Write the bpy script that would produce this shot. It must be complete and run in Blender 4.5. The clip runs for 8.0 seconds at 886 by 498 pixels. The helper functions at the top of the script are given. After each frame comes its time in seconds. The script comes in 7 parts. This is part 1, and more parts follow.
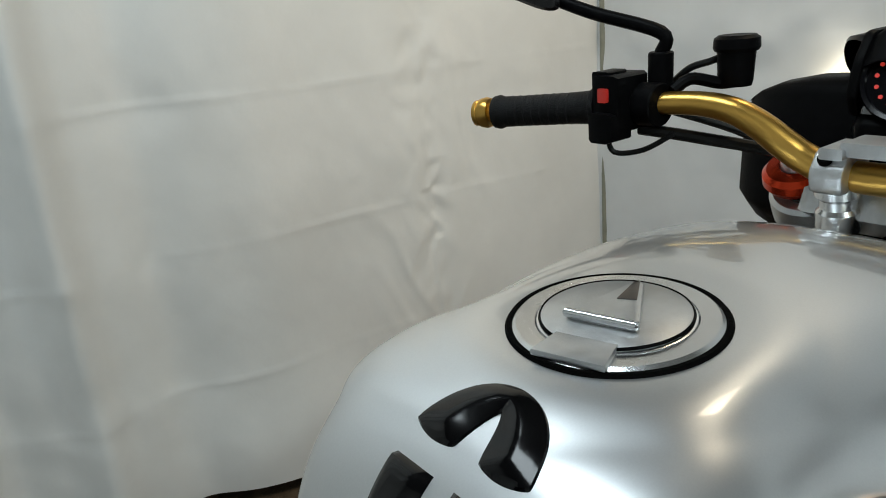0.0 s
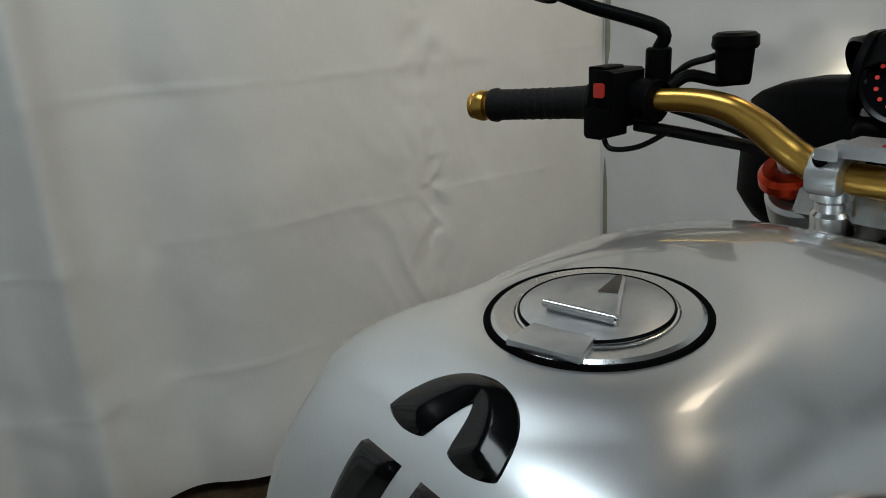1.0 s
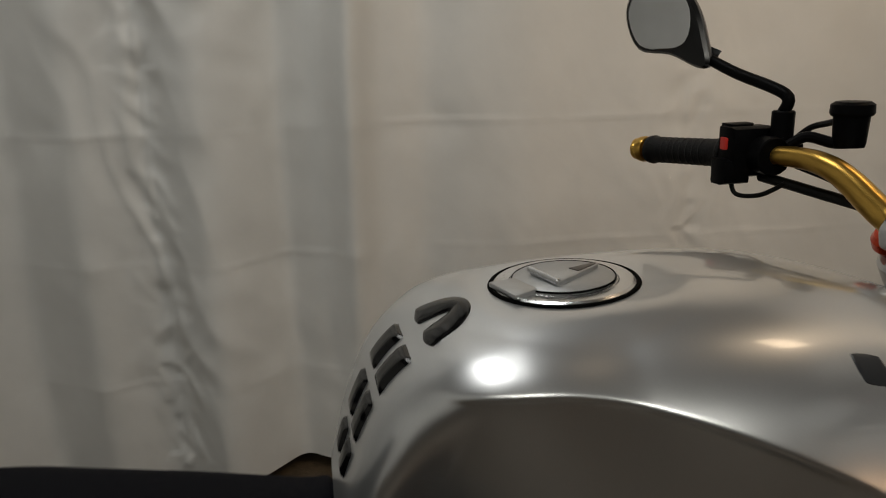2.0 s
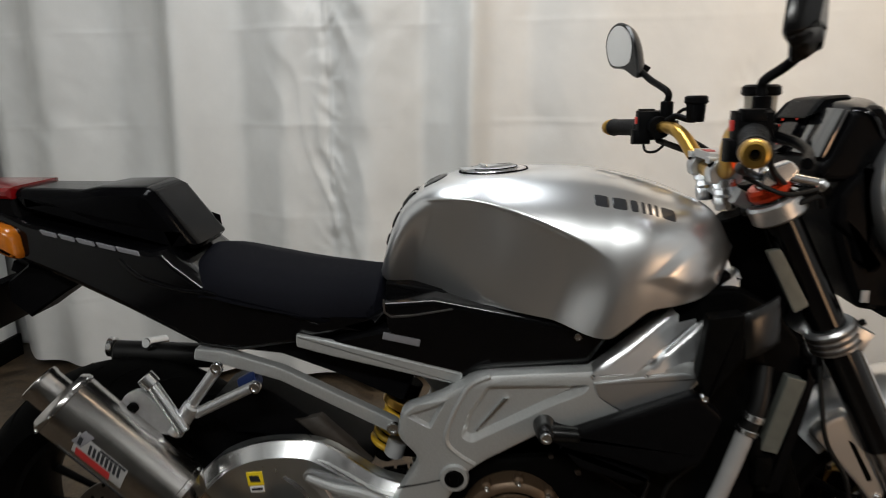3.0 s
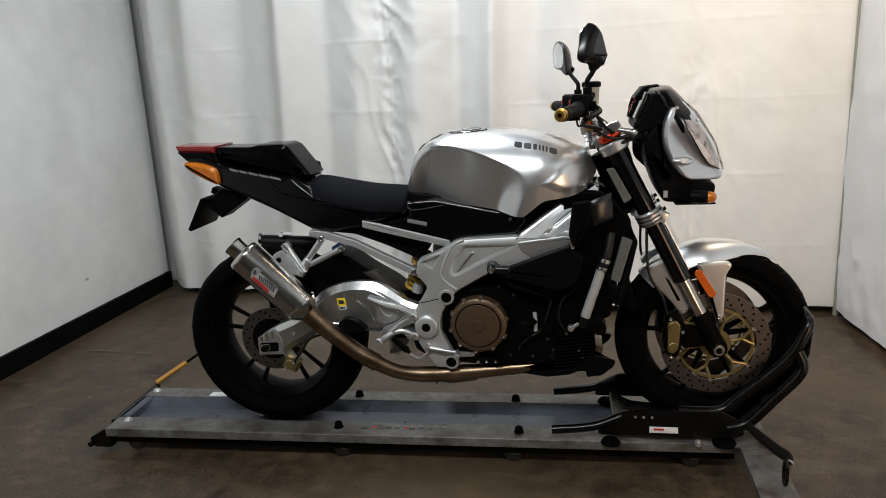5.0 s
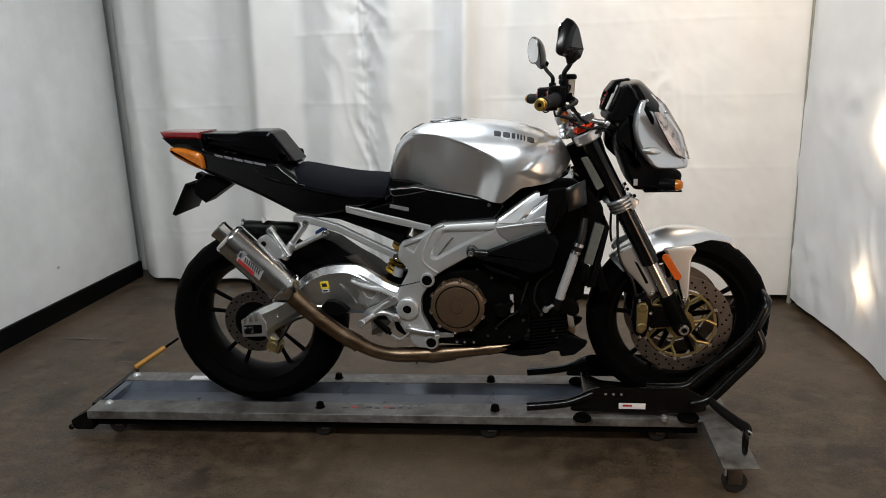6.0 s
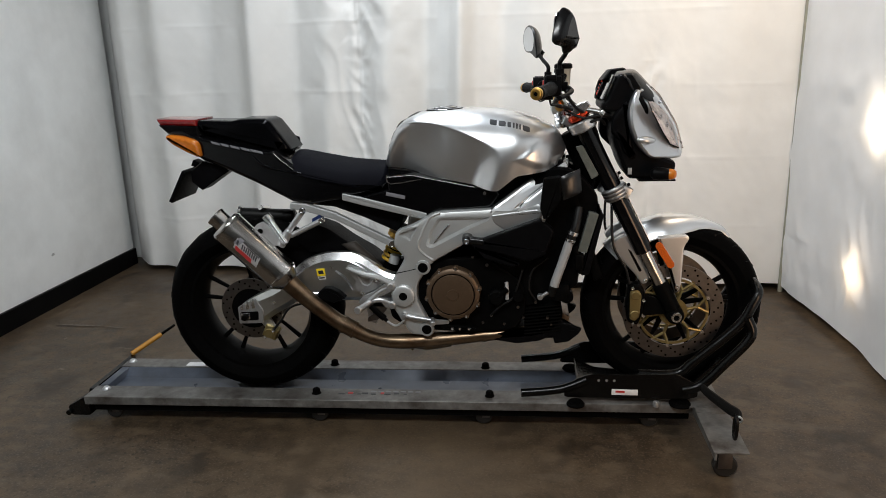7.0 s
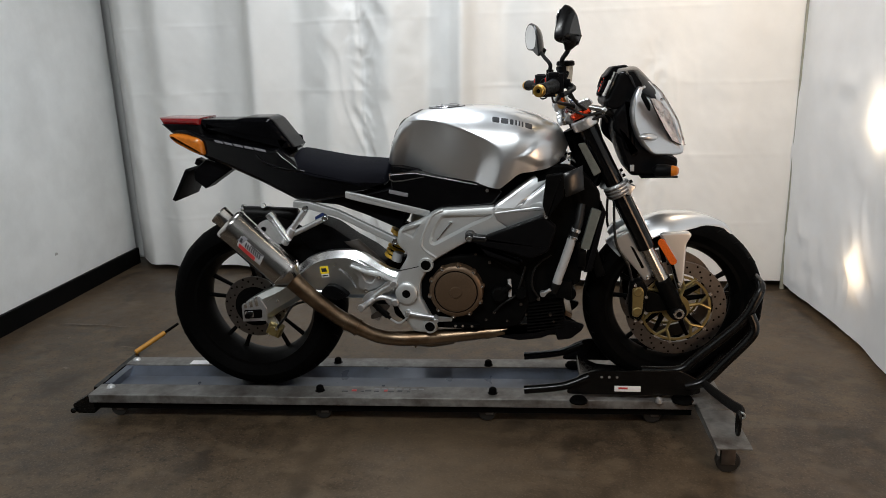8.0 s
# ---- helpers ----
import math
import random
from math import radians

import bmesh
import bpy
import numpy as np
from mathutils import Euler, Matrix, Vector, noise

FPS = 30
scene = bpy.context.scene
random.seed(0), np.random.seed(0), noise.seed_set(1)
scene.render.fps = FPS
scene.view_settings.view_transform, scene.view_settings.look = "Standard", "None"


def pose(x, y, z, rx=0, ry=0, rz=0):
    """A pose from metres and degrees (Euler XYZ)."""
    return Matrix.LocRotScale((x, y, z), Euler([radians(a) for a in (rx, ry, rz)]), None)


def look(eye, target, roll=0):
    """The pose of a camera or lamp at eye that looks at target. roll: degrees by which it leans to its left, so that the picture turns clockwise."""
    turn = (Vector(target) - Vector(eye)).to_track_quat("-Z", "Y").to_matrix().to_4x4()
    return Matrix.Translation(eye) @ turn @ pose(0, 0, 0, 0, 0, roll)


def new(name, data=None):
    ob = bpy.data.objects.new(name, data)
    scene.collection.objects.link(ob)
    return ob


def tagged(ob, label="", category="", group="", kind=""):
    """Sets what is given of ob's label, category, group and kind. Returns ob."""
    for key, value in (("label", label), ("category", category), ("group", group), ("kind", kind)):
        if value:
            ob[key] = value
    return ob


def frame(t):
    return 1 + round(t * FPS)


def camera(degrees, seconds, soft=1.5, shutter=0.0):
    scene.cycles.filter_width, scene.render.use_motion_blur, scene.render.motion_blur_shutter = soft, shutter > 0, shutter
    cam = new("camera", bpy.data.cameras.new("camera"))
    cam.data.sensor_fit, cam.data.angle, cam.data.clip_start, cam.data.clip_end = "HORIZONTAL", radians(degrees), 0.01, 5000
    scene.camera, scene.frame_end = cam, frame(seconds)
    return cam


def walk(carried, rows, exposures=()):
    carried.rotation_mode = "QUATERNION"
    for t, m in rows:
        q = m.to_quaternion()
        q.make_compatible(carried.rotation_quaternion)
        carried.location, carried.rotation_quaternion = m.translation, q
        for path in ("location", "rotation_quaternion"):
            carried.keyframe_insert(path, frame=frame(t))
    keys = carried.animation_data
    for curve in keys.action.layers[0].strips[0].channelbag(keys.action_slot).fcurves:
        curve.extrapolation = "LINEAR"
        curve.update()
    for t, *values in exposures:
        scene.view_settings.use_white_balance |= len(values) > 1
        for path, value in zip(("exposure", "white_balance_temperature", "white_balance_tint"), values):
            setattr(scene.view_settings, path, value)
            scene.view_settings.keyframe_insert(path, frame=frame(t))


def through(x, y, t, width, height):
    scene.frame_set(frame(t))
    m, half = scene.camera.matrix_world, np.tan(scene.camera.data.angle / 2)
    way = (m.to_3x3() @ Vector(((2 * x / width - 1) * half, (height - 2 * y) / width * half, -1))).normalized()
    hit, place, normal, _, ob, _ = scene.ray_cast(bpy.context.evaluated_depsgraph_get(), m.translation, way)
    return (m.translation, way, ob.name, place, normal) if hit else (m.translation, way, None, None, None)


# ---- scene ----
cam = camera(63.5, 8.0, soft=0.9, shutter=0.25)
PATH = [
    (0, (-0.311, -0.230, 1.230), (0.800, 1.300, 0.578), -5.2),
    (0.5, (-0.313, -0.229, 1.224), (0.768, 1.315, 0.556), -4.3),
    (1, (-0.299, -0.234, 1.222), (0.804, 1.299, 0.564), -3.7),
    (1.2, (-0.299, -0.239, 1.225), (0.793, 1.298, 0.560), -3.2),
    (2.3, (-0.182, -0.702, 1.234), (-0.010, 1.235, 0.765), -1.7),
    (2.5, (-0.162, -0.848, 1.204), (0.087, 1.084, 0.748), 0.1),
    (2.7, (-0.135, -1.001, 1.197), (-0.003, 0.934, 0.709), 0.7),
    (3, (-0.039, -1.228, 1.205), (-0.172, 0.716, 0.756), -1.0),
    (3.5, (0.087, -1.581, 1.211), (-0.072, 0.341, 0.681), -1.4),
    (4, (0.099, -1.888, 1.215), (-0.097, 0.038, 0.713), -2.0),
    (4.5, (0.223, -2.091, 1.219), (-0.128, -0.18, 0.742), -3.1),
    (4.7, (0.288, -2.154, 1.242), (-0.085, -0.247, 0.767), -3.1),
    (5.8, (0.222, -2.328, 1.221), (-0.020, -0.402, 0.740), -2.0),
    (6, (0.23, -2.334, 1.221), (-0.014, -0.409, 0.735), -1.9),
    (6.5, (0.227, -2.345, 1.232), (-0.004, -0.426, 0.718), -2.0),
    (7, (0.224, -2.354, 1.224), (-0.001, -0.435, 0.706), -1.6),
    (7.5, (0.226, -2.359, 1.222), (-0.007, -0.442, 0.7), -1.6),
    (8, (0.219, -2.363, 1.218), (-0.009, -0.445, 0.7), -1.8),
]
walk(cam, [(t, look(e, a, r)) for t, e, a, r in PATH],
     [(0.0, -0.70, 6200, 4), (0.5, -1.26, 6250, 5), (1.2, -1.30, 6200, 6), (2.3, -1.54, 7500, 14), (2.6, -1.47, 7400, 14), (3.0, -0.50, 6700, 13), (3.5, -0.22, 6700, 13), (4.5, -0.08, 6500, 13), (8.0, -0.05, 6400, 13)])

# ---- light ----
world = bpy.data.worlds.new("warehouse_dim")
scene.world = world
world.use_nodes = True
world.node_tree.nodes["Background"].inputs[0].default_value = (0.55, 0.58, 0.62, 1)
world.node_tree.nodes["Background"].inputs[1].default_value = 0.01


def area_lamp(name, eye, target, sx, sy, watts, color, spread=180):
    d = bpy.data.lights.new(name, "AREA")
    d.shape, d.size, d.size_y, d.energy, d.color = "RECTANGLE", sx, sy, watts, color
    d.spread = radians(spread)
    ob = new(name, d)
    ob.matrix_world = look(eye, target)
    return ob


area_lamp("ceiling_panel_lamp", (-0.40, 0.45, 2.85), (-0.40, 0.35, 0), 0.5, 1.2, 34, (0.89, 0.96, 1.0))
area_lamp("ceiling_tube_lamp", (-0.30, -2.35, 2.75), (-0.10, 0.0, 0.75), 1.6, 0.20, 58, (0.95, 1.0, 0.98))
# unseen warm fill, added to brighten the right of the back curtain
area_lamp("warm_flood_lamp", (1.30, 0.10, 2.70), (0.95, 1.40, 1.10), 0.3, 0.3, 10.5, (1.0, 0.80, 0.58), 110)
area_lamp("warm_work_lamp", (1.42, -1.35, 0.68), (0.45, 0.2, 0.75), 0.42, 0.60, 6.0, (1.0, 0.62, 0.34))
# unseen lamps added behind the end curtain to make its two bright spots
area_lamp("lamp_behind_curtain", (1.635, 0.58, 0.93), (1.0, 0.58, 0.93), 0.05, 0.05, 4.5, (1.0, 0.86, 0.66))
area_lamp("low_lamp_behind_curtain", (1.64, 0.635, 0.32), (1.0, 0.635, 0.32), 0.04, 0.10, 1.3, (1.0, 0.78, 0.52))


# ---- materials ----
def material(name, color, rough=0.5, metal=0.0, vary=0.08, scale=30.0, bump=0.0, bump_scale=200.0, coat=0.0, rough_vary=0.08,
             stretch=(1, 1, 1), dirt=None, dirt_scale=3.0, dirt_amount=0.0, spec=0.5):
    m = bpy.data.materials.new(name)
    m.use_nodes = True
    nt = m.node_tree
    n, l = nt.nodes, nt.links
    b = n["Principled BSDF"]
    tc = n.new("ShaderNodeTexCoord")
    mp = n.new("ShaderNodeMapping")
    mp.inputs["Scale"].default_value = stretch
    l.new(tc.outputs["Object"], mp.inputs["Vector"])
    fine = n.new("ShaderNodeTexNoise")
    fine.inputs["Scale"].default_value, fine.inputs["Detail"].default_value = scale, 5
    l.new(mp.outputs[0], fine.inputs["Vector"])
    ramp = n.new("ShaderNodeValToRGB")
    ramp.color_ramp.elements[0].position, ramp.color_ramp.elements[1].position = 0.3, 0.7
    lo = tuple(c * (1 - vary) for c in color)
    hi = tuple(min(1.0, c * (1 + vary)) for c in color)
    ramp.color_ramp.elements[0].color, ramp.color_ramp.elements[1].color = (*lo, 1), (*hi, 1)
    l.new(fine.outputs["Fac"], ramp.inputs[0])
    out = ramp.outputs[0]
    if dirt:
        big = n.new("ShaderNodeTexNoise")
        big.inputs["Scale"].default_value, big.inputs["Detail"].default_value = dirt_scale, 8
        big.inputs["Roughness"].default_value = 0.65
        l.new(tc.outputs["Object"], big.inputs["Vector"])
        r2 = n.new("ShaderNodeValToRGB")
        r2.color_ramp.elements[0].position, r2.color_ramp.elements[1].position = 0.42, 0.72
        r2.color_ramp.elements[1].color = (dirt_amount, dirt_amount, dirt_amount, 1)
        l.new(big.outputs["Fac"], r2.inputs[0])
        mix = n.new("ShaderNodeMix")
        mix.data_type = "RGBA"
        l.new(r2.outputs[0], mix.inputs["Factor"])
        l.new(out, mix.inputs[6])
        mix.inputs[7].default_value = (*dirt, 1)
        out = mix.outputs[2]
    l.new(out, b.inputs["Base Color"])
    rr = n.new("ShaderNodeMapRange")
    rr.inputs["To Min"].default_value, rr.inputs["To Max"].default_value = max(0.02, rough - rough_vary), min(1, rough + rough_vary)
    l.new(fine.outputs["Fac"], rr.inputs["Value"])
    l.new(rr.outputs[0], b.inputs["Roughness"])
    b.inputs["Metallic"].default_value = metal
    b.inputs["Coat Weight"].default_value = coat
    b.inputs["Coat Roughness"].default_value = 0.04
    b.inputs["Specular IOR Level"].default_value = spec
    if bump:
        bn = n.new("ShaderNodeTexNoise")
        bn.inputs["Scale"].default_value, bn.inputs["Detail"].default_value = bump_scale, 4
        l.new(mp.outputs[0], bn.inputs["Vector"])
        bu = n.new("ShaderNodeBump")
        bu.inputs["Strength"].default_value, bu.inputs["Distance"].default_value = bump, 0.002
        l.new(bn.outputs["Fac"], bu.inputs["Height"])
        l.new(bu.outputs[0], b.inputs["Normal"])
    return m


def clear(name, color, rough=0.05, transmission=1.0, ior=1.45):
    m = material(name, color, rough, vary=0.03, rough_vary=0.02)
    b = m.node_tree.nodes["Principled BSDF"]
    b.inputs["Transmission Weight"].default_value = transmission
    b.inputs["IOR"].default_value = ior
    return m


def vinyl_sheet(name, color, through, rough):
    """White tarpaulin that lets a little light through."""
    m = material(name, color, rough, vary=0.04, scale=6, bump=0.12, bump_scale=90, dirt=tuple(c * 0.86 for c in color), dirt_scale=1.7, dirt_amount=0.5)
    n, l = m.node_tree.nodes, m.node_tree.links
    t = n.new("ShaderNodeBsdfTranslucent")
    t.inputs[0].default_value = (0.9, 0.87, 0.82, 1)
    mix = n.new("ShaderNodeMixShader")
    mix.inputs[0].default_value = through
    l.new(n["Principled BSDF"].outputs[0], mix.inputs[1])
    l.new(t.outputs[0], mix.inputs[2])
    l.new(mix.outputs[0], n["Material Output"].inputs[0])
    return m


SILVER = material("silver_metallic_paint", (0.68, 0.695, 0.71), 0.34, 0.93, vary=0.02, scale=900, coat=1.0, rough_vary=0.02)
GLOSS = material("black_gloss_paint", (0.002, 0.002, 0.0024), 0.12, vary=0.2, scale=50, coat=0.08, rough_vary=0.04, spec=0.3)
COWLING = material("dark_cowl_paint", (0.002, 0.002, 0.0024), 0.13, vary=0.2, scale=50, rough_vary=0.04, spec=0.05)
RIM = material("black_wheel_paint", (0.002, 0.002, 0.002), 0.38, vary=0.25, scale=60, rough_vary=0.06, dirt=(0.004, 0.0035, 0.003), dirt_scale=20, dirt_amount=0.5, spec=0.04)
PLASTIC = material("black_plastic", (0.003, 0.003, 0.0034), 0.40, vary=0.2, scale=80, bump=0.15, bump_scale=900, spec=0.04)
SATIN = material("satin_black_plastic", (0.003, 0.003, 0.0033), 0.25, vary=0.2, scale=60, rough_vary=0.05, spec=0.4)
RUBBER = material("tyre_rubber", (0.0018, 0.0018, 0.0018), 0.6, vary=0.25, scale=60, bump=0.3, bump_scale=400, dirt=(0.004, 0.0036, 0.0032), dirt_scale=9, dirt_amount=0.3, spec=0.015)
GRIP = material("grip_rubber", (0.004, 0.004, 0.0045), 0.55, vary=0.2, scale=300, bump=0.6, bump_scale=700, spec=0.2)
VINYL = material("seat_vinyl", (0.0040, 0.0042, 0.0066), 0.62, vary=0.15, scale=120, bump=0.35, bump_scale=1100, spec=0.04)
STEEL = material("brushed_steel", (0.52, 0.50, 0.48), 0.20, 1.0, vary=0.05, scale=22, rough_vary=0.05)
PIPE = material("heat_tinted_steel", (0.25, 0.18, 0.118), 0.34, 1.0, vary=0.16, scale=25, dirt=(0.10, 0.052, 0.026), dirt_scale=9, dirt_amount=1.0, rough_vary=0.12)
BRONZE = material("bronze_engine_paint", (0.105, 0.068, 0.041), 0.40, 0.55, vary=0.10, scale=200, bump=0.15, bump_scale=900)
ALLOY = material("cast_alloy", (0.58, 0.59, 0.60), 0.36, 0.9, vary=0.06, scale=120, bump=0.12, bump_scale=700, rough_vary=0.1)
FRAME = material("silver_frame_paint", (0.50, 0.515, 0.515), 0.38, 0.60, vary=0.06, scale=300, rough_vary=0.07, bump=0.05, bump_scale=500)
ARMALLOY = material("bright_brushed_alloy", (0.57, 0.585, 0.575), 0.30, 0.95, vary=0.05, scale=40, rough_vary=0.06, bump=0.04, bump_scale=300)
POLISH = material("polished_alloy", (0.74, 0.75, 0.76), 0.25, 1.0, vary=0.04, scale=60, rough_vary=0.07)
DISC = material("brake_disc_steel", (0.17, 0.155, 0.145), 0.36, 1.0, vary=0.12, scale=60, rough_vary=0.1)
GOLD = material("gold_anodised_alloy", (0.62, 0.37, 0.085), 0.30, 1.0, vary=0.02, scale=14, rough_vary=0.03)
CALIPER = material("gold_caliper_paint", (0.34, 0.265, 0.11), 0.34, 0.85, vary=0.15, scale=60, dirt=(0.12, 0.09, 0.04), dirt_scale=30, dirt_amount=0.6)
RED = material("red_anodised_alloy", (0.55, 0.045, 0.01), 0.22, 0.8, vary=0.05)
REDPLASTIC = material("red_switch_plastic", (0.60, 0.03, 0.02), 0.4)
REDLENS = material("red_lens", (0.17, 0.004, 0.005), 0.16, vary=0.25, scale=70, coat=0.3)
AMBER = material("amber_lens", (0.44, 0.125, 0.010), 0.15, vary=0.15, scale=90, coat=0.4)
REFLECTOR = material("amber_reflector", (0.50, 0.09, 0.01), 0.18, vary=0.25, scale=260, coat=0.4)
MIRROR = material("mirror_glass", (0.85, 0.86, 0.87), 0.03, 1.0, vary=0.0, rough_vary=0.01)
LENS = clear("headlight_glass", (0.97, 0.98, 1.0), 0.03)
SMOKE = material("smoked_screen", (0.003, 0.003, 0.004), 0.16, vary=0.1, rough_vary=0.05, spec=0.2)
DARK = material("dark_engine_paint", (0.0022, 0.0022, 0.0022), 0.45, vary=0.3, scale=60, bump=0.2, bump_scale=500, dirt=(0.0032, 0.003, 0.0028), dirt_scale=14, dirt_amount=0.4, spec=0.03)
HUGGER = material("dusty_grey_plastic", (0.030, 0.026, 0.023), 0.55, vary=0.25, scale=30, dirt=(0.07, 0.058, 0.046), dirt_scale=12, dirt_amount=0.5, spec=0.2)
HOSE = material("black_hose_rubber", (0.004, 0.004, 0.004), 0.45, vary=0.2, spec=0.25)
HOSEGREY = material("pale_hose_sleeve", (0.32, 0.32, 0.32), 0.45, vary=0.06)
GUSSET = material("grey_green_plate_paint", (0.11, 0.118, 0.105), 0.40, 0.2, vary=0.12, scale=60, bump=0.1, bump_scale=400)
TANKWHITE = clear("reservoir_plastic", (0.55, 0.50, 0.42), 0.35, 0.5)
DIALGLASS = material("dark_instrument_glass", (0.006, 0.006, 0.007), 0.10, vary=0.1, scale=40, rough_vary=0.02, coat=1.0, spec=1.0)
LENSBACK = material("headlight_reflector", (0.66, 0.57, 0.53), 0.30, 0.6, vary=0.35, scale=45, rough_vary=0.12)
SPRING = material("yellow_spring_paint", (0.55, 0.33, 0.02), 0.4)
BLUEPART = material("blue_anodised", (0.012, 0.03, 0.12), 0.3, 0.6)
LOGOBLACK = material("black_decal", (0.02, 0.022, 0.026), 0.35)
LOGOWHITE = material("white_decal", (0.72, 0.72, 0.72), 0.4)
DECALSILVER = material("silver_foil_decal", (0.46, 0.46, 0.46), 0.35, 0.4, vary=0.12, scale=60)
LOGORED = material("red_decal", (0.42, 0.03, 0.03), 0.4)
LOGOYELLOW = material("yellow_decal", (0.80, 0.60, 0.02), 0.4)
LOGOGREY = material("grey_decal", (0.17, 0.17, 0.185), 0.35)
CURTAIN = vinyl_sheet("white_tarpaulin", (0.76, 0.76, 0.745), 0.03, 0.42)
CURTAIN_END = vinyl_sheet("white_tarpaulin_thin", (0.86, 0.87, 0.88), 0.12, 0.36)
WALL = material("white_wall_paint", (0.82, 0.83, 0.82), 0.55, vary=0.03, scale=8, bump=0.15, bump_scale=160, dirt=(0.52, 0.52, 0.50), dirt_scale=2.2, dirt_amount=0.35)
SKIRT = material("black_rubber_baseboard", (0.0025, 0.0025, 0.0027), 0.5, vary=0.3, scale=20, dirt=(0.008, 0.007, 0.006), dirt_scale=6, dirt_amount=0.4, spec=0.05)


def concrete(name):
    """Sealed brown-grey concrete: trowel patches, aggregate specks, dark stains and thin pale drag marks."""
    m = material(name, (0.068, 0.046, 0.027), 0.42, vary=0.55, scale=17, bump=0.15, bump_scale=60, dirt=(0.024, 0.0165, 0.0105), dirt_scale=2.4, dirt_amount=0.85, rough_vary=0.16, spec=0.35)
    n, l = m.node_tree.nodes, m.node_tree.links
    b = n["Principled BSDF"]
    tc = n.new("ShaderNodeTexCoord")
    colour = b.inputs["Base Color"].links[0].from_socket
    layers = (((1, 1, 1), 130, 0.54, 0.63, (0.125, 0.094, 0.064), 0.50), ((1, 1, 1), 60, 0.56, 0.66, (0.014, 0.010, 0.007), 0.65), ((0.8, 4, 1), 1.6, 0.64, 0.68, (0.115, 0.094, 0.070), 0.30), ((1.6, 1, 1), 4.5, 0.54, 0.66, (0.018, 0.012, 0.0075), 0.70), ((1, 1.5, 1), 9.0, 0.54, 0.66, (0.112, 0.081, 0.050), 0.50), ((1, 1, 1), 0.9, 0.48, 0.66, (0.105, 0.074, 0.045), 0.60))
    for stretch, scale, low, high, tone, amount in layers:
        mp = n.new("ShaderNodeMapping")
        mp.inputs["Scale"].default_value = stretch
        mp.inputs["Rotation"].default_value = (0, 0, 0.25)
        t = n.new("ShaderNodeTexNoise")
        t.inputs["Scale"].default_value, t.inputs["Detail"].default_value = scale, 6
        mr = n.new("ShaderNodeMapRange")
        mr.inputs["From Min"].default_value, mr.inputs["From Max"].default_value, mr.inputs["To Max"].default_value = low, high, amount
        mix = n.new("ShaderNodeMix")
        mix.data_type = "RGBA"
        l.new(tc.outputs["Object"], mp.inputs["Vector"])
        l.new(mp.outputs[0], t.inputs["Vector"])
        l.new(t.outputs["Fac"], mr.inputs["Value"])
        l.new(mr.outputs[0], mix.inputs["Factor"])
        l.new(colour, mix.inputs[6])
        mix.inputs[7].default_value = (*tone, 1)
        colour = mix.outputs[2]
    l.new(colour, b.inputs["Base Color"])
    return m


CONCRETE = concrete("sealed_concrete")
SCUFF = material("pale_floor_scuff", (0.14, 0.118, 0.095), 0.6, vary=0.4, scale=60)
WALLSCUFF = material("grey_wall_scuff", (0.46, 0.46, 0.44), 0.6, vary=0.2, scale=60)
POST = material("olive_grey_post_paint", (0.27, 0.265, 0.21), 0.5, vary=0.1, scale=30)
SHROUD = material("satin_black_shroud", (0.004, 0.004, 0.004), 0.30, vary=0.2, scale=50, rough_vary=0.05, spec=0.5)
WALLDARK = material("grey_block_wall", (0.20, 0.20, 0.195), 0.7, vary=0.1, scale=6)
CEILING = material("grey_roof_sheet", (0.16, 0.16, 0.16), 0.7, vary=0.08, scale=4)
DOLLY = material("grey_dolly_paint", (0.140, 0.137, 0.130), 0.38, 0.1, vary=0.28, scale=40, dirt=(0.030, 0.021, 0.016), dirt_scale=11, dirt_amount=1.0, bump=0.1, bump_scale=300)
TROUGH = material("blue_grey_trough_paint", (0.060, 0.073, 0.100), 0.30, 0.1, vary=0.15, scale=14, dirt=(0.025, 0.028, 0.034), dirt_scale=5, dirt_amount=0.85)
CHOCK = material("black_powder_coat", (0.002, 0.002, 0.002), 0.24, vary=0.2, scale=70, bump=0.1, bump_scale=500, rough_vary=0.08, spec=0.3)
# near black: the shade under the dolly is put into the caster colour
CASTER = material("shaded_caster_rubber", (0.010, 0.009, 0.008), 0.5, vary=0.2)
STRAP = material("black_webbing", (0.006, 0.005, 0.0045), 0.75, vary=0.3, scale=300, bump=0.5, bump_scale=600, spec=0.2)
HANDLE = material("orange_handle", (0.42, 0.19, 0.02), 0.5, vary=0.15)


# ---- mesh helpers ----
def part(name, bm, mat, parent=None, label="", angle=35, smooth=True):
    bmesh.ops.recalc_face_normals(bm, faces=bm.faces)
    me = bpy.data.meshes.new(name)
    bm.to_mesh(me)
    bm.free()
    me.materials.append(mat)
    if smooth:
        me.polygons.foreach_set("use_smooth", [True] * len(me.polygons))
        me.set_sharp_from_angle(angle=radians(angle))
    ob = new(name, me)
    if smooth and max(len(p.vertices) for p in me.polygons) > 8:
        w = ob.modifiers.new("flat_faces", "WEIGHTED_NORMAL")
        w.keep_sharp, w.weight = True, 100
    if parent:
        ob.parent = parent
    return tagged(ob, label)


def joined(*bms):
    out = bms[0]
    for b in bms[1:]:
        me = bpy.data.meshes.new("tmp")
        b.to_mesh(me)
        b.free()
        out.from_mesh(me)
        bpy.data.meshes.remove(me)
    return out


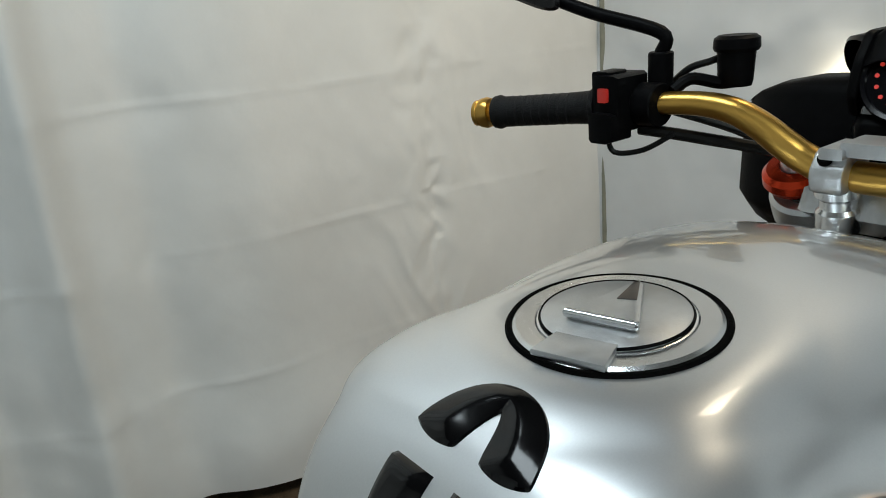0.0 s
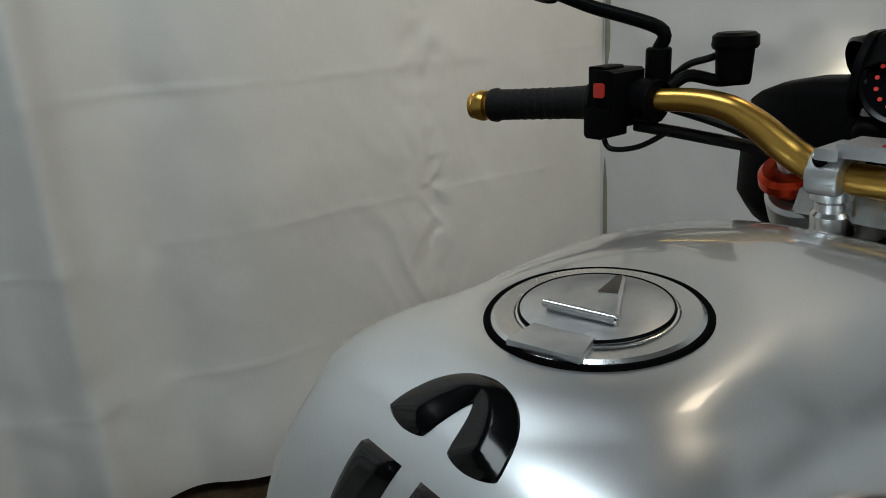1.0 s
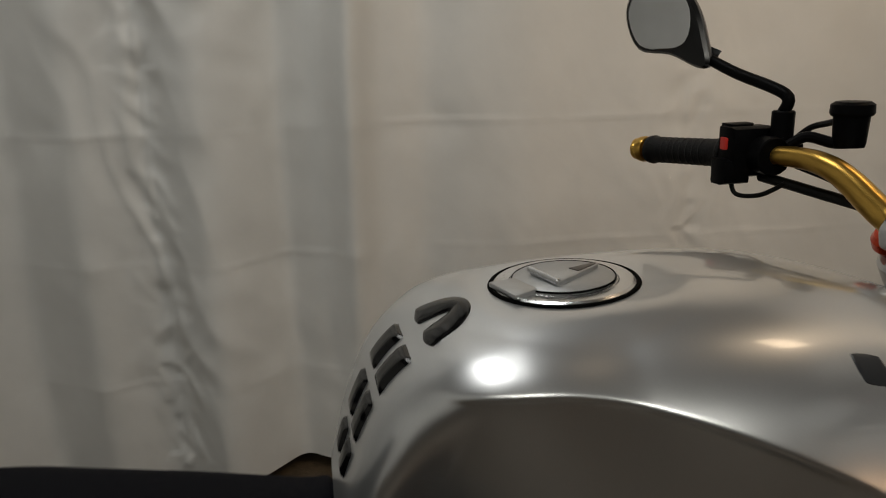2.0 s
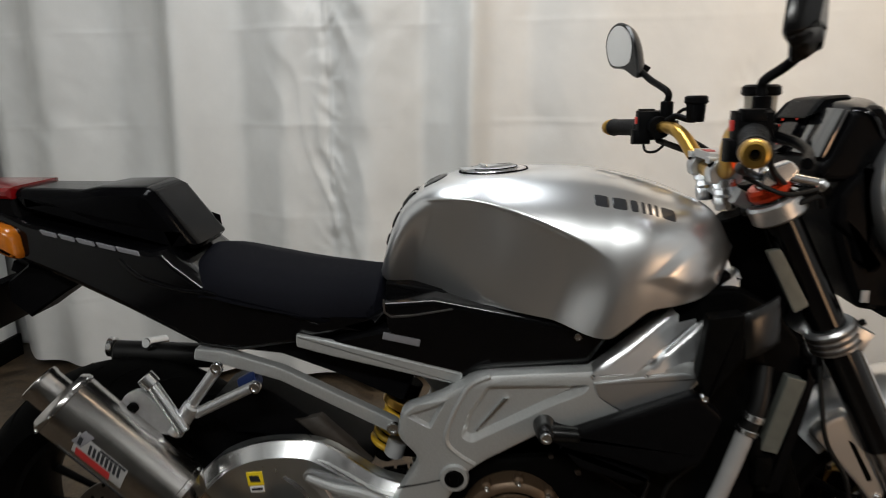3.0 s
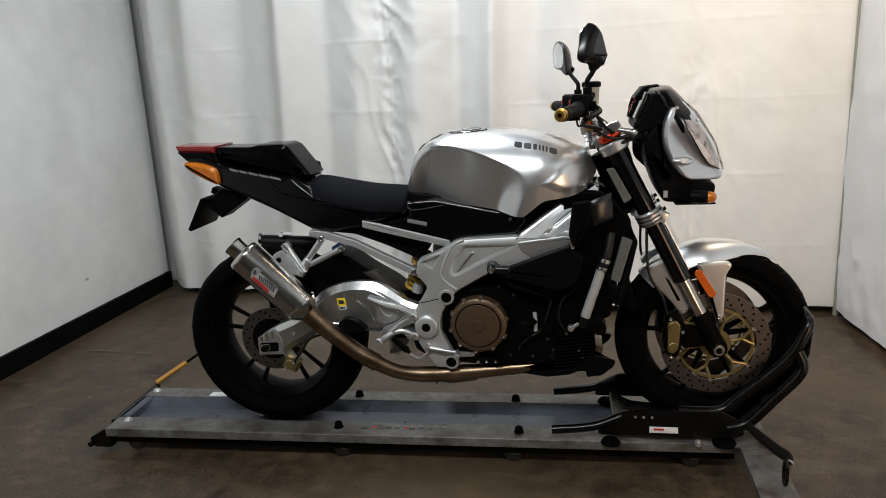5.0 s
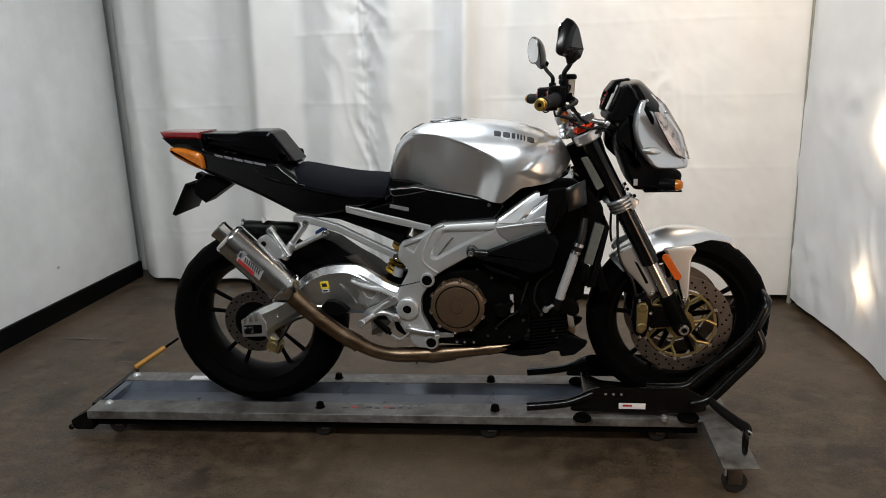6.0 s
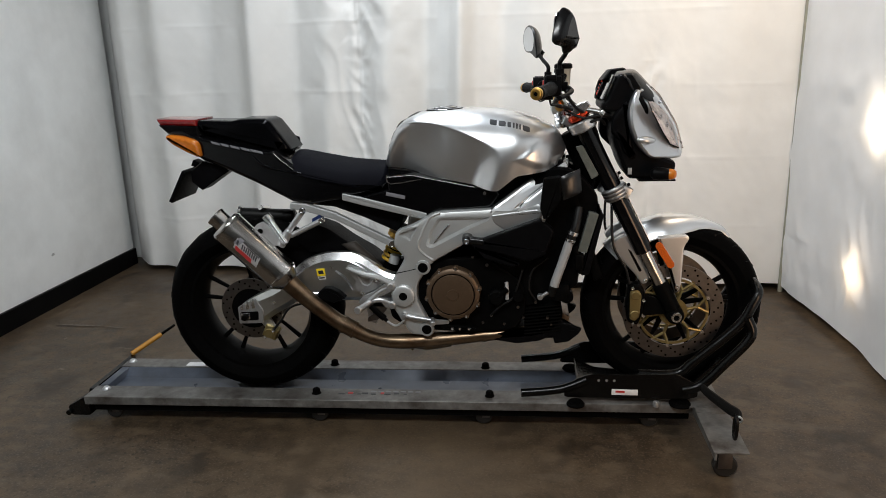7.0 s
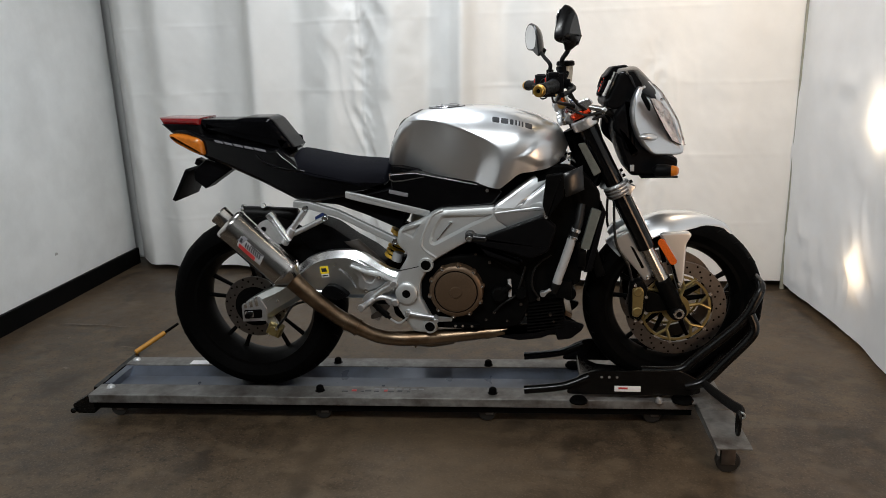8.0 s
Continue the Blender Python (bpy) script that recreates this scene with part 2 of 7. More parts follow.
def hermite(xs, ys):
    """A smooth curve through points, with slopes limited so that it does not overshoot."""
    xs, ys = np.array(xs, float), np.array(ys, float)
    d = np.diff(ys) / np.diff(xs)
    m = np.r_[d[0], (d[:-1] + d[1:]) / 2, d[-1]]
    for i in range(len(d)):
        if d[i] == 0:
            m[i] = m[i + 1] = 0
        elif i and d[i - 1] * d[i] <= 0:
            m[i] = 0

    def f(x):
        x = min(max(x, xs[0]), xs[-1])
        i = min(int(np.searchsorted(xs, x, side="right")) - 1, len(d) - 1)
        h = xs[i + 1] - xs[i]
        t = (x - xs[i]) / h
        return float(ys[i] * (1 + 2 * t) * (1 - t) ** 2 + m[i] * h * t * (1 - t) ** 2 + ys[i + 1] * t * t * (3 - 2 * t) + m[i + 1] * h * t * t * (t - 1))
    return f


def smoothed(pts, steps=6, closed=False):
    """Catmull-Rom through points."""
    p = [Vector(q) for q in pts]
    n = len(p)
    out = []
    for i in range(n if closed else n - 1):
        a, b, c, d = (p[(i - 1) % n], p[i], p[(i + 1) % n], p[(i + 2) % n]) if closed else (p[max(i - 1, 0)], p[i], p[i + 1], p[min(i + 2, n - 1)])
        for s in range(steps):
            t = s / steps
            out.append(0.5 * ((2 * b) + (c - a) * t + (2 * a - 5 * b + 4 * c - d) * t * t + (3 * b - a - 3 * c + d) * t ** 3))
    if not closed:
        out.append(p[-1])
    return out


def tube(pts, radius, segs=12, steps=6, flat=1.0):
    """A swept round bar. radius: a number, or one for each point."""
    line = smoothed(pts, steps) if steps > 1 else [Vector(q) for q in pts]
    n = len(line)
    rad = [radius] * n if not isinstance(radius, (list, tuple)) else [float(np.interp(i / (n - 1), np.linspace(0, 1, len(radius)), radius)) for i in range(n)]
    bm = bmesh.new()
    rings = []
    up = Vector((0, 0, 1))
    for i, p in enumerate(line):
        d = (line[min(i + 1, n - 1)] - line[max(i - 1, 0)]).normalized()
        if i == 0:
            up = Vector((0, 1, 0)) if abs(d.z) > 0.8 else Vector((0, 0, 1))
        side = d.cross(up).normalized()
        up = side.cross(d).normalized()
        rings.append([bm.verts.new(p + rad[i] * (math.cos(a) * side * flat + math.sin(a) * up)) for a in (2 * math.pi * k / segs for k in range(segs))])
    for a, b in zip(rings, rings[1:]):
        for k in range(segs):
            bm.faces.new((a[k], a[(k + 1) % segs], b[(k + 1) % segs], b[k]))
    bm.faces.new(rings[0][::-1])
    bm.faces.new(rings[-1])
    return bm


def lathe(profile, centre, axis=(0, 1, 0), n=48, closed=False):
    """Turns (radius, along) pairs round an axis through centre."""
    q = Vector((0, 0, 1)).rotation_difference(Vector(axis).normalized())
    bm = bmesh.new()
    c = Vector(centre)
    rings = []
    for r, h in profile:
        if r < 1e-6:
            rings.append([bm.verts.new(c + q @ Vector((0, 0, h)))])
        else:
            rings.append([bm.verts.new(c + q @ Vector((r * math.cos(a), r * math.sin(a), h))) for a in (2 * math.pi * k / n for k in range(n))])
    pairs = list(zip(rings, rings[1:])) + ([(rings[-1], rings[0])] if closed else [])
    for a, b in pairs:
        for k in range(n):
            j = (k + 1) % n
            if len(a) == 1 and len(b) == 1:
                continue
            if len(a) == 1:
                bm.faces.new((a[0], b[j], b[k]))
            elif len(b) == 1:
                bm.faces.new((a[k], a[j], b[0]))
            else:
                bm.faces.new((a[k], a[j], b[j], b[k]))
    return bm


def rod(a, b, r, n=16, edge=0.0015):
    """A round bar with softened ends from a to b."""
    a, b = Vector(a), Vector(b)
    h = (b - a).length
    e = min(edge, r * 0.4, h * 0.3)
    return lathe([(0, 0), (r - e, 0), (r, e), (r, h - e), (r - e, h), (0, h)], a, b - a, n)


def inset(pts, d):
    """A polygon moved inwards by d."""
    n = len(pts)
    area = sum(pts[i][0] * pts[(i + 1) % n][1] - pts[(i + 1) % n][0] * pts[i][1] for i in range(n))
    s = 1 if area > 0 else -1
    out = []
    for i in range(n):
        p, a, b = Vector(pts[i]), Vector(pts[i - 1]), Vector(pts[(i + 1) % n])
        e1, e2 = (p - a).normalized(), (b - p).normalized()
        n1, n2 = Vector((-e1.y, e1.x)) * s, Vector((-e2.y, e2.x)) * s
        m = n1 + n2
        k = max(m.length_squared / 2, 0.35)
        out.append(p + m * (d / k))
    return out


def slab(pts, layers, m=None, both=True, axis="y"):
    """A solid from an outline in x and z and layers of (y, inset). m: a matrix for the whole."""
    bm = bmesh.new()
    rings = []
    for y, d in layers:
        rings.append([bm.verts.new((p[0], y, p[1])) for p in inset(pts, d)])
    n = len(pts)
    for a, b in zip(rings, rings[1:]):
        for k in range(n):
            bm.faces.new((a[k], a[(k + 1) % n], b[(k + 1) % n], b[k]))
    bm.faces.new(rings[0][::-1])
    bm.faces.new(rings[-1])
    if m is not None:
        bmesh.ops.transform(bm, matrix=m, verts=bm.verts)
    return bm


def plate(pts, y0, y1, edge=0.003, steps=0, m=None):
    """A flat piece with rounded edges between y0 and y1 (y0 < y1). steps: rounds the outline."""
    o = [tuple(p) for p in (smoothed([(*p, 0) for p in pts], steps, True) if steps else pts)]
    o = [(p[0], p[1]) for p in o]
    e = min(edge, (y1 - y0) * 0.45)
    return slab(o, [(y0, e), (y0 + e * 0.3, e * 0.3), (y0 + e, 0), (y1 - e, 0), (y1 - e * 0.3, e * 0.3), (y1, e)], m)


def box(centre, size, edge=0.003, m=None):
    x, z = size[0] / 2, size[2] / 2
    bm = plate([(-x, -z), (x, -z), (x, z), (-x, z)], -size[1] / 2, size[1] / 2, edge)
    bmesh.ops.transform(bm, matrix=Matrix.Translation(centre) @ (m or Matrix()), verts=bm.verts)
    return bm


def bolt(centre, axis, r=0.006, h=0.005):
    return lathe([(0, h * 0.55), (r * 0.5, h * 0.55), (r * 0.55, h), (r * 0.9, h), (r, h * 0.75), (r, -0.004), (0, -0.004)], centre, axis, 12)


def rolled(pts, r):
    """A polygon (x, z) with its corners rounded off by short arcs."""
    out = []
    n = len(pts)
    for i in range(n):
        p, a, b = Vector(pts[i]), Vector(pts[i - 1]), Vector(pts[(i + 1) % n])
        d1, d2 = min(r, (a - p).length * 0.45), min(r, (b - p).length * 0.45)
        s, e = p + (a - p).normalized() * d1, p + (b - p).normalized() * d2
        for t in (0, 0.25, 0.5, 0.75, 1):
            out.append(tuple((1 - t) ** 2 * s + 2 * t * (1 - t) * p + t * t * e))
    return out


def thing(name, label, category, group="", at=(0, 0, 0)):
    ob = new(name)
    ob.location = at
    ob.empty_display_size = 0.05
    return tagged(ob, label, category, group)


# ---- the room ----
def sheet(name, p0, p1, z0, z1, nu, nv, push, mat, label, category):
    """A hanging cloth from p0 to p1 on the floor plan; push(u metres, z) moves it out of its plane."""
    a, b = Vector((*p0, 0)), Vector((*p1, 0))
    long = (b - a).length
    d = (b - a).normalized()
    out = Vector((d.y, -d.x, 0))
    bm = bmesh.new()
    grid = []
    for i in range(nu + 1):
        u = long * i / nu
        row = []
        for j in range(nv + 1):
            z = z0 + (z1 - z0) * j / nv
            dz = 0.012 * noise.noise((u * 1.7, 3.3, 0)) if j == 0 else 0
            row.append(bm.verts.new(a + d * u + out * push(u, z) + Vector((0, 0, z + dz))))
        grid.append(row)
    for i in range(nu):
        for j in range(nv):
            bm.faces.new((grid[i][j], grid[i + 1][j], grid[i + 1][j + 1], grid[i][j + 1]))
    ob = part(name, bm, mat, None, label, angle=180)
    return tagged(ob, category=category, kind="structure")


def ridge(x, w):
    return math.exp(-(x / w) ** 2)


def sharp(p):
    """Noise with creased ridges, from 0 to 1."""
    return 1 - min(1.0, 2.2 * abs(noise.noise(p)))


def cloth(u, z, folds, seams, lines, seed, calm=9.0):
    """How far the tarpaulin stands out: tall soft folds, puckered seams, and the sharp lines of its packing. Past calm metres it hangs smoother."""
    v = 0.0
    flat = 1 - 0.75 * min(max((u - calm) / 0.4, 0), 1)
    sway = 0.05 * noise.noise((seed, z * 0.5, 0.3))
    for c, w, h in folds:
        fade = 0.75 + 0.35 * noise.noise((c * 3.1, z * 0.9, seed))
        v += h * fade * ridge(u - c - sway - 0.03 * noise.noise((c, z * 0.8, 5.1)), w)
    for c, strength, top in seams:
        k = strength * (1 - min(max((z - top) / 0.3, 0), 1))
        w = u - c - 0.03 * noise.noise((c, z * 1.7, 2.0))
        near, wide_near = ridge(w, 0.075), ridge(w, 0.20)
        v += k * near * (0.007 * noise.noise((u * 24, z * 19, seed)) + 0.008 * noise.noise((u * 9, z * 8, seed + 2)))
        v += k * near * 0.009 * sharp((u * 9, z * 11 + w * 14 * math.copysign(1, noise.noise((c, z * 5, 0.7))), seed + 5))
        v += k * wide_near * 0.011 * sharp((u * 5 + 0.9 * noise.noise((0.3, z * 2.4, seed)), z * 3.0 + 1.4 * noise.noise((u * 4, z * 2, seed)) + w * 5, seed + 8))
        v += k * 0.007 * ridge(w, 0.006) * (0.6 + 0.8 * noise.noise((c, z * 26, 1.0)))
        v -= k * 0.018 * ridge(w, 0.05)
    for c in lines:
        wob = 0.010 * noise.noise((u * 1.5, c, seed))
        v += 0.0028 * ridge(z - c - wob, 0.007) * (0.25 + 1.1 * abs(noise.noise((u * 2.3, c * 4, seed))))
        v += 0.008 * flat * ridge(z - c, 0.045) * noise.noise((u * 11, c * 7, seed))
    v += 0.0008 * noise.noise((u * 21 + z * 9, z * 19, seed)) + 0.018 * noise.noise((u * 1.3, z * 0.7, seed)) + 0.0045 * flat * noise.noise((u * 6, z * 5, seed))
    crumple = max(0, noise.noise((u * 1.4, z * 1.6, seed + 9)))
    v += flat * crumple * (0.010 * noise.noise((u * 13 + z * 5, z * 12 - u * 4, seed)) + 0.010 * sharp((u * 4 + z * 2, z * 5 - u * 2, seed + 3)))
    return v


BACK0, BACK1 = (-2.235, 1.675), (1.56, 1.37)
folds = [(0.20, 0.07, 0.02), (0.46, 0.10, 0.10), (0.72, 0.10, -0.05), (1.03, 0.075, 0.13), (1.22, 0.08, -0.07), (1.42, 0.07, 0.05), (1.76, 0.10, 0.12), (1.95, 0.06, -0.07), (2.15, 0.055, 0.11), (2.36, 0.08, -0.05), (2.62, 0.14, 0.03), (3.05, 0.2, 0.02), (3.5, 0.12, 0.03)]
sheet("curtain_back", BACK0, BACK1, 0.035, 2.75, 460, 300,
      lambda u, z: -0.17 * max(0, 1 - u / 0.2) ** 1.5 + 0.10 * max(0, 1 - z / 0.5) ** 2 * ridge(u - 2.75, 0.5) + cloth(u, z, folds, ((1.585, 1.0, 3.0), (3.11, 0.6, 1.05)), (0.34, 0.70, 1.06, 1.42, 1.78, 2.14), 1.0, 2.3), CURTAIN,
      "white vinyl tarpaulin curtain with vertical folds and packing creases", "curtain")
sheet("curtain_end", (1.553, 1.43), (1.575, -3.6), 0.035, 2.75, 420, 160,
      lambda u, z: cloth(u, z, [(0.25, 0.2, 0.02), (0.9, 0.25, -0.03), (1.6, 0.3, 0.03), (2.6, 0.3, 0.03)], (), (0.34, 0.70, 1.06, 1.42, 1.78), 4.0)
      + 0.030 * ridge(math.hypot(u - 0.80, (z - 0.34) * 0.75), 0.13) * sharp((u * 9, z * 5, 3.0)) + 0.012 * ridge(math.hypot(u - 0.85, z - 0.93), 0.12) * sharp((u * 6, z * 6, 7.0)), CURTAIN_END,
      "white vinyl tarpaulin curtain with bright spots from added lamps", "curtain")


def solid(name, lo, hi, mat, label, category, edge=0.004):
    c = [(a + b) / 2 for a, b in zip(lo, hi)]
    s = [b - a for a, b in zip(lo, hi)]
    return tagged(part(name, box(c, s, edge), mat, None, label), category=category, kind="structure")


bm = bmesh.new()
bmesh.ops.create_grid(bm, x_segments=60, y_segments=60, size=1)
for v in bm.verts:
    v.co = Vector((v.co.x * 4.2 + 0.8, v.co.y * 4.8 - 0.5, 0.0015 * noise.noise((v.co.x * 6, v.co.y * 6, 2))))
tagged(part("floor", bm, CONCRETE, None, "brown-grey sealed concrete floor with stains"), category="floor", kind="structure")
solid("wall_left", (-2.40, -5.0, 0.0), (-2.255, 1.82, 3.1), WALL, "plain white painted wall with light scuffs", "wall")
solid("baseboard", (-2.255, -5.0, 0.0), (-2.238, 1.822, 0.10), SKIRT, "black rubber baseboard along the white wall", "baseboard")
solid("wall_north", (-2.40, 1.95, 0.0), (1.70, 2.10, 3.1), WALL, "white wall behind the tarpaulin", "wall")
solid("baseboard_north", (-2.25, 1.932, 0.0), (1.68, 1.95, 0.10), SKIRT, "black rubber baseboard behind the tarpaulin", "baseboard")
solid("wall_far", (1.70, 4.0, 0.0), (4.0, 4.15, 3.1), WALLDARK, "grey block wall of the hall beyond", "wall")
solid("wall_return", (1.60, 2.10, 0.0), (1.70, 4.0, 3.1), WALLDARK, "grey block wall of the hall beyond", "wall")
solid("wall_south", (-2.40, -5.15, 0.0), (4.0, -5.0, 3.1), WALLDARK, "plain grey wall behind the camera", "wall")
solid("wall_east", (3.85, -5.0, 0.0), (4.0, 4.0, 3.1), WALLDARK, "plain grey wall beyond the curtain", "wall")
solid("ceiling", (-2.40, -5.15, 3.1), (4.0, 4.15, 3.2), CEILING, "grey sheet roof of the room", "ceiling")

tagged(part("curtain_post", rod((1.546, 1.352, 0.0), (1.546, 1.352, 2.76), 0.012, 16), POST, None, "slim olive-grey steel post at the curtain corner"), category="post", kind="structure")

# ---- the motorcycle ----
bike = thing("motorcycle", "silver and black naked sport motorcycle strapped on a low grey dolly", "motorcycle", at=(0, 0, 0))
RW, FW = Vector((-0.725, 0, 0.390)), Vector((0.708, 0, 0.400))
RR, FR = 0.313, 0.294


def mirrored(bm):
    """The same piece on the other side."""
    out = bm.copy()
    bmesh.ops.transform(out, matrix=Matrix.Diagonal((1, -1, 1, 1)), verts=out.verts)
    bmesh.ops.reverse_faces(out, faces=out.faces)
    return out


def pair(name, bm, mat, parent, label=""):
    other = mirrored(bm)
    return part(name, bm, mat, parent, label), part(name, other, mat, parent, label)


def squeeze(bm, f):
    """Scales every vertex's y by f(x, z)."""
    for v in bm.verts:
        v.co.y *= f(v.co.x, v.co.z)
    return bm


def wheel(name, c, radius, half, rim_r, label):
    # rim with hub and spokes
    w = half * 0.80
    prof = [(rim_r + 0.008, -w), (rim_r + 0.008, -w + 0.006), (rim_r - 0.004, -w + 0.012), (rim_r - 0.012, -w * 0.5), (rim_r - 0.020, 0), (rim_r - 0.012, w * 0.5), (rim_r - 0.004, w - 0.012),
            (rim_r + 0.008, w - 0.006), (rim_r + 0.008, w), (rim_r - 0.008, w - 0.001), (rim_r - 0.024, w * 0.5), (rim_r - 0.030, 0), (rim_r - 0.024, -w * 0.5), (rim_r - 0.008, -w + 0.001)]
    bm = lathe(prof, c, (0, 1, 0), 72, True)
    hub = lathe([(0, -0.055), (0.030, -0.055), (0.034, -0.050), (0.036, 0.050), (0.030, 0.055), (0, 0.055)], c, (0, 1, 0), 32)
    arms = []
    for k in range(5):
        for off in (-0.17, 0.17):
            a = 2 * math.pi * k / 5 + 0.33
            p0 = c + Vector((math.cos(a + off * 0.9) * 0.034, 0, math.sin(a + off * 0.9) * 0.034))
            p1 = c + Vector((math.cos(a + off * 1.15) * (rim_r - 0.02), 0, math.sin(a + off * 1.15) * (rim_r - 0.02)))
            arms.append(tube([p0, (p0 + p1) / 2, p1], [0.012, 0.0065, 0.009], 10, 3, flat=1.0))
    rim = part(name, joined(bm, hub), RIM, bike, label)
    for b in arms:
        part("spoke", b, RIM, rim)
    t = radius
    outer = []
    for i in range(19):
        a = math.pi * i / 18
        y = -half * math.cos(a)
        outer.append((rim_r + 0.004 + (t - rim_r - 0.004) * math.sin(a) ** 0.62, y * (0.82 if i in (0, 18) else 1.0)))
    inner = [(rim_r - 0.004, half * 0.70), (rim_r - 0.006, 0), (rim_r - 0.004, -half * 0.70)]
    part("tyre", lathe(outer + inner, c, (0, 1, 0), 120, True), RUBBER, rim, "black road tyre")
    for k in range(26):
        for s in (-1, 1):
            a = 2 * math.pi * (k + (0.5 if s > 0 else 0)) / 26
            line = []
            for q in range(5):
                f = q / 4
                y = s * half * (0.18 + 0.62 * f)
                ang = math.acos(max(-1, min(1, -y / half)))
                r = rim_r + 0.004 + (t - rim_r - 0.004) * math.sin(ang) ** 0.62 - 0.0006
                b = a + 0.20 * f * (1 - 0.3 * f)
                line.append(c + Vector((math.cos(b) * r, y, math.sin(b) * r)))
            part("tread_groove", tube(line, 0.0022, 5, 1), DARK, rim)
    return rim


def disc(name, c, y, r0, r1, parent, holes, label):
    d = part(name, lathe([(r0, y - 0.0025), (r1 - 0.001, y - 0.0025), (r1, y - 0.0015), (r1, y + 0.0015), (r1 - 0.001, y + 0.0025), (r0, y + 0.0025)], c, (0, 1, 0), 72, True), DISC, parent, label)
    hs = []
    side = -1 if y < 0 else 1
    for k in range(holes):
        a = 2 * math.pi * k / holes
        r = r0 + (r1 - r0) * (0.25, 0.55, 0.82)[k % 3]
        hs.append(lathe([(0, 0.0005), (0.0036, 0.0005), (0.0036, -0.001), (0, -0.001)], c + Vector((math.cos(a) * r, y + side * 0.0025, math.sin(a) * r)), (0, side, 0), 8))
    tagged(part("drilling", joined(*hs), DARK, d), kind="stuff")
    return d


rear = wheel("rear_wheel", RW, RR, 0.092, 0.222, "black cast rear wheel with thin paired spokes")
front = wheel("front_wheel", FW, FR, 0.061, 0.222, "black cast front wheel with thin paired spokes")
disc("rear_disc", RW, -0.068, 0.072, 0.110, rear, 36, "drilled rear brake disc")
part("disc_carrier", lathe([(0.03, -0.070), (0.074, -0.070), (0.074, -0.066), (0.03, -0.066)], RW, (0, 1, 0), 40, True), DARK, rear)
for y in (-0.077, 0.077):
    disc("front_disc", FW, y, 0.119, 0.161, front, 60, "drilled front brake disc")
    bm = lathe([(0.028, y - 0.003), (0.046, y - 0.003), (0.046, y + 0.003), (0.028, y + 0.003)], FW, (0, 1, 0), 40, True)
    ring = lathe([(0.105, y - 0.003), (0.113, y - 0.003), (0.113, y + 0.003), (0.105, y + 0.003)], FW, (0, 1, 0), 60, True)
    part("disc_carrier", bm, CALIPER, front, "gold hub of the disc carrier")
    part("carrier_ring", ring, CALIPER, front)
    for k in range(6):
        a = 2 * math.pi * k / 6 + 0.2
        p0 = FW + Vector((math.cos(a) * 0.044, y, math.sin(a) * 0.044))
        p1 = FW + Vector((math.cos(a) * 0.078, y, math.sin(a) * 0.078))
        part("carrier_arm", tube([p0, p1], [0.0065, 0.005], 8, 1), CALIPER, front)
        for d in (-0.22, 0.22):
            p2 = FW + Vector((math.cos(a + d) * 0.112, y, math.sin(a + d) * 0.112))
            part("carrier_arm", tube([p1, p2], [0.0050, 0.0055], 8, 1), CALIPER, front)
        p = FW + Vector((math.cos(a + 0.22) * 0.118, y - 0.003, math.sin(a + 0.22) * 0.118))
        part("disc_button", lathe([(0, 0.003), (0.006, 0.003), (0.006, -0.003), (0, -0.003)], p, (0, -1, 0), 12), POLISH, front)

# fuel tank
top = hermite([-0.224, -0.212, -0.187, -0.148, -0.10, -0.04, 0.04, 0.135, 0.217, 0.286, 0.336, 0.354], [0.905, 0.948, 1.003, 1.038, 1.054, 1.062, 1.066, 1.061, 1.043, 1.018, 0.984, 0.945])
low = hermite([-0.224, -0.20, -0.12, 0.05, 0.138, 0.165, 0.20, 0.24, 0.30, 0.34, 0.354], [0.884, 0.876, 0.863, 0.836, 0.821, 0.838, 0.864, 0.870, 0.880, 0.905, 0.935])
wide = hermite([-0.224, -0.207, -0.185, -0.155, -0.12, -0.06, 0.0, 0.10, 0.20, 0.27, 0.32, 0.354], [0.062, 0.089, 0.110, 0.130, 0.148, 0.169, 0.186, 0.199, 0.196, 0.170, 0.120, 0.060])
def knee_line(pts):
    p = np.array([(q.x, q.y) for q in smoothed([(*q, 0) for q in pts], 4)])
    return p[:-1], p[1:] - p[:-1]


KNEE_TOP = knee_line([(-0.26, 1.018), (-0.200, 1.026), (-0.150, 1.030), (-0.083, 1.032), (-0.024, 1.021), (0.034, 1.003), (0.092, 0.977), (0.130, 0.955), (0.20, 0.91), (0.30, 0.84)])
KNEE_REAR = knee_line([(-0.226, 0.820), (-0.206, 0.925), (-0.184, 0.995), (-0.160, 1.070)])
KNEE_FRONT = knee_line([(0.105, 1.060), (0.128, 0.990), (0.143, 0.940), (0.144, 0.905), (0.136, 0.870), (0.118, 0.820), (0.100, 0.760)])


def inside(line, x, z):
    """How far a point lies to the right of a line, in metres; below 0 on its left."""
    a, d = line
    w = np.array((x, z)) - a
    t = np.clip((w * d).sum(1) / (d * d).sum(1), 0, 1)
    off = w - t[:, None] * d
    d2 = (off * off).sum(1)
    i = int(d2.argmin())
    return math.sqrt(d2[i]) * (-1 if d[i, 0] * w[i, 1] - d[i, 1] * w[i, 0] > 0 else 1)


def soft(t):
    t = min(max(t, 0), 1)
    return t * t * (3 - 2 * t)


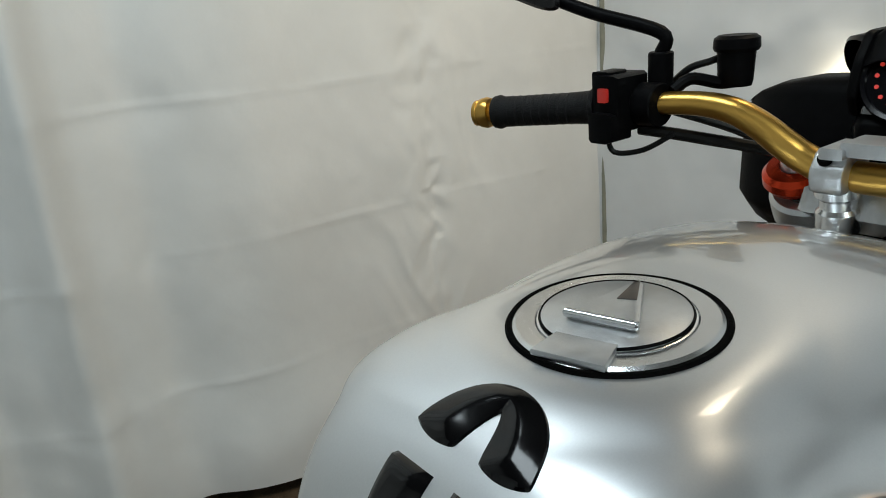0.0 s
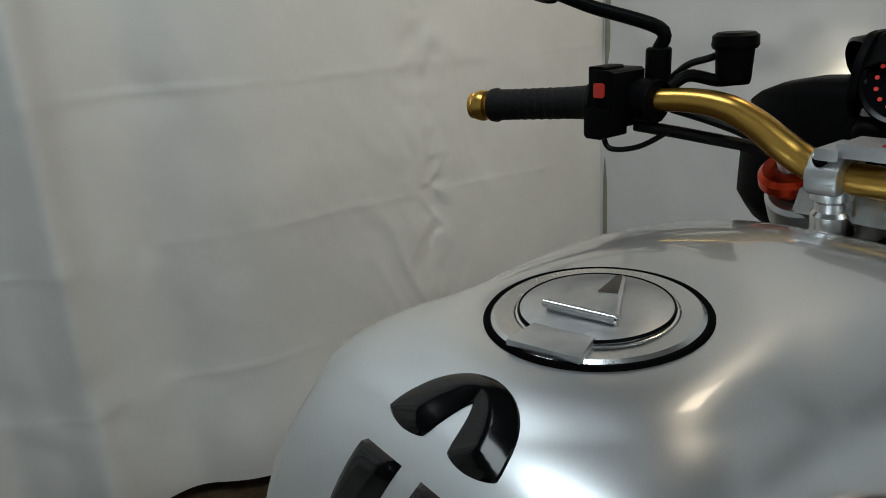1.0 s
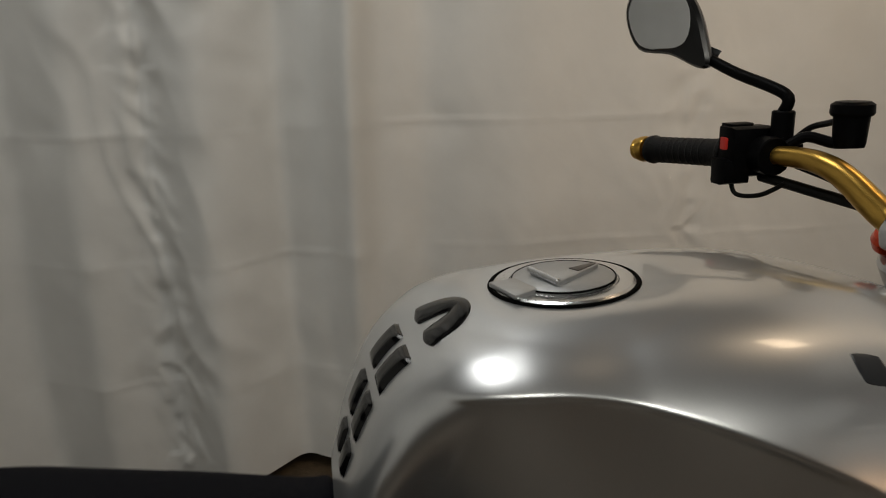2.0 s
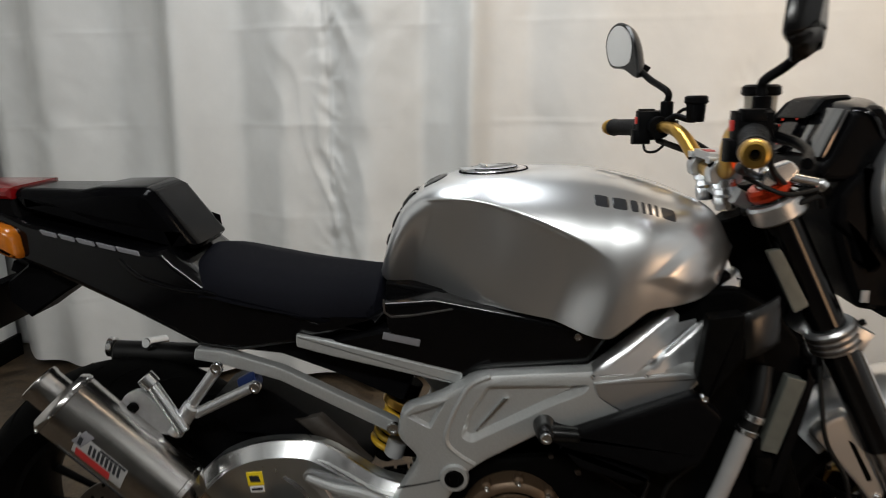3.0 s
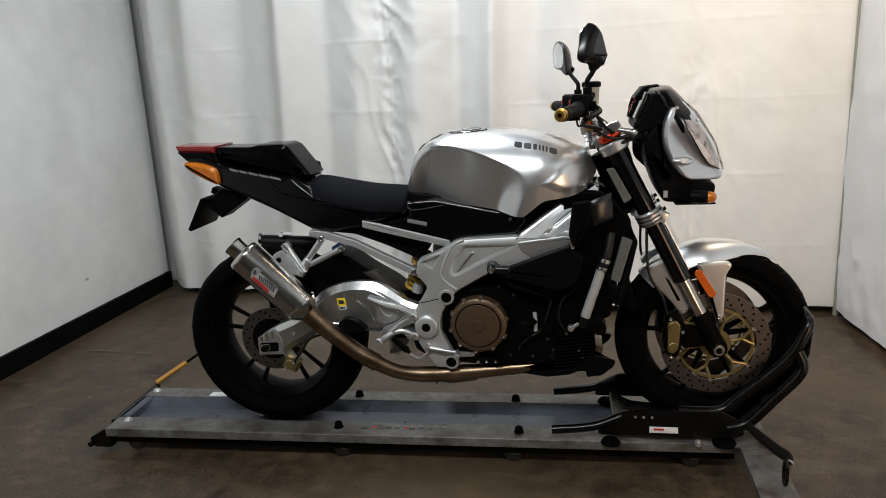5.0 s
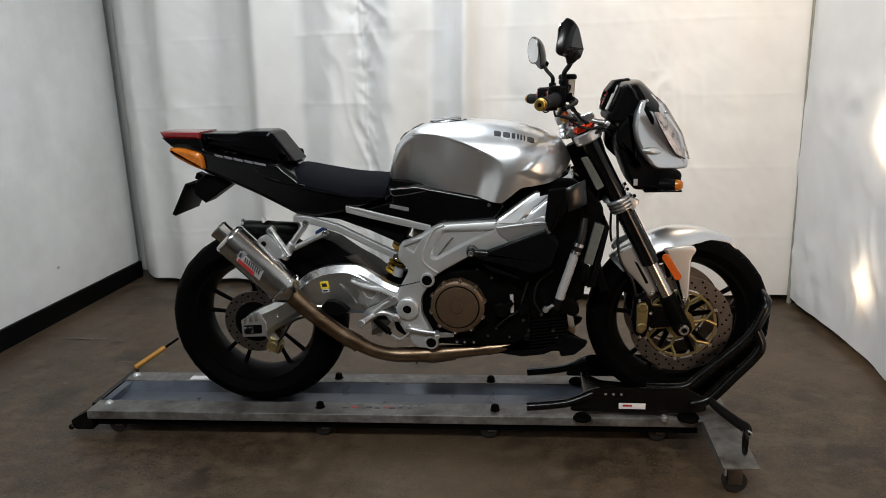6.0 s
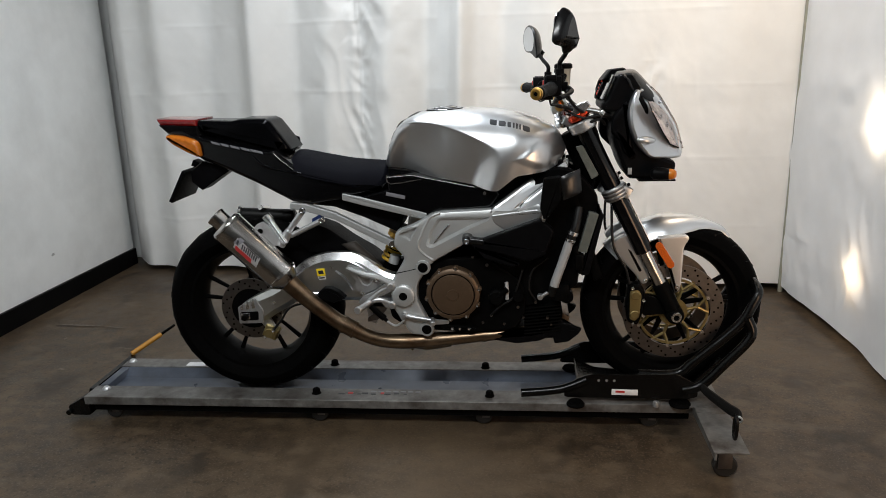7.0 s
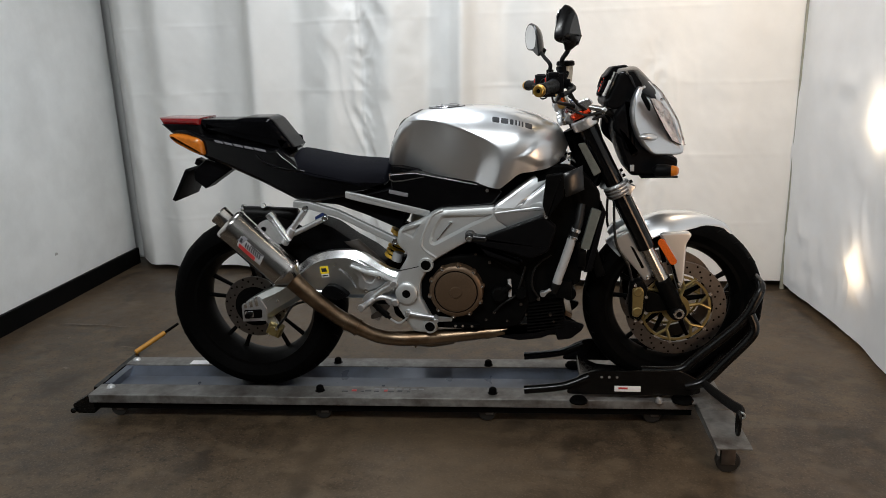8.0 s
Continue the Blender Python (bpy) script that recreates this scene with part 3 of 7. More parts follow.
def tank_point(x, a):
    zt, zb, w = top(x), low(x), wide(x)
    n = 2.8 + 2.2 * soft((-0.02 - x) / 0.14)
    c, s = math.cos(a), math.sin(a)
    y = w * abs(c) ** (2 / n)
    z = zb + (zt - zb) * abs(s) ** (2 / n)
    f = (z - zb) / (zt - zb)
    y *= 1 - (0.10 + 0.12 * soft((-0.05 - x) / 0.12)) * (1 - f) ** 2
    below, ahead, behind = inside(KNEE_TOP, x, z), inside(KNEE_REAR, x, z), inside(KNEE_FRONT, x, z)
    y -= 0.052 * (1 - math.exp(-max(0.0, below) / 0.048)) * soft((below + 0.002) / 0.010) * soft((ahead + 0.005) / 0.055) * soft((behind + 0.012) / 0.080)
    h = 0.052 * soft((x - 0.165) / 0.12) * (1 - 0.3 * soft((x - 0.29) / 0.05))
    y += 0.0055 * soft((h - abs(z - 0.925 - (x - 0.25) * 0.16)) / 0.030)
    r = math.hypot(x + 0.034, y)
    z += (1.0605 + (x + 0.034) * 0.045 - z) * soft((0.105 - r) / 0.050) * (1 if a > 0.8 else 0)
    return y, z


xs = [-0.224 + 0.578 * (0.5 - 0.5 * math.cos(math.pi * i / 300)) for i in range(301)]
bm = bmesh.new()
rings = []
for x in xs:
    half = [tank_point(x, math.pi / 2 * j / 130) for j in range(131)]
    ring = [(-y, z) for y, z in half] + [(y, z) for y, z in half[-2::-1]]
    rings.append([bm.verts.new((x, y, z)) for y, z in ring])
for a, b in zip(rings, rings[1:]):
    for k in range(len(a) - 1):
        bm.faces.new((a[k], a[k + 1], b[k + 1], b[k]))
    bm.faces.new((a[-1], a[0], b[0], b[-1]))
bm.faces.new(rings[0])
bm.faces.new(rings[-1][::-1])
bmesh.ops.recalc_face_normals(bm, faces=bm.faces)
from mathutils.bvhtree import BVHTree
TANK = BVHTree.FromBMesh(bm)
tank = part("fuel_tank", bm, SILVER, bike, "silver metallic painted fuel tank with sculpted knee recesses", angle=50)


def on_tank(p, d, lift):
    hit, nrm, _, _ = TANK.ray_cast(Vector(p), Vector(d).normalized())
    if hit is None:
        hit, nrm, _, _ = TANK.find_nearest(Vector(p))
    if nrm.dot(Vector(d)) > 0:
        nrm = -nrm
    return hit + nrm * lift


def patch(shape, nu, nv, origin, d, ua, va, height, edge=0.12, ends=1.0):
    """A thin raised piece laid on the tank. shape(s, t) gives its two plan coordinates in metres."""
    bm = bmesh.new()
    o, ua, va = Vector(origin), Vector(ua), Vector(va)
    g = []
    for i in range(nu + 1):
        row = []
        for j in range(nv + 1):
            s, t = i / nu, j / nv
            a, b = shape(s, t)
            rim = min(s, 1 - s, t * ends, (1 - t) * ends)
            h = -0.0012 if rim == 0 else height * min(1.0, (rim / edge)) ** 0.5
            row.append(bm.verts.new(on_tank(o + ua * a + va * b, d, h)))
        g.append(row)
    for i in range(nu):
        for j in range(nv):
            bm.faces.new((g[i][j], g[i + 1][j], g[i + 1][j + 1], g[i][j + 1]))
    return bm


# tank pad: two domed pieces at the top, then rows of blocks down the rear slope
down = Vector((0.72, 0, -0.69))
along = Vector((-0.69, 0, -0.72))
base = Vector((-0.113, -0.010, 1.074)) - down * 0.3


def dome(s, t):
    """A horseshoe: an inner slit open to the rear and a round outer edge."""
    a = radians(-90 + 180 * t)
    u = 2 * t - 1
    inner = Vector((0.026 * (1 - u * u) ** 0.8 * (1 - 0.35 * abs(u)) - 0.002, 0.0075 * u))
    outer = Vector((0.038 * math.cos(a), 0.037 * math.sin(a)))
    p = inner.lerp(outer, s)
    k = 0.004 * max(0.0, abs(2 * t - 1) * 4 - 3) ** 2 * (2 * s - 1) ** 2
    return 0.054 - p.x * 1.08 - k, p.y * 1.08


part("tank_pad", patch(dome, 20, 48, base, down, along, Vector((0, 1, 0)), 0.0034, 0.45, 4.5), GLOSS, tank, "black domed gel tank pad")
for side in (-1, 1):
    for k, (a0, a1, w0, w1) in enumerate(((0.066, 0.103, 0.040, 0.037), (0.110, 0.143, 0.036, 0.032), (0.150, 0.172, 0.031, 0.027))):
        part("tank_pad", patch(lambda s, t, a0=a0, a1=a1, w0=w0, w1=w1: (a0 + (a1 - a0) * s, side * (0.006 + (w0 + (w1 - w0) * s - 0.006) * t)), 10, 8, base, down, along, Vector((0, 1, 0)), 0.0042, 0.22), GLOSS, tank)

# filler cap
CAP = Vector((-0.034, 0, 1.0605))
up = Vector((-0.045, 0, 1)).normalized()
cap = part("filler_cap", lathe([(0, 0.0035), (0.041, 0.0035), (0.0422, 0.0030), (0.0427, 0.001), (0.0432, 0.0028), (0.0535, 0.0030), (0.0557, 0.0015), (0.0560, -0.004), (0, -0.004)], CAP, up, 72), POLISH, tank, "polished alloy filler cap with a hinged key flap")
part("cap_seal", lathe([(0.0555, 0.0008), (0.0565, 0.0020), (0.0585, 0.0020), (0.0597, 0.0004), (0.0597, -0.006), (0.0555, -0.006)], CAP, up, 72, True), RUBBER, cap, "black rubber sealing ring")
tilt = Vector((0, 0, 1)).rotation_difference(up).to_matrix().to_4x4()
turn = Matrix.Rotation(radians(15), 4, "Z")
lay = Matrix.Translation(CAP + up * 0.0035) @ tilt @ turn @ Matrix.Rotation(radians(90), 4, "X")
part("lock_lid", lathe([(0, 0.0022), (0.0390, 0.0022), (0.0402, 0.0014), (0.0406, -0.002), (0, -0.002)], CAP + up * 0.0035, up, 60), ALLOY, cap, "satin round lid")
part("hinge_tab", plate([(-0.0555, -0.020), (-0.034, -0.017), (-0.034, 0.017), (-0.0555, 0.020)], -0.001, 0.0030, 0.0008, m=lay), ALLOY, cap)
part("key_flap", plate([(-0.018, -0.019), (-0.012, -0.019), (0.030, -0.0035), (0.034, 0.000), (0.030, 0.0035), (-0.012, 0.019), (-0.018, 0.019)], 0.0012, 0.0058, 0.0012, m=lay), ALLOY, cap, "pointed key flap")
part("flap_notch", plate([(0.007, -0.002), (0.030, -0.0022), (0.031, 0.001), (0.009, 0.0085)], 0.0056, 0.0064, 0.0002, m=lay), DISC, cap)
part("lid_rim", lathe([(0.0394, 0.0012), (0.0404, 0.0024), (0.0412, 0.0008)], CAP + up * 0.0035, up, 60), DARK, cap)
part("flap_hinge", rod(CAP + up * 0.0085 + turn @ Vector((-0.018, -0.021, 0)), CAP + up * 0.0085 + turn @ Vector((-0.018, 0.021, 0)), 0.0026), POLISH, cap)

# brand mark on both sides of the tank as plain rounded shapes
MX, MZ = 1.30, 1.30


def mark_pad(u, w, z0, z1):
    """A solid shape with rounded corners."""
    def f(s, t):
        a, b = 2 * s - 1, 2 * t - 1
        k = 1.10 - 0.20 * (a * b) ** 2
        x = u + w / 2 + w / 2 * a * k
        return x, (z0 + (z1 - z0) * (0.5 + 0.5 * b * k)) * MZ - 0.24 * x
    return f


for side in (-1, 1):
    shapes = [mark_pad(*q) for q in ((0.0, 0.0180, 0.0, 0.019), (0.0208, 0.0180, 0.0, 0.019), (0.0420, 0.0090, 0.0, 0.019), (0.0545, 0.0045, 0.0, 0.019), (0.0620, 0.0045, 0.0, 0.019), (0.0695, 0.0045, 0.0, 0.019), (0.0770, 0.0180, 0.0, 0.019))]
    for f in shapes:
        bm = patch(f, 10, 10, (0.118, side * (0.158 + 0.225), 1.033 + 0.198), (0, -side * 0.75, -0.66), Vector((MX, 0, 0)), Vector((0, -side * 0.66, 0.75)), 0.0007)
        part("decal_shape", bm, LOGOBLACK, tank, "plain black decal shape")

# seat, tail
SEAT = [(-0.548, 0.922), (-0.515, 0.937), (-0.43, 0.922), (-0.34, 0.906), (-0.25, 0.898), (-0.222, 0.892), (-0.210, 0.838), (-0.25, 0.826), (-0.38, 0.857), (-0.51, 0.887), (-0.545, 0.900)]
seat_o = [(p[0], p[1]) for p in smoothed([(*p, 0) for p in SEAT], 5, True)]
bm = slab(seat_o, [(-0.128, 0.030), (-0.125, 0.020), (-0.116, 0.010), (-0.100, 0.005), (-0.07, 0.002), (0, 0), (0.07, 0.002), (0.100, 0.005), (0.116, 0.010), (0.125, 0.020), (0.128, 0.030)])
for v in bm.verts:
    v.co.z -= 2.4 * v.co.y ** 2
part("seat", squeeze(bm, lambda x, z: 1.0 - 0.22 * soft((x + 0.36) / 0.14) - 0.10 * soft((-0.45 - x) / 0.1)), VINYL, bike, "dark stitched vinyl rider seat", angle=60)

TAIL = [(-0.992, 1.030), (-0.955, 0.995), (-0.842, 0.913), (-0.751, 0.879), (-0.654, 0.838), (-0.532, 0.775), (-0.465, 0.766), (-0.36, 0.780), (-0.22, 0.815), (-0.205, 0.850), (-0.25, 0.828), (-0.38, 0.860),
        (-0.51, 0.892), (-0.556, 0.928), (-0.575, 0.950), (-0.60, 0.946), (-0.69, 0.960), (-0.83, 0.990), (-0.90, 1.022)]
bm = slab(TAIL, [(-0.118, 0.018), (-0.112, 0.008), (-0.100, 0.002), (-0.08, 0), (0, 0), (0.08, 0), (0.100, 0.002), (0.112, 0.008), (0.118, 0.018)])
tail = part("tail_fairing", squeeze(bm, lambda x, z: 1.0 - 0.42 * soft((-0.55 - x) / 0.45)), GLOSS, bike, "gloss black tail fairing")
# ridge added along the tail panel edge to draw its crisp highlights
pair("tail_seam", squeeze(tube([(-0.655, -0.116, 0.930), (-0.621, -0.1185, 0.901), (-0.555, -0.1185, 0.881), (-0.508, -0.1185, 0.875), (-0.462, -0.1185, 0.863), (-0.386, -0.1185, 0.843), (-0.325, -0.118, 0.823)], [0.004, 0.005, 0.003, 0.005, 0.003, 0.003, 0.002], 10, 4), lambda x, z: 1.0 - 0.42 * soft((-0.55 - x) / 0.45)), GLOSS, tail)
COWL = [(-0.862, 1.043), (-0.735, 1.040), (-0.702, 1.046), (-0.622, 1.046), (-0.602, 1.036), (-0.535, 0.946), (-0.545, 0.934), (-0.575, 0.945), (-0.62, 0.950), (-0.70, 0.966), (-0.86, 1.004)]
bm = slab(COWL, [(-0.088, 0.030), (-0.082, 0.014), (-0.070, 0.004), (-0.055, 0), (0.055, 0), (0.070, 0.004), (0.082, 0.014), (0.088, 0.030)])
part("seat_cowl", squeeze(bm, lambda x, z: 1.0 - 0.25 * soft((-0.62 - x) / 0.3)), COWLING, bike, "gloss black single-seat cowl", angle=28)
bm = slab([(-0.998, 1.050), (-0.852, 1.047), (-0.852, 1.024), (-0.985, 1.028)], [(-0.075, 0.008), (-0.070, 0.002), (-0.06, 0), (0.06, 0), (0.070, 0.002), (0.075, 0.008)])
part("tail_lamp", squeeze(bm, lambda x, z: 1 - 0.2 * soft((-0.85 - x) / 0.15)), REDLENS, bike, "red tail lamp strip")
bm = slab([(-0.985, 1.030), (-0.852, 1.026), (-0.842, 0.992), (-0.90, 0.998), (-0.955, 1.003)], [(-0.072, 0.006), (-0.066, 0), (0.066, 0), (0.072, 0.006)])
part("lamp_housing", bm, PLASTIC, bike)
bm = slab(rolled([(-0.955, 1.001), (-0.906, 0.998), (-0.840, 0.978), (-0.832, 0.921), (-0.875, 0.938), (-0.939, 0.974)], 0.02), [(-0.108, 0.012), (-0.103, 0.004), (-0.094, 0), (-0.06, 0)])
pair("turn_signal", bm, AMBER, bike, "amber rear turn signal lens")
bars = [plate([(x, 0.982 - (x + 0.83) * 0.18), (x + w, 0.981 - (x + w + 0.83) * 0.18), (x + w + 0.004, 0.974 - (x + w + 0.83) * 0.18), (x + 0.006, 0.974 - (x + 0.83) * 0.18)], -0.1175, -0.110, 0.0005) for x, w in ((-0.80, 0.028), (-0.765, 0.026), (-0.732, 0.03), (-0.695, 0.03), (-0.66, 0.038))]
bm = squeeze(joined(*bars), lambda x, z: 1.0 - 0.40 * soft((-0.55 - x) / 0.45))
pair("tail_decal", bm, LOGOGREY, tail, "slanted grey decal bars")
arm = slab([(-0.860, 0.905), (-0.752, 0.880), (-0.80, 0.852), (-0.845, 0.823), (-0.870, 0.806), (-0.905, 0.835), (-0.905, 0.872)], [(-0.045, 0.004), (-0.040, 0), (0.040, 0), (0.045, 0.004)])
holder = part("plate_bracket", arm, PLASTIC, bike, "black licence plate bracket")
part("plate_holder", box((-0.935, 0, 0.826), (0.012, 0.19, 0.118), 0.004, Matrix.Rotation(radians(29.5), 4, "Y")), PLASTIC, holder, "blank black plate holder")
part("plate_light", box((-0.885, 0, 0.888), (0.045, 0.05, 0.02), 0.004, Matrix.Rotation(radians(25), 4, "Y")), PLASTIC, holder)

# side panels under the tank
bm = slab([(-0.215, 0.862), (-0.130, 0.868), (0.05, 0.832), (0.138, 0.815), (0.150, 0.800), (0.118, 0.757), (-0.05, 0.742), (-0.09, 0.728), (-0.34, 0.786), (-0.21, 0.820)],
          [(-0.128, 0.010), (-0.124, 0.003), (-0.116, 0), (0.116, 0), (0.124, 0.003), (0.128, 0.010)])
part("inner_panel", plate(rolled([(0.10, 0.760), (0.10, 0.830), (0.180, 0.866), (0.345, 0.905), (0.352, 0.850), (0.270, 0.775)], 0.01), -0.098, 0.098, 0.006), PLASTIC, bike, "black inner panel under the tank")
# filler added to keep the gap below the tank dark
part("under_tank_panel", plate(rolled([(-0.218, 0.830), (-0.216, 0.884), (-0.11, 0.868), (0.06, 0.835), (0.10, 0.80)], 0.008), -0.078, 0.078, 0.006), PLASTIC, bike, "black filler added to close the gap below the tank")
side = part("side_panel", bm, GLOSS, bike, "black side panel under the tank")
for s in (-1, 1):
    part("panel_bolt", bolt((0.100, s * 0.128, 0.806), (0, s, 0), 0.006), POLISH, side)
    part("model_badge", box((-0.185, s * 0.129, 0.800), (0.062, 0.003, 0.012), 0.001, Matrix.Rotation(radians(12), 4, "Y")), LOGOGREY, side, "narrow grey badge")
    part("panel_trim", tube([(-0.212, s * 0.126, 0.866), (-0.200, s * 0.1285, 0.838), (-0.10, s * 0.129, 0.852)], [0.0016, 0.0022, 0.0014], 6, 3), DISC, side)

# frame
FR_OUT = [(-0.095, 0.728), (-0.070, 0.746), (-0.040, 0.752), (0.137, 0.762), (0.276, 0.780), (0.305, 0.760), (0.275, 0.722), (0.107, 0.655), (0.045, 0.650), (-0.048, 0.598), (-0.080, 0.575), (-0.120, 0.510), (-0.122, 0.455), (-0.068, 0.345),
          (-0.080, 0.332), (-0.150, 0.335), (-0.205, 0.428), (-0.210, 0.515), (-0.158, 0.600), (-0.196, 0.640), (-0.185, 0.690), (-0.125, 0.712)]


def recessed(outline, pockets, y0, y1, edge, depth):
    """A plate whose outer face, at y0, has sunk pockets with sloping walls. pockets: outlines with the width of the slope."""
    bm = plate(outline, y0, y1, edge)
    cap = min(bm.faces, key=lambda f: (sum(v.co.y for v in f.verts) / len(f.verts), -len(f.verts)))
    edges = list(cap.edges)
    bm.faces.remove(cap)
    for pts, slope, deep in pockets:
        top_ring = [bm.verts.new((p[0], y0, p[1])) for p in pts]
        lip = [bm.verts.new((p[0], y0 + 0.0015, p[1])) for p in inset(pts, 0.0015)]
        floor_ring = [bm.verts.new((p[0], y0 + depth * deep, p[1])) for p in inset(pts, slope)]
        n = len(pts)
        edges += [bm.edges.new((top_ring[k], top_ring[(k + 1) % n])) for k in range(n)]
        for a, b in ((top_ring, lip), (lip, floor_ring)):
            for k in range(n):
                bm.faces.new((a[k], a[(k + 1) % n], b[(k + 1) % n], b[k]))
        bm.faces.new(floor_ring)
    bmesh.ops.triangle_fill(bm, edges=edges, use_beauty=True)
    return bm


POCKET = rolled([(-0.045, 0.734), (0.119, 0.738), (0.113, 0.724), (0.052, 0.697), (-0.072, 0.632), (-0.090, 0.643), (-0.074, 0.690)], 0.010)
BRACKET = rolled([(-0.180, 0.679), (-0.162, 0.697), (-0.110, 0.708), (-0.138, 0.656)], 0.006)
beams = pair("frame_beam", recessed(rolled(FR_OUT, 0.016), [(POCKET, 0.009, 1.0), (BRACKET, 0.005, 0.6)], -0.160, -0.120, 0.012, 0.013), FRAME, bike, "silver cast alloy frame beam")
for b, s in zip(beams, (-1, 1)):
    def at(x, z, out=0.160):
        return Vector((x, s * out, z))
    # polished sliver puts the glint of the pocket's crease into a shape
    part("pocket_step", plate([(-0.066, 0.650), (-0.061, 0.648), (-0.010, 0.708), (-0.018, 0.710)], min(s * 0.146, s * 0.152), max(s * 0.146, s * 0.152), 0.002), POLISH, b)
    outer = [(-0.040, 0.750), (-0.070, 0.736), (-0.086, 0.712), (-0.101, 0.681), (-0.113, 0.640), (-0.098, 0.616), (-0.066, 0.594)]
    part("casting_rib", tube([at(x, z, 0.1585) for x, z in outer], 0.0050, 8, 5), FRAME, b)
    part("casting_seam", tube([at(x, z, 0.1592) for x, z in ((-0.196, 0.548), (-0.150, 0.558), (-0.118, 0.566))], 0.0016, 6, 3), DARK, b)
    part("pivot_boss", lathe([(0.014, 0.174), (0.030, 0.174), (0.036, 0.170), (0.038, 0.155), (0.014, 0.155)], (-0.167, 0, 0.474), (0, s, 0), 40, True), FRAME, b, "round swingarm pivot boss")
    part("pivot_bolt", lathe([(0, 0.168), (0.008, 0.168), (0.009, 0.171), (0.018, 0.171), (0.020, 0.166), (0.020, 0.150), (0, 0.150)], (-0.167, 0, 0.474), (0, s, 0), 6), DARK, b)
    for x, z in ((-0.100, 0.570), (-0.094, 0.358)):
        part("bolt_seat", lathe([(0.0165, 0.1660), (0.0225, 0.1655), (0.0245, 0.162), (0.0245, 0.155), (0.0165, 0.155)], (x, 0, z), (0, s, 0), 28, True), FRAME, b)
        part("frame_bolt", lathe([(0, 0.164), (0.007, 0.164), (0.008, 0.168), (0.014, 0.168), (0.017, 0.164), (0.017, 0.150), (0, 0.150)], (x, 0, z), (0, s, 0), 24), DARK, b)


def lean(bm):
    for v in bm.verts:
        v.co.y += max(0, v.co.x - 0.165) * 0.10 + 0.42 * max(0, v.co.z - 0.785)
    return bm


pair("frame_spar", lean(plate(rolled([(0.110, 0.745), (0.126, 0.766), (0.182, 0.808), (0.243, 0.850), (0.315, 0.876), (0.362, 0.908), (0.362, 0.880), (0.318, 0.850), (0.258, 0.806), (0.215, 0.772), (0.190, 0.745)], 0.008), -0.162, -0.120, 0.010)), SILVER, bike, "bright alloy upper frame spar")
pair("spar_fin", lean(plate(rolled([(0.195, 0.748), (0.228, 0.788), (0.290, 0.833), (0.345, 0.874), (0.345, 0.838), (0.288, 0.786), (0.262, 0.752)], 0.006), -0.167, -0.130, 0.008)), SILVER, bike, "bright alloy lower spar fin")
pair("beam_front", plate(rolled([(0.120, 0.742), (0.262, 0.760), (0.288, 0.752), (0.262, 0.722), (0.170, 0.690), (0.130, 0.716)], 0.008), -0.1640, -0.150, 0.005), SILVER, bike, "smooth front end of the frame beam")
part("headstock", rod((0.372, 0, 0.985), (0.455, 0, 0.800), 0.036, 32, 0.004), DARK, bike)
pair("frame_gusset", plate(rolled([(0.379, 0.949), (0.401, 0.953), (0.452, 0.862), (0.430, 0.848)], 0.005), -0.1385, -0.128, 0.003), GUSSET, bike, "pale grey radiator side plate")

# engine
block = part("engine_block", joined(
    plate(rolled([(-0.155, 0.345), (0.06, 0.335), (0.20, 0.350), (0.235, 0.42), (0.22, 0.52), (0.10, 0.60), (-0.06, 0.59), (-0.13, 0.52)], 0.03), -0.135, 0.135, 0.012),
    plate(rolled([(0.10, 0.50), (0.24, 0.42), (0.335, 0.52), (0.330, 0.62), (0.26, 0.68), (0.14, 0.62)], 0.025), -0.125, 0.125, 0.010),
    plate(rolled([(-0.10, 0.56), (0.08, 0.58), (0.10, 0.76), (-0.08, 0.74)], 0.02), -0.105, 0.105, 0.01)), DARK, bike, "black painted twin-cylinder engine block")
CL = Vector((-0.004, -0.140, 0.482))
for k in range(9):
    z = 0.43 + k * 0.011
    part("cooling_fin", plate([(0.225, z - 0.10), (0.345, z - 0.085), (0.345, z - 0.080), (0.225, z - 0.095)], -0.128, 0.128, 0.001), DARK, block)
clutch = part("clutch_cover", lathe([(0, 0.040), (0.018, 0.040), (0.020, 0.037), (0.062, 0.037), (0.066, 0.036), (0.068, 0.032), (0.070, 0.031), (0.072, 0.034), (0.080, 0.033), (0.086, 0.028), (0.088, 0.018), (0.088, -0.02), (0, -0.02)], CL, (0, -1, 0), 72), BRONZE, bike, "round bronze-painted clutch cover ringed by bolts")
part("cover_groove", lathe([(0.0675, 0.0325), (0.0715, 0.0325), (0.0715, 0.030), (0.0675, 0.030)], CL, (0, -1, 0), 60, True), DARK, clutch)
for k in range(10):
    a = 2 * math.pi * k / 10 + 0.2
    p = CL + Vector((math.cos(a) * 0.086, -0.020, math.sin(a) * 0.086))
    part("cover_lug", lathe([(0, 0.010), (0.006, 0.010), (0.009, 0.006), (0.009, -0.01), (0, -0.01)], p, (0, -1, 0), 16), BRONZE, clutch)
    part("cover_bolt", bolt(p + Vector((0, -0.010, 0)), (0, -1, 0), 0.0045, 0.004), POLISH, clutch)
part("generator_cover", lathe([(0, 0.05), (0.055, 0.048), (0.066, 0.035), (0.07, -0.02), (0, -0.02)], (0.0, 0.13, 0.46), (0, 1, 0), 48), DARK, bike, "round black generator cover")
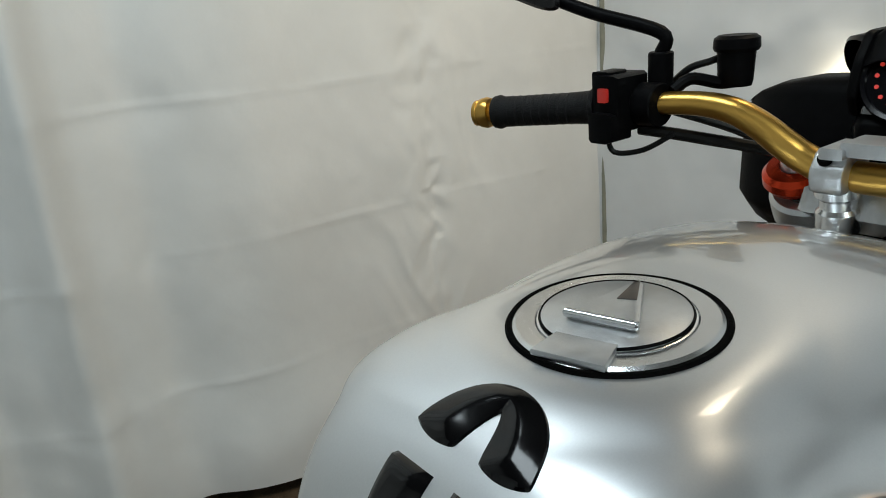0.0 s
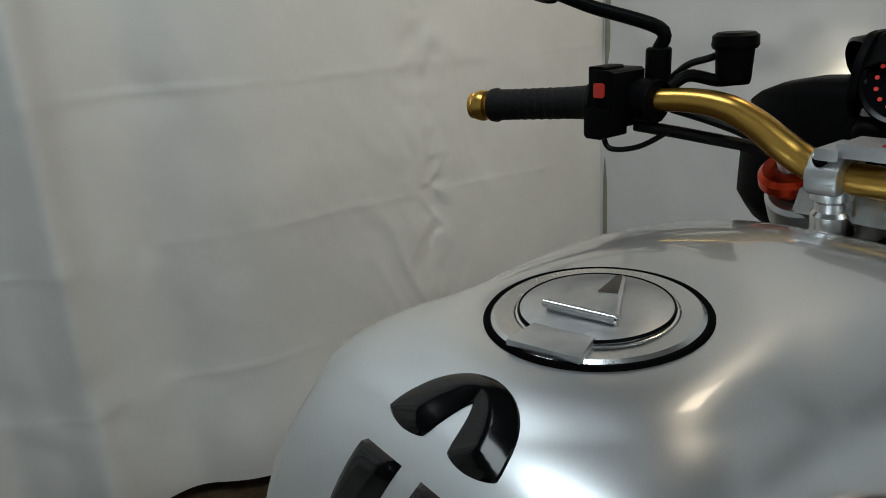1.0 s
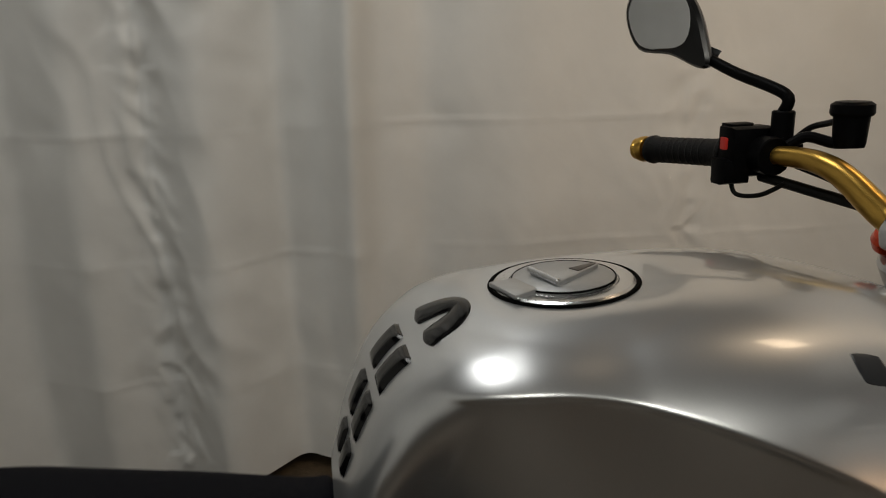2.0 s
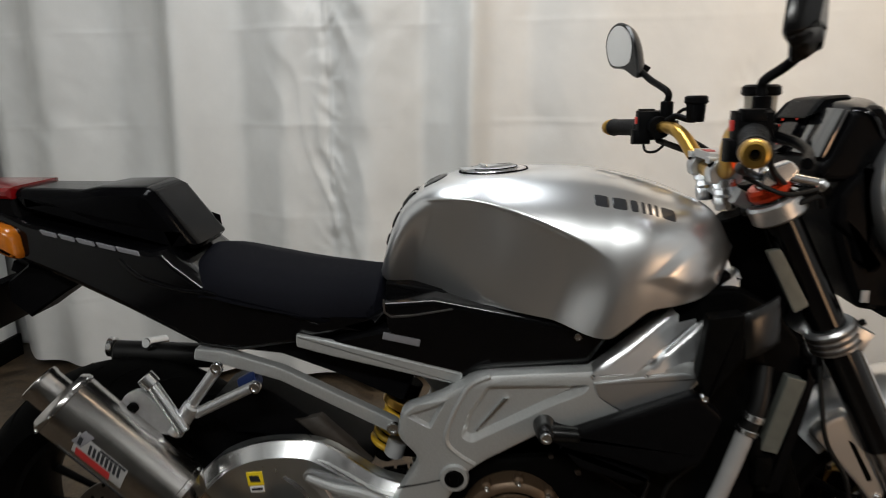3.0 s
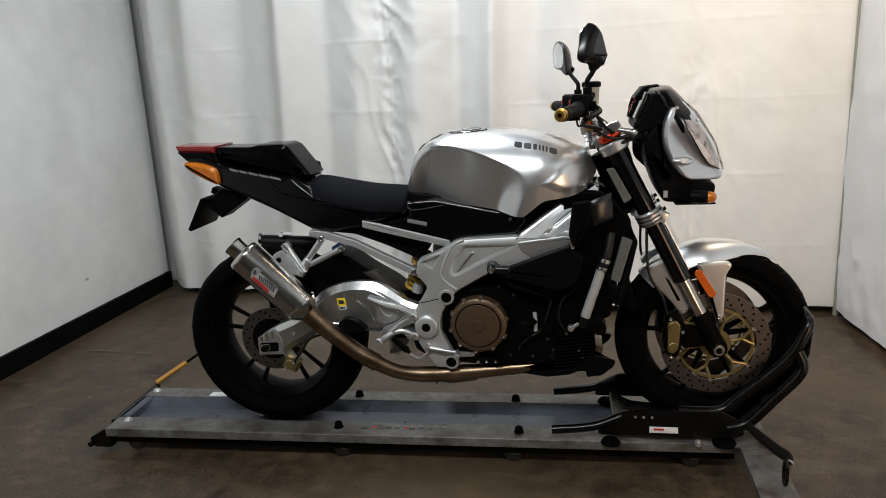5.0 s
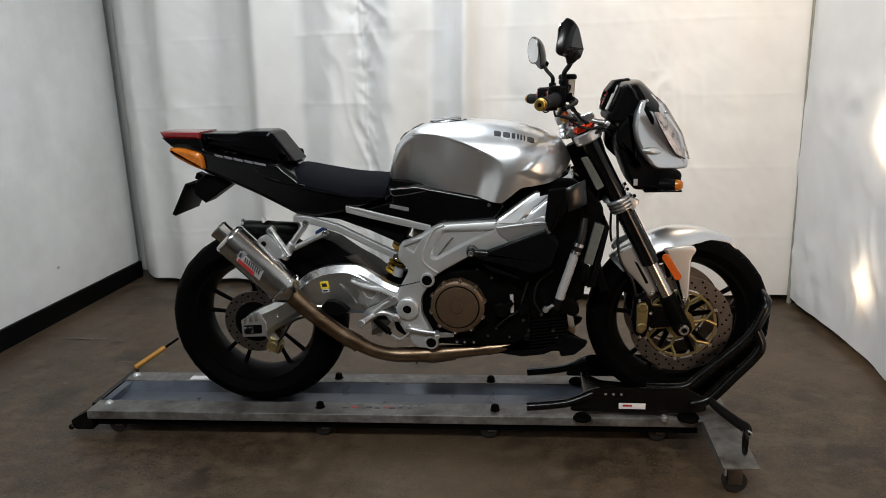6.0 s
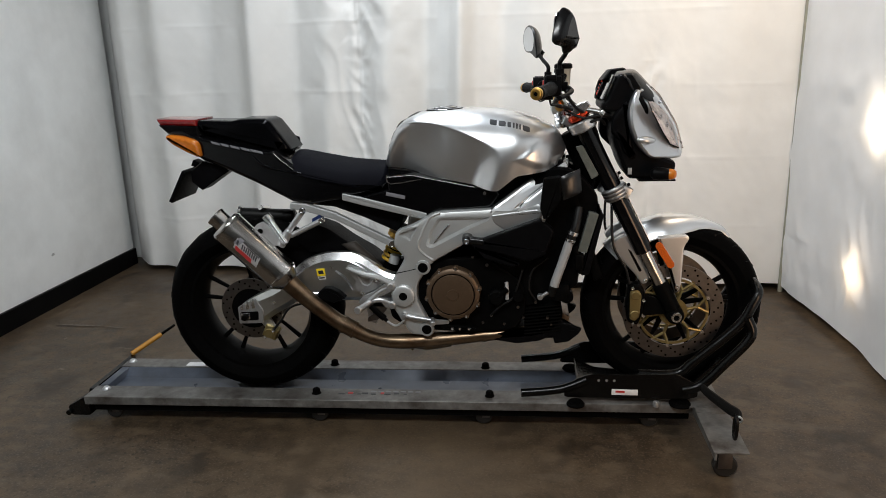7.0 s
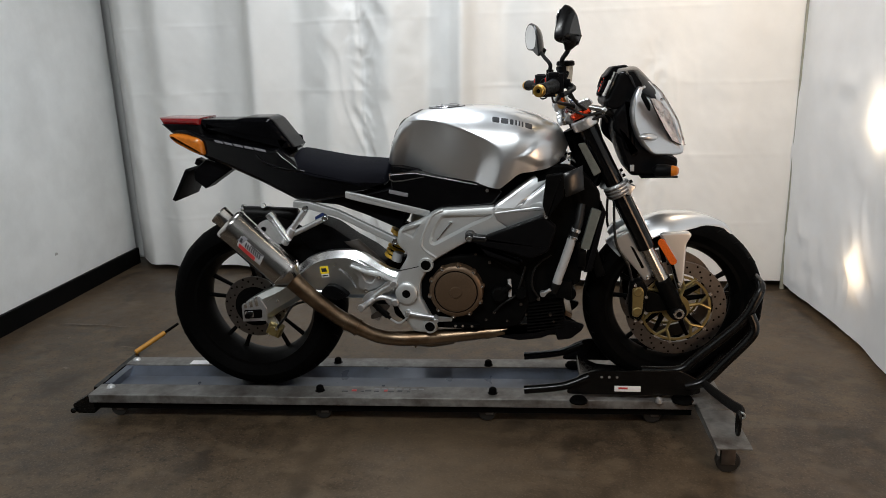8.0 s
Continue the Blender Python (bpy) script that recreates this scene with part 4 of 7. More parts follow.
part("water_pump", joined(lathe([(0, 0.03), (0.020, 0.03), (0.026, 0.024), (0.028, -0.02), (0, -0.02)], (0.135, -0.140, 0.470), (0, -1, 0), 28), rod((0.135, -0.16, 0.47), (0.17, -0.165, 0.50), 0.010)), DARK, bike)
part("oil_line", tube([(0.168, -0.150, 0.520), (0.170, -0.155, 0.490), (0.170, -0.155, 0.462)], 0.006, 10, 3), HOSEGREY, bike)
part("sump_cover", plate(rolled([(-0.05, 0.352), (0.06, 0.350), (0.07, 0.362), (-0.045, 0.372)], 0.004), -0.152, -0.120, 0.003), DARK, bike)
for x in (-0.01, 0.015, 0.045):
    part("sump_bolt", bolt((x, -0.152, 0.358), (0, -1, 0), 0.005), POLISH, bike)
# guard beside the engine
pair("engine_guard", plate(rolled([(0.030, 0.672), (0.060, 0.680), (0.085, 0.668), (0.275, 0.738), (0.318, 0.700), (0.290, 0.620), (0.235, 0.598), (0.150, 0.625), (0.085, 0.640), (0.055, 0.652)], 0.012), -0.196, -0.160, 0.010), PLASTIC, bike, "matt black plastic guard beside the engine")
pair("guard_fin", plate(rolled([(0.065, 0.650), (0.110, 0.628), (0.215, 0.590), (0.190, 0.580), (0.100, 0.608)], 0.008), -0.192, -0.165, 0.006), PLASTIC, bike)
for s in (-1, 1):
    part("guard_boss", joined(lathe([(0, 0.030), (0.010, 0.030), (0.013, 0.027), (0.016, 0.010), (0.018, -0.02), (0, -0.02)], (0.046, s * 0.176, 0.668), (0, s, 0), 24), rod((0.046, s * 0.188, 0.668), (0.100, s * 0.188, 0.664), 0.013, 16, 0.004)), SATIN, bike, "black guard boss")
    part("guard_bolt", bolt((0.046, s * 0.206, 0.668), (0, s, 0), 0.009, 0.005), POLISH, bike)
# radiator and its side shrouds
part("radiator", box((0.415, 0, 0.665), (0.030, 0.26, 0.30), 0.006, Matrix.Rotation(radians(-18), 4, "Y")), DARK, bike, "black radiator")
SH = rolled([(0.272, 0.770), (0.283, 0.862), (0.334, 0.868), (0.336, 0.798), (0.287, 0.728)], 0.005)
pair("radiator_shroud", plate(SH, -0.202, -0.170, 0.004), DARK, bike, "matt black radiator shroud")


def bowed(corners, y0, tilt, bow, thick, n=10):
    """A four-cornered panel (x, z), tilted along x and bowed outwards, with thickness."""
    bm = bmesh.new()
    a, b, c, d = (Vector(q) for q in corners)
    layers = []
    for off in (0, thick):
        g = []
        for i in range(n + 1):
            row = []
            for j in range(n + 1):
                u, v = i / n, j / n
                p = a.lerp(b, u).lerp(d.lerp(c, u), v)
                edge = 0.004 * (1 - min(1, min(u, 1 - u, v, 1 - v) / 0.15)) ** 2 if off == 0 else 0
                row.append(bm.verts.new((p.x, y0 + tilt * (p.x - a.x) - bow * (4 * u * (1 - u) + 2 * v * (1 - v)) + edge + off, p.y)))
            g.append(row)
        layers.append(g)
        for i in range(n):
            for j in range(n):
                bm.faces.new((g[i][j], g[i + 1][j], g[i + 1][j + 1], g[i][j + 1]))
    ring = [(i, 0) for i in range(n)] + [(n, j) for j in range(n)] + [(i, n) for i in range(n, 0, -1)] + [(0, j) for j in range(n, 0, -1)]
    for p, q in zip(ring, ring[1:] + ring[:1]):
        bm.faces.new((layers[0][p[0]][p[1]], layers[0][q[0]][q[1]], layers[1][q[0]][q[1]], layers[1][p[0]][p[1]]))
    return bm


pair("shroud_panel", bowed([(0.330, 0.866), (0.392, 0.888), (0.399, 0.814), (0.342, 0.794)], -0.200, 0.38, 0.007, 0.010), SHROUD, bike, "satin black shroud panel")
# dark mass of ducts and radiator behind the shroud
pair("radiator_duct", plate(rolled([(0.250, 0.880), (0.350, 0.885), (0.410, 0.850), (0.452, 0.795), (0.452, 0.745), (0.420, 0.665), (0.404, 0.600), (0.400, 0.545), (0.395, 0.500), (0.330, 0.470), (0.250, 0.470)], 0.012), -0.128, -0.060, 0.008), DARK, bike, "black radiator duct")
for s in (-1, 1):
    part("shroud_bolt", bolt((0.283, s * 0.200, 0.735), (0, s, 0), 0.006), POLISH, bike)
part("cooler_core", plate(rolled([(0.425, 0.750), (0.455, 0.742), (0.420, 0.615), (0.392, 0.622)], 0.004), -0.150, -0.128, 0.003), GUSSET, bike, "pale grey cooler end tank")
part("cooler_frame", plate(rolled([(0.452, 0.775), (0.470, 0.735), (0.430, 0.545), (0.405, 0.540), (0.42, 0.62), (0.455, 0.742)], 0.004), -0.145, -0.10, 0.003), PLASTIC, bike)
part("coolant_hose", tube([(0.395, -0.13, 0.760), (0.385, -0.148, 0.705), (0.374, -0.152, 0.675), (0.362, -0.152, 0.640), (0.335, -0.152, 0.560), (0.320, -0.150, 0.510), (0.312, -0.140, 0.475)], 0.014, 14), HOSE, bike, "black coolant hose")
part("hose_sleeve", tube([(0.366, -0.152, 0.655), (0.348, -0.153, 0.598), (0.326, -0.152, 0.530), (0.320, -0.151, 0.508)], 0.0145, 16), HOSEGREY, bike, "pale grey hose sleeve")
for a, b in (((0.378, -0.151, 0.687), (0.374, -0.152, 0.676)), ((0.369, -0.152, 0.664), (0.366, -0.152, 0.655))):
    part("hose_clamp", rod(a, b, 0.0175, 18, 0.001), POLISH, bike)
part("thermostat", joined(box((0.345, -0.12, 0.485), (0.05, 0.07, 0.06), 0.01), rod((0.36, -0.15, 0.47), (0.36, -0.10, 0.47), 0.022)), DARK, bike)
pair("belly_pan", plate(rolled([(0.08, 0.315), (0.25, 0.330), (0.305, 0.345), (0.345, 0.392), (0.352, 0.372), (0.412, 0.352), (0.405, 0.335), (0.370, 0.305), (0.325, 0.298), (0.318, 0.326), (0.270, 0.305), (0.20, 0.296)], 0.006), -0.125, -0.105, 0.005), PLASTIC, bike, "black plastic belly pan fin")
part("belly_floor", box((0.22, 0, 0.312), (0.28, 0.21, 0.014), 0.004, Matrix.Rotation(radians(-3), 4, "Y")), PLASTIC, bike)
part("belly_liner", plate([(0.352, 0.392), (0.375, 0.375), (0.368, 0.345), (0.345, 0.350)], -0.08, 0.08, 0.003), BRONZE, bike)

# exhaust
AX0, AX1 = Vector((-0.728, -0.205, 0.722)), Vector((-0.556, -0.190, 0.544))
ax = (AX1 - AX0).normalized()
L = (AX1 - AX0).length
can = part("silencer", lathe([(0.030, -0.004), (0.050, -0.004), (0.055, 0.002), (0.057, 0.006), (0.057, 0.012), (0.0555, 0.013), (0.0555, L - 0.014), (0.057, L - 0.013), (0.057, L - 0.004), (0.054, L), (0.036, L + 0.022), (0.030, L + 0.026), (0, L + 0.026)], AX0, ax, 56), STEEL, bike, "brushed steel oval silencer with a pale foil decal")
part("outlet", lathe([(0.026, 0.02), (0.026, -0.042), (0.028, -0.046), (0.032, -0.044), (0.0325, -0.038), (0.031, -0.034), (0.031, 0.01)], AX0, ax, 40), STEEL, can, "short round outlet pipe")
part("outlet_dark", lathe([(0, -0.012), (0.027, -0.012), (0.027, -0.008), (0, -0.008)], AX0, ax, 30), DARK, can)
for k in range(8):
    a = 2 * math.pi * k / 8
    q = Vector((0, 0, 1)).rotation_difference(ax)
    for h in (0.0085, L - 0.009):
        rad = q @ Vector((math.cos(a), math.sin(a), 0))
        part("rivet", bolt(AX0 + ax * h + rad * 0.0565, rad, 0.0032, 0.0022), POLISH, can)


def on_can(h0, h1, a0, a1, r, skew=0.0):
    """A decal bent round the silencer: from h0 to h1 along it and from a0 to a1 degrees round it."""
    bm = bmesh.new()
    side = ax.cross(Vector((0, -1, 0))).normalized()
    out = side.cross(ax).normalized()
    if out.y > 0:
        out = -out
    if side.z < 0:
        side = -side
    g = [[bm.verts.new(AX0 + ax * (h0 + (h1 - h0) * i / 6 + skew * (j / 8 - 0.5)) + r * (math.cos(radians(a0 + (a1 - a0) * j / 8)) * out + math.sin(radians(a0 + (a1 - a0) * j / 8)) * side)) for j in range(9)] for i in range(7)]
    for i in range(6):
        for j in range(8):
            bm.faces.new((g[i][j], g[i + 1][j], g[i + 1][j + 1], g[i][j + 1]))
    return bm


part("silencer_decal", on_can(0.062, 0.158, -14, 20, 0.0563, -0.010), DECALSILVER, can, "pale foil decal with slanted dark bars and a red edge")
part("decal_red", on_can(0.072, 0.138, -15.5, -2, 0.0568, -0.006), LOGORED, can)
for k in range(8):
    part("decal_bar", on_can(0.086 + 0.008 * k, 0.0908 + 0.008 * k, 0, 15, 0.0568, -0.007), LOGOBLACK, can)
part("decal_bar", on_can(0.100, 0.150, 15.5, 19, 0.0568), LOGOBLACK, can)
part("decal_mark", on_can(0.060, 0.078, 1, 27, 0.0568, 0.006), LOGOGREY, can)
part("decal_mark", on_can(0.064, 0.071, 4, 16, 0.0571, -0.004), LOGOBLACK, can)
PP = [(-0.560, -0.190, 0.548), (-0.520, -0.186, 0.503), (-0.471, -0.182, 0.455), (-0.398, -0.176, 0.394), (-0.351, -0.172, 0.365), (-0.300, -0.165, 0.335), (-0.250, -0.155, 0.315), (-0.178, -0.140, 0.305), (-0.059, -0.120, 0.306), (0.087, -0.110, 0.318), (0.230, -0.100, 0.330)]
pipe = part("exhaust_pipe", tube(PP, [0.033, 0.029, 0.027, 0.026, 0.026, 0.024, 0.024, 0.026, 0.025, 0.020, 0.019], 24), PIPE, bike, "heat-tinted steel exhaust pipe")
part("pipe_joint", tube([(-0.375, -0.174, 0.379), (-0.351, -0.172, 0.365), (-0.336, -0.170, 0.356)], 0.0285, 24, 3), PIPE, pipe)
part("pipe_joint", tube([(0.085, -0.110, 0.3180), (0.098, -0.109, 0.3192)], 0.0225, 24, 2), PIPE, pipe)
part("collector", tube([(-0.165, -0.125, 0.300), (-0.10, -0.115, 0.296), (-0.02, -0.110, 0.300)], [0.020, 0.030, 0.022], 18), PIPE, pipe)
part("drain_stub", rod((-0.150, -0.13, 0.285), (-0.150, -0.13, 0.268), 0.004), PIPE, pipe)
for p, q in (((-0.372, -0.174, 0.377), (-0.362, -0.173, 0.371)), ((-0.340, -0.171, 0.358), (-0.333, -0.170, 0.354))):
    part("pipe_clamp", tube([p, q], 0.0305, 24, 1), PIPE, pipe, "dull steel pipe clamp")
# hanger and passenger peg bracket
for a, b, r in (((-0.489, -0.140, 0.756), (-0.548, -0.150, 0.678), 0.010), ((-0.427, -0.140, 0.723), (-0.536, -0.150, 0.672), 0.009), ((-0.536, -0.150, 0.690), (-0.572, -0.155, 0.640), 0.015)):
    part("hanger_strut", rod(a, b, r, 16, 0.003), ALLOY, bike, "bare alloy hanger strut")
part("silencer_bracket", plate(rolled([(-0.640, 0.668), (-0.655, 0.690), (-0.645, 0.712), (-0.618, 0.724), (-0.560, 0.668), (-0.575, 0.640), (-0.592, 0.645)], 0.008), -0.166, -0.156, 0.002), ALLOY, bike, "drilled alloy silencer bracket")
part("bracket_bolt", bolt((-0.630, -0.166, 0.692), (0, -1, 0), 0.009, 0.006), DARK, bike)
part("passenger_peg", joined(rod((-0.605, -0.155, 0.735), (-0.545, -0.170, 0.650), 0.011), rod((-0.612, -0.155, 0.742), (-0.598, -0.155, 0.725), 0.015)), POLISH, bike, "folded alloy passenger peg")
for x, z in ((-0.489, 0.756), (-0.427, 0.723)):
    part("strut_bolt", bolt((x, -0.151, z), (0, -1, 0), 0.010, 0.006), POLISH, bike)
for s in (-1, 1):
    part("subframe_tube", plate(rolled([(-0.360, 0.808), (-0.300, 0.796), (-0.085, 0.742), (-0.088, 0.720), (-0.300, 0.770), (-0.360, 0.786)], 0.004), min(s * 0.118, s * 0.1325), max(s * 0.118, s * 0.1325), 0.004), FRAME, bike, "silver upper subframe tube")
    part("subframe_tube", plate(rolled([(-0.540, 0.776), (-0.490, 0.772), (-0.392, 0.742), (-0.198, 0.646), (-0.190, 0.630), (-0.205, 0.622), (-0.395, 0.718), (-0.500, 0.748), (-0.545, 0.755)], 0.006), min(s * 0.092, s * 0.116), max(s * 0.092, s * 0.116), 0.005), FRAME, bike, "silver lower subframe tube")
    part("subframe_bolt", bolt((-0.205, s * 0.117, 0.636), (0, s, 0), 0.011, 0.006), POLISH, bike)
part("sleeve_roll", joined(rod((-0.780, 0.06, 0.700), (-0.585, 0.07, 0.690), 0.024, 24, 0.006)), HOSE, bike, "dark rubber-covered bar behind the silencer")
part("sleeve_end", rod((-0.790, 0.06, 0.712), (-0.778, 0.06, 0.711), 0.020, 20), POLISH, bike)
part("sleeve_clip", rod((-0.700, 0.03, 0.730), (-0.690, 0.09, 0.716), 0.010), POLISH, bike)
part("battery_tray", plate(rolled([(-0.50, 0.765), (-0.34, 0.792), (-0.16, 0.745), (-0.190, 0.668), (-0.300, 0.718), (-0.400, 0.755)], 0.01), -0.085, 0.085, 0.006), PLASTIC, bike, "black inner rear tray")
part("fluid_reservoir", rod((-0.465, -0.11, 0.708), (-0.435, -0.11, 0.725), 0.014), BLUEPART, bike, "small blue reservoir cap")
part("rear_hugger", plate(rolled([(-0.545, 0.655), (-0.478, 0.689), (-0.430, 0.672), (-0.369, 0.628), (-0.300, 0.588), (-0.247, 0.545), (-0.262, 0.530), (-0.370, 0.575), (-0.470, 0.592), (-0.540, 0.588)], 0.010), -0.060, 0.060, 0.006), PLASTIC, bike, "dark plastic rear hugger")
part("hugger_shell", bowed([(-0.392, 0.622), (-0.344, 0.630), (-0.252, 0.546), (-0.282, 0.532)], -0.066, 0.0, 0.006, 0.020), HUGGER, bike, "brown-grey dusty hugger shell")
# rear shock with its yellow spring
for k in range(6):
    c = Vector((-0.232 + 0.007 * k, -0.02, 0.560 + 0.015 * k))
    part("spring_coil", lathe([(0.027 + 0.006 * math.cos(b), 0.006 * math.sin(b)) for b in (2 * math.pi * q / 8 for q in range(8))], c, (0.42, 0, 0.9), 32, True), SPRING, bike, "yellow rear spring coil")
part("shock_body", rod((-0.240, -0.02, 0.530), (-0.180, -0.02, 0.68), 0.020), DARK, bike)
part("shock_collar", rod((-0.202, -0.03, 0.640), (-0.196, -0.03, 0.655), 0.036), GOLD, bike)
part("shock_link", rod((-0.215, -0.06, 0.555), (-0.205, -0.06, 0.585), 0.018), HOSEGREY, bike)

# swingarm
SW = [(-0.750, 0.356), (-0.752, 0.414), (-0.690, 0.452), (-0.632, 0.476), (-0.585, 0.505), (-0.545, 0.545), (-0.513, 0.575), (-0.470, 0.594), (-0.426, 0.603), (-0.365, 0.606), (-0.320, 0.596), (-0.234, 0.540), (-0.165, 0.522), (-0.140, 0.475), (-0.160, 0.430), (-0.235, 0.440), (-0.322, 0.436), (-0.420, 0.438), (-0.470, 0.455), (-0.520, 0.446), (-0.560, 0.420), (-0.631, 0.380), (-0.661, 0.356)]
bm = slab(rolled(SW, 0.022), [(-0.128, 0.020), (-0.122, 0.014), (-0.110, 0.002), (-0.104, 0), (-0.085, 0), (-0.082, 0.004)])
arm = part("swingarm", bm, ARMALLOY, bike, "silver banana-shaped alloy swingarm", angle=20)
SWL = [(-0.770, 0.350), (-0.772, 0.405), (-0.60, 0.460), (-0.40, 0.530), (-0.165, 0.530), (-0.140, 0.490), (-0.160, 0.465), (-0.40, 0.470), (-0.60, 0.400), (-0.655, 0.345)]
part("swingarm_far_leg", plate(rolled(SWL, 0.02), 0.085, 0.128, 0.008), DARK, arm)
part("swingarm_bridge", box((-0.345, 0, 0.50), (0.10, 0.18, 0.08), 0.015), SILVER, arm)
part("axle_block", plate(rolled([(-0.749, 0.356), (-0.749, 0.416), (-0.686, 0.448), (-0.660, 0.406), (-0.662, 0.360)], 0.005), -0.134, -0.124, 0.003), ALLOY, arm, "cast axle adjuster block")
part("axle_slot", plate(rolled([(-0.741, 0.368), (-0.741, 0.399), (-0.676, 0.403), (-0.678, 0.371)], 0.006), -0.1352, -0.131, 0.0008), DARK, arm)
part("axle_slide", plate(rolled([(-0.738, 0.373), (-0.738, 0.395), (-0.706, 0.397), (-0.706, 0.374)], 0.004), -0.1385, -0.133, 0.0015), POLISH, arm)
for k in range(3):
    part("block_rib", plate([(-0.742 + 0.020 * k, 0.4215 + 0.010 * k), (-0.730 + 0.020 * k, 0.4275 + 0.010 * k), (-0.726 + 0.020 * k, 0.408 + 0.004 * k), (-0.737 + 0.020 * k, 0.406 + 0.003 * k)], -0.1365, -0.131, 0.001), POLISH, arm)


def strip(inner, outer, y_in, y_out, thick=0.006):
    """A sloping band between two lines in x and z."""
    a, b = smoothed([(*p, 0) for p in inner], 5), smoothed([(*p, 0) for p in outer], 5)
    bm = bmesh.new()
    rows = [[bm.verts.new(q) for q in ((p.x, y_in, p.y), (o.x, y_out, o.y), (o.x, y_out + thick, o.y), (p.x, y_in + thick, p.y))] for p, o in zip(a, b)]
    for r, s in zip(rows, rows[1:]):
        for k in range(4):
            bm.faces.new((r[k], r[(k + 1) % 4], s[(k + 1) % 4], s[k]))
    bm.faces.new(rows[0][::-1])
    bm.faces.new(rows[-1])
    return bm


part("arm_chamfer", strip([(-0.535, 0.520), (-0.495, 0.556), (-0.443, 0.578), (-0.374, 0.584), (-0.330, 0.570), (-0.250, 0.520), (-0.190, 0.502)],
                          [(-0.552, 0.537), (-0.513, 0.574), (-0.440, 0.602), (-0.365, 0.607), (-0.318, 0.596), (-0.234, 0.541), (-0.166, 0.523)], -0.1305, -0.114), POLISH, arm, "polished upper chamfer")
part("arm_crease", strip([(-0.500, 0.470), (-0.440, 0.462), (-0.400, 0.446)], [(-0.510, 0.482), (-0.438, 0.470), (-0.388, 0.446)], -0.1295, -0.124), POLISH, arm)
part("arm_crease", strip([(-0.400, 0.545), (-0.370, 0.520), (-0.345, 0.480)], [(-0.390, 0.552), (-0.356, 0.524), (-0.338, 0.484)], -0.1305, -0.126), POLISH, arm)
part("arm_bolt", bolt((-0.620, -0.128, 0.432), (0, -1, 0), 0.006, 0.004), POLISH, arm)
part("axle_nut", lathe([(0, 0.016), (0.008, 0.016), (0.011, 0.014), (0.012, 0.0), (0, 0.0)], (RW.x + 0.004, -0.1385, RW.z - 0.006), (0, -1, 0), 6), DARK, arm)
part("oil_sticker", plate([(-0.464, 0.553), (-0.436, 0.556), (-0.433, 0.531), (-0.461, 0.528)], -0.1305, -0.126, 0.0006), LOGOYELLOW, arm, "small yellow sticker with a black mark")
part("sticker_mark", plate([(-0.459, 0.548), (-0.442, 0.549), (-0.438, 0.537), (-0.456, 0.536)], -0.1312, -0.128, 0.0004), LOGOBLACK, arm)
part("sticker_foot", plate([(-0.459, 0.526), (-0.434, 0.529), (-0.433, 0.518), (-0.457, 0.516)], -0.1305, -0.126, 0.0005), LOGOWHITE, arm)
part("sticker_bars", plate([(-0.456, 0.5245), (-0.436, 0.5265), (-0.436, 0.5215), (-0.455, 0.5195)], -0.1311, -0.128, 0.0004), LOGOBLACK, arm)
cal = part("rear_caliper", joined(box((-0.648, -0.100, 0.318), (0.050, 0.05, 0.040), 0.010, Matrix.Rotation(radians(25), 4, "Y")), rod((-0.648, -0.130, 0.320), (-0.648, -0.09, 0.320), 0.017)), CALIPER, bike, "small gold rear brake caliper")
part("caliper_bolt", bolt((-0.632, -0.128, 0.330), (0, -1, 0), 0.006), POLISH, cal)
part("caliper_bolt", bolt((-0.664, -0.128, 0.308), (0, -1, 0), 0.006), POLISH, cal)
part("caliper_arm", plate(rolled([(-0.700, 0.372), (-0.650, 0.365), (-0.625, 0.318), (-0.650, 0.300)], 0.006), -0.100, -0.088, 0.003), ALLOY, cal)
part("rear_brake_hose", tube([(-0.630, -0.125, 0.335), (-0.600, -0.13, 0.370), (-0.560, -0.135, 0.420), (-0.48, -0.132, 0.440)], 0.004, 8), HOSE, bike)
# chain on the far side
for z0, z1 in ((0.430, 0.508), (0.350, 0.440)):
    for k in range(22):
        f = k / 21
        x = RW.x + (-0.14 - RW.x) * f
        part("chain_link", box((x, 0.115, z0 + (z1 - z0) * f), (0.022, 0.010, 0.012), 0.003, Matrix.Rotation(-math.atan2(z1 - z0, -0.14 - RW.x), 4, "Y")), DARK, bike)
part("sprocket", lathe([(0.05, -0.003), (0.098, -0.003), (0.098, 0.003), (0.05, 0.003)], RW + Vector((0, 0.115, 0)), (0, 1, 0), 42, True), DISC, rear)

# foot controls
part("heel_plate", recessed(rolled([(-0.362, 0.560), (-0.345, 0.575), (-0.255, 0.545), (-0.225, 0.512), (-0.280, 0.480), (-0.305, 0.474), (-0.335, 0.490), (-0.326, 0.520)], 0.010), [(rolled([(-0.330, 0.553), (-0.262, 0.530), (-0.285, 0.500), (-0.305, 0.505)], 0.008), 0.003, 1.0)], -0.150, -0.142, 0.002, 0.005), ALLOY, bike, "alloy heel guard plate")
part("footrest_arm", tube([(-0.206, -0.160, 0.508), (-0.240, -0.165, 0.490), (-0.285, -0.168, 0.452)], 0.010, 12, 4), ALLOY, bike)
part("footrest_arm", tube([(-0.206, -0.160, 0.444), (-0.245, -0.165, 0.460), (-0.285, -0.168, 0.452)], 0.010, 12, 4), ALLOY, bike)
peg = part("footpeg", joined(rod((-0.278, -0.165, 0.452), (-0.300, -0.245, 0.452), 0.010), rod((-0.300, -0.240, 0.452), (-0.302, -0.252, 0.452), 0.012)), ALLOY, bike, "bare alloy footpeg")
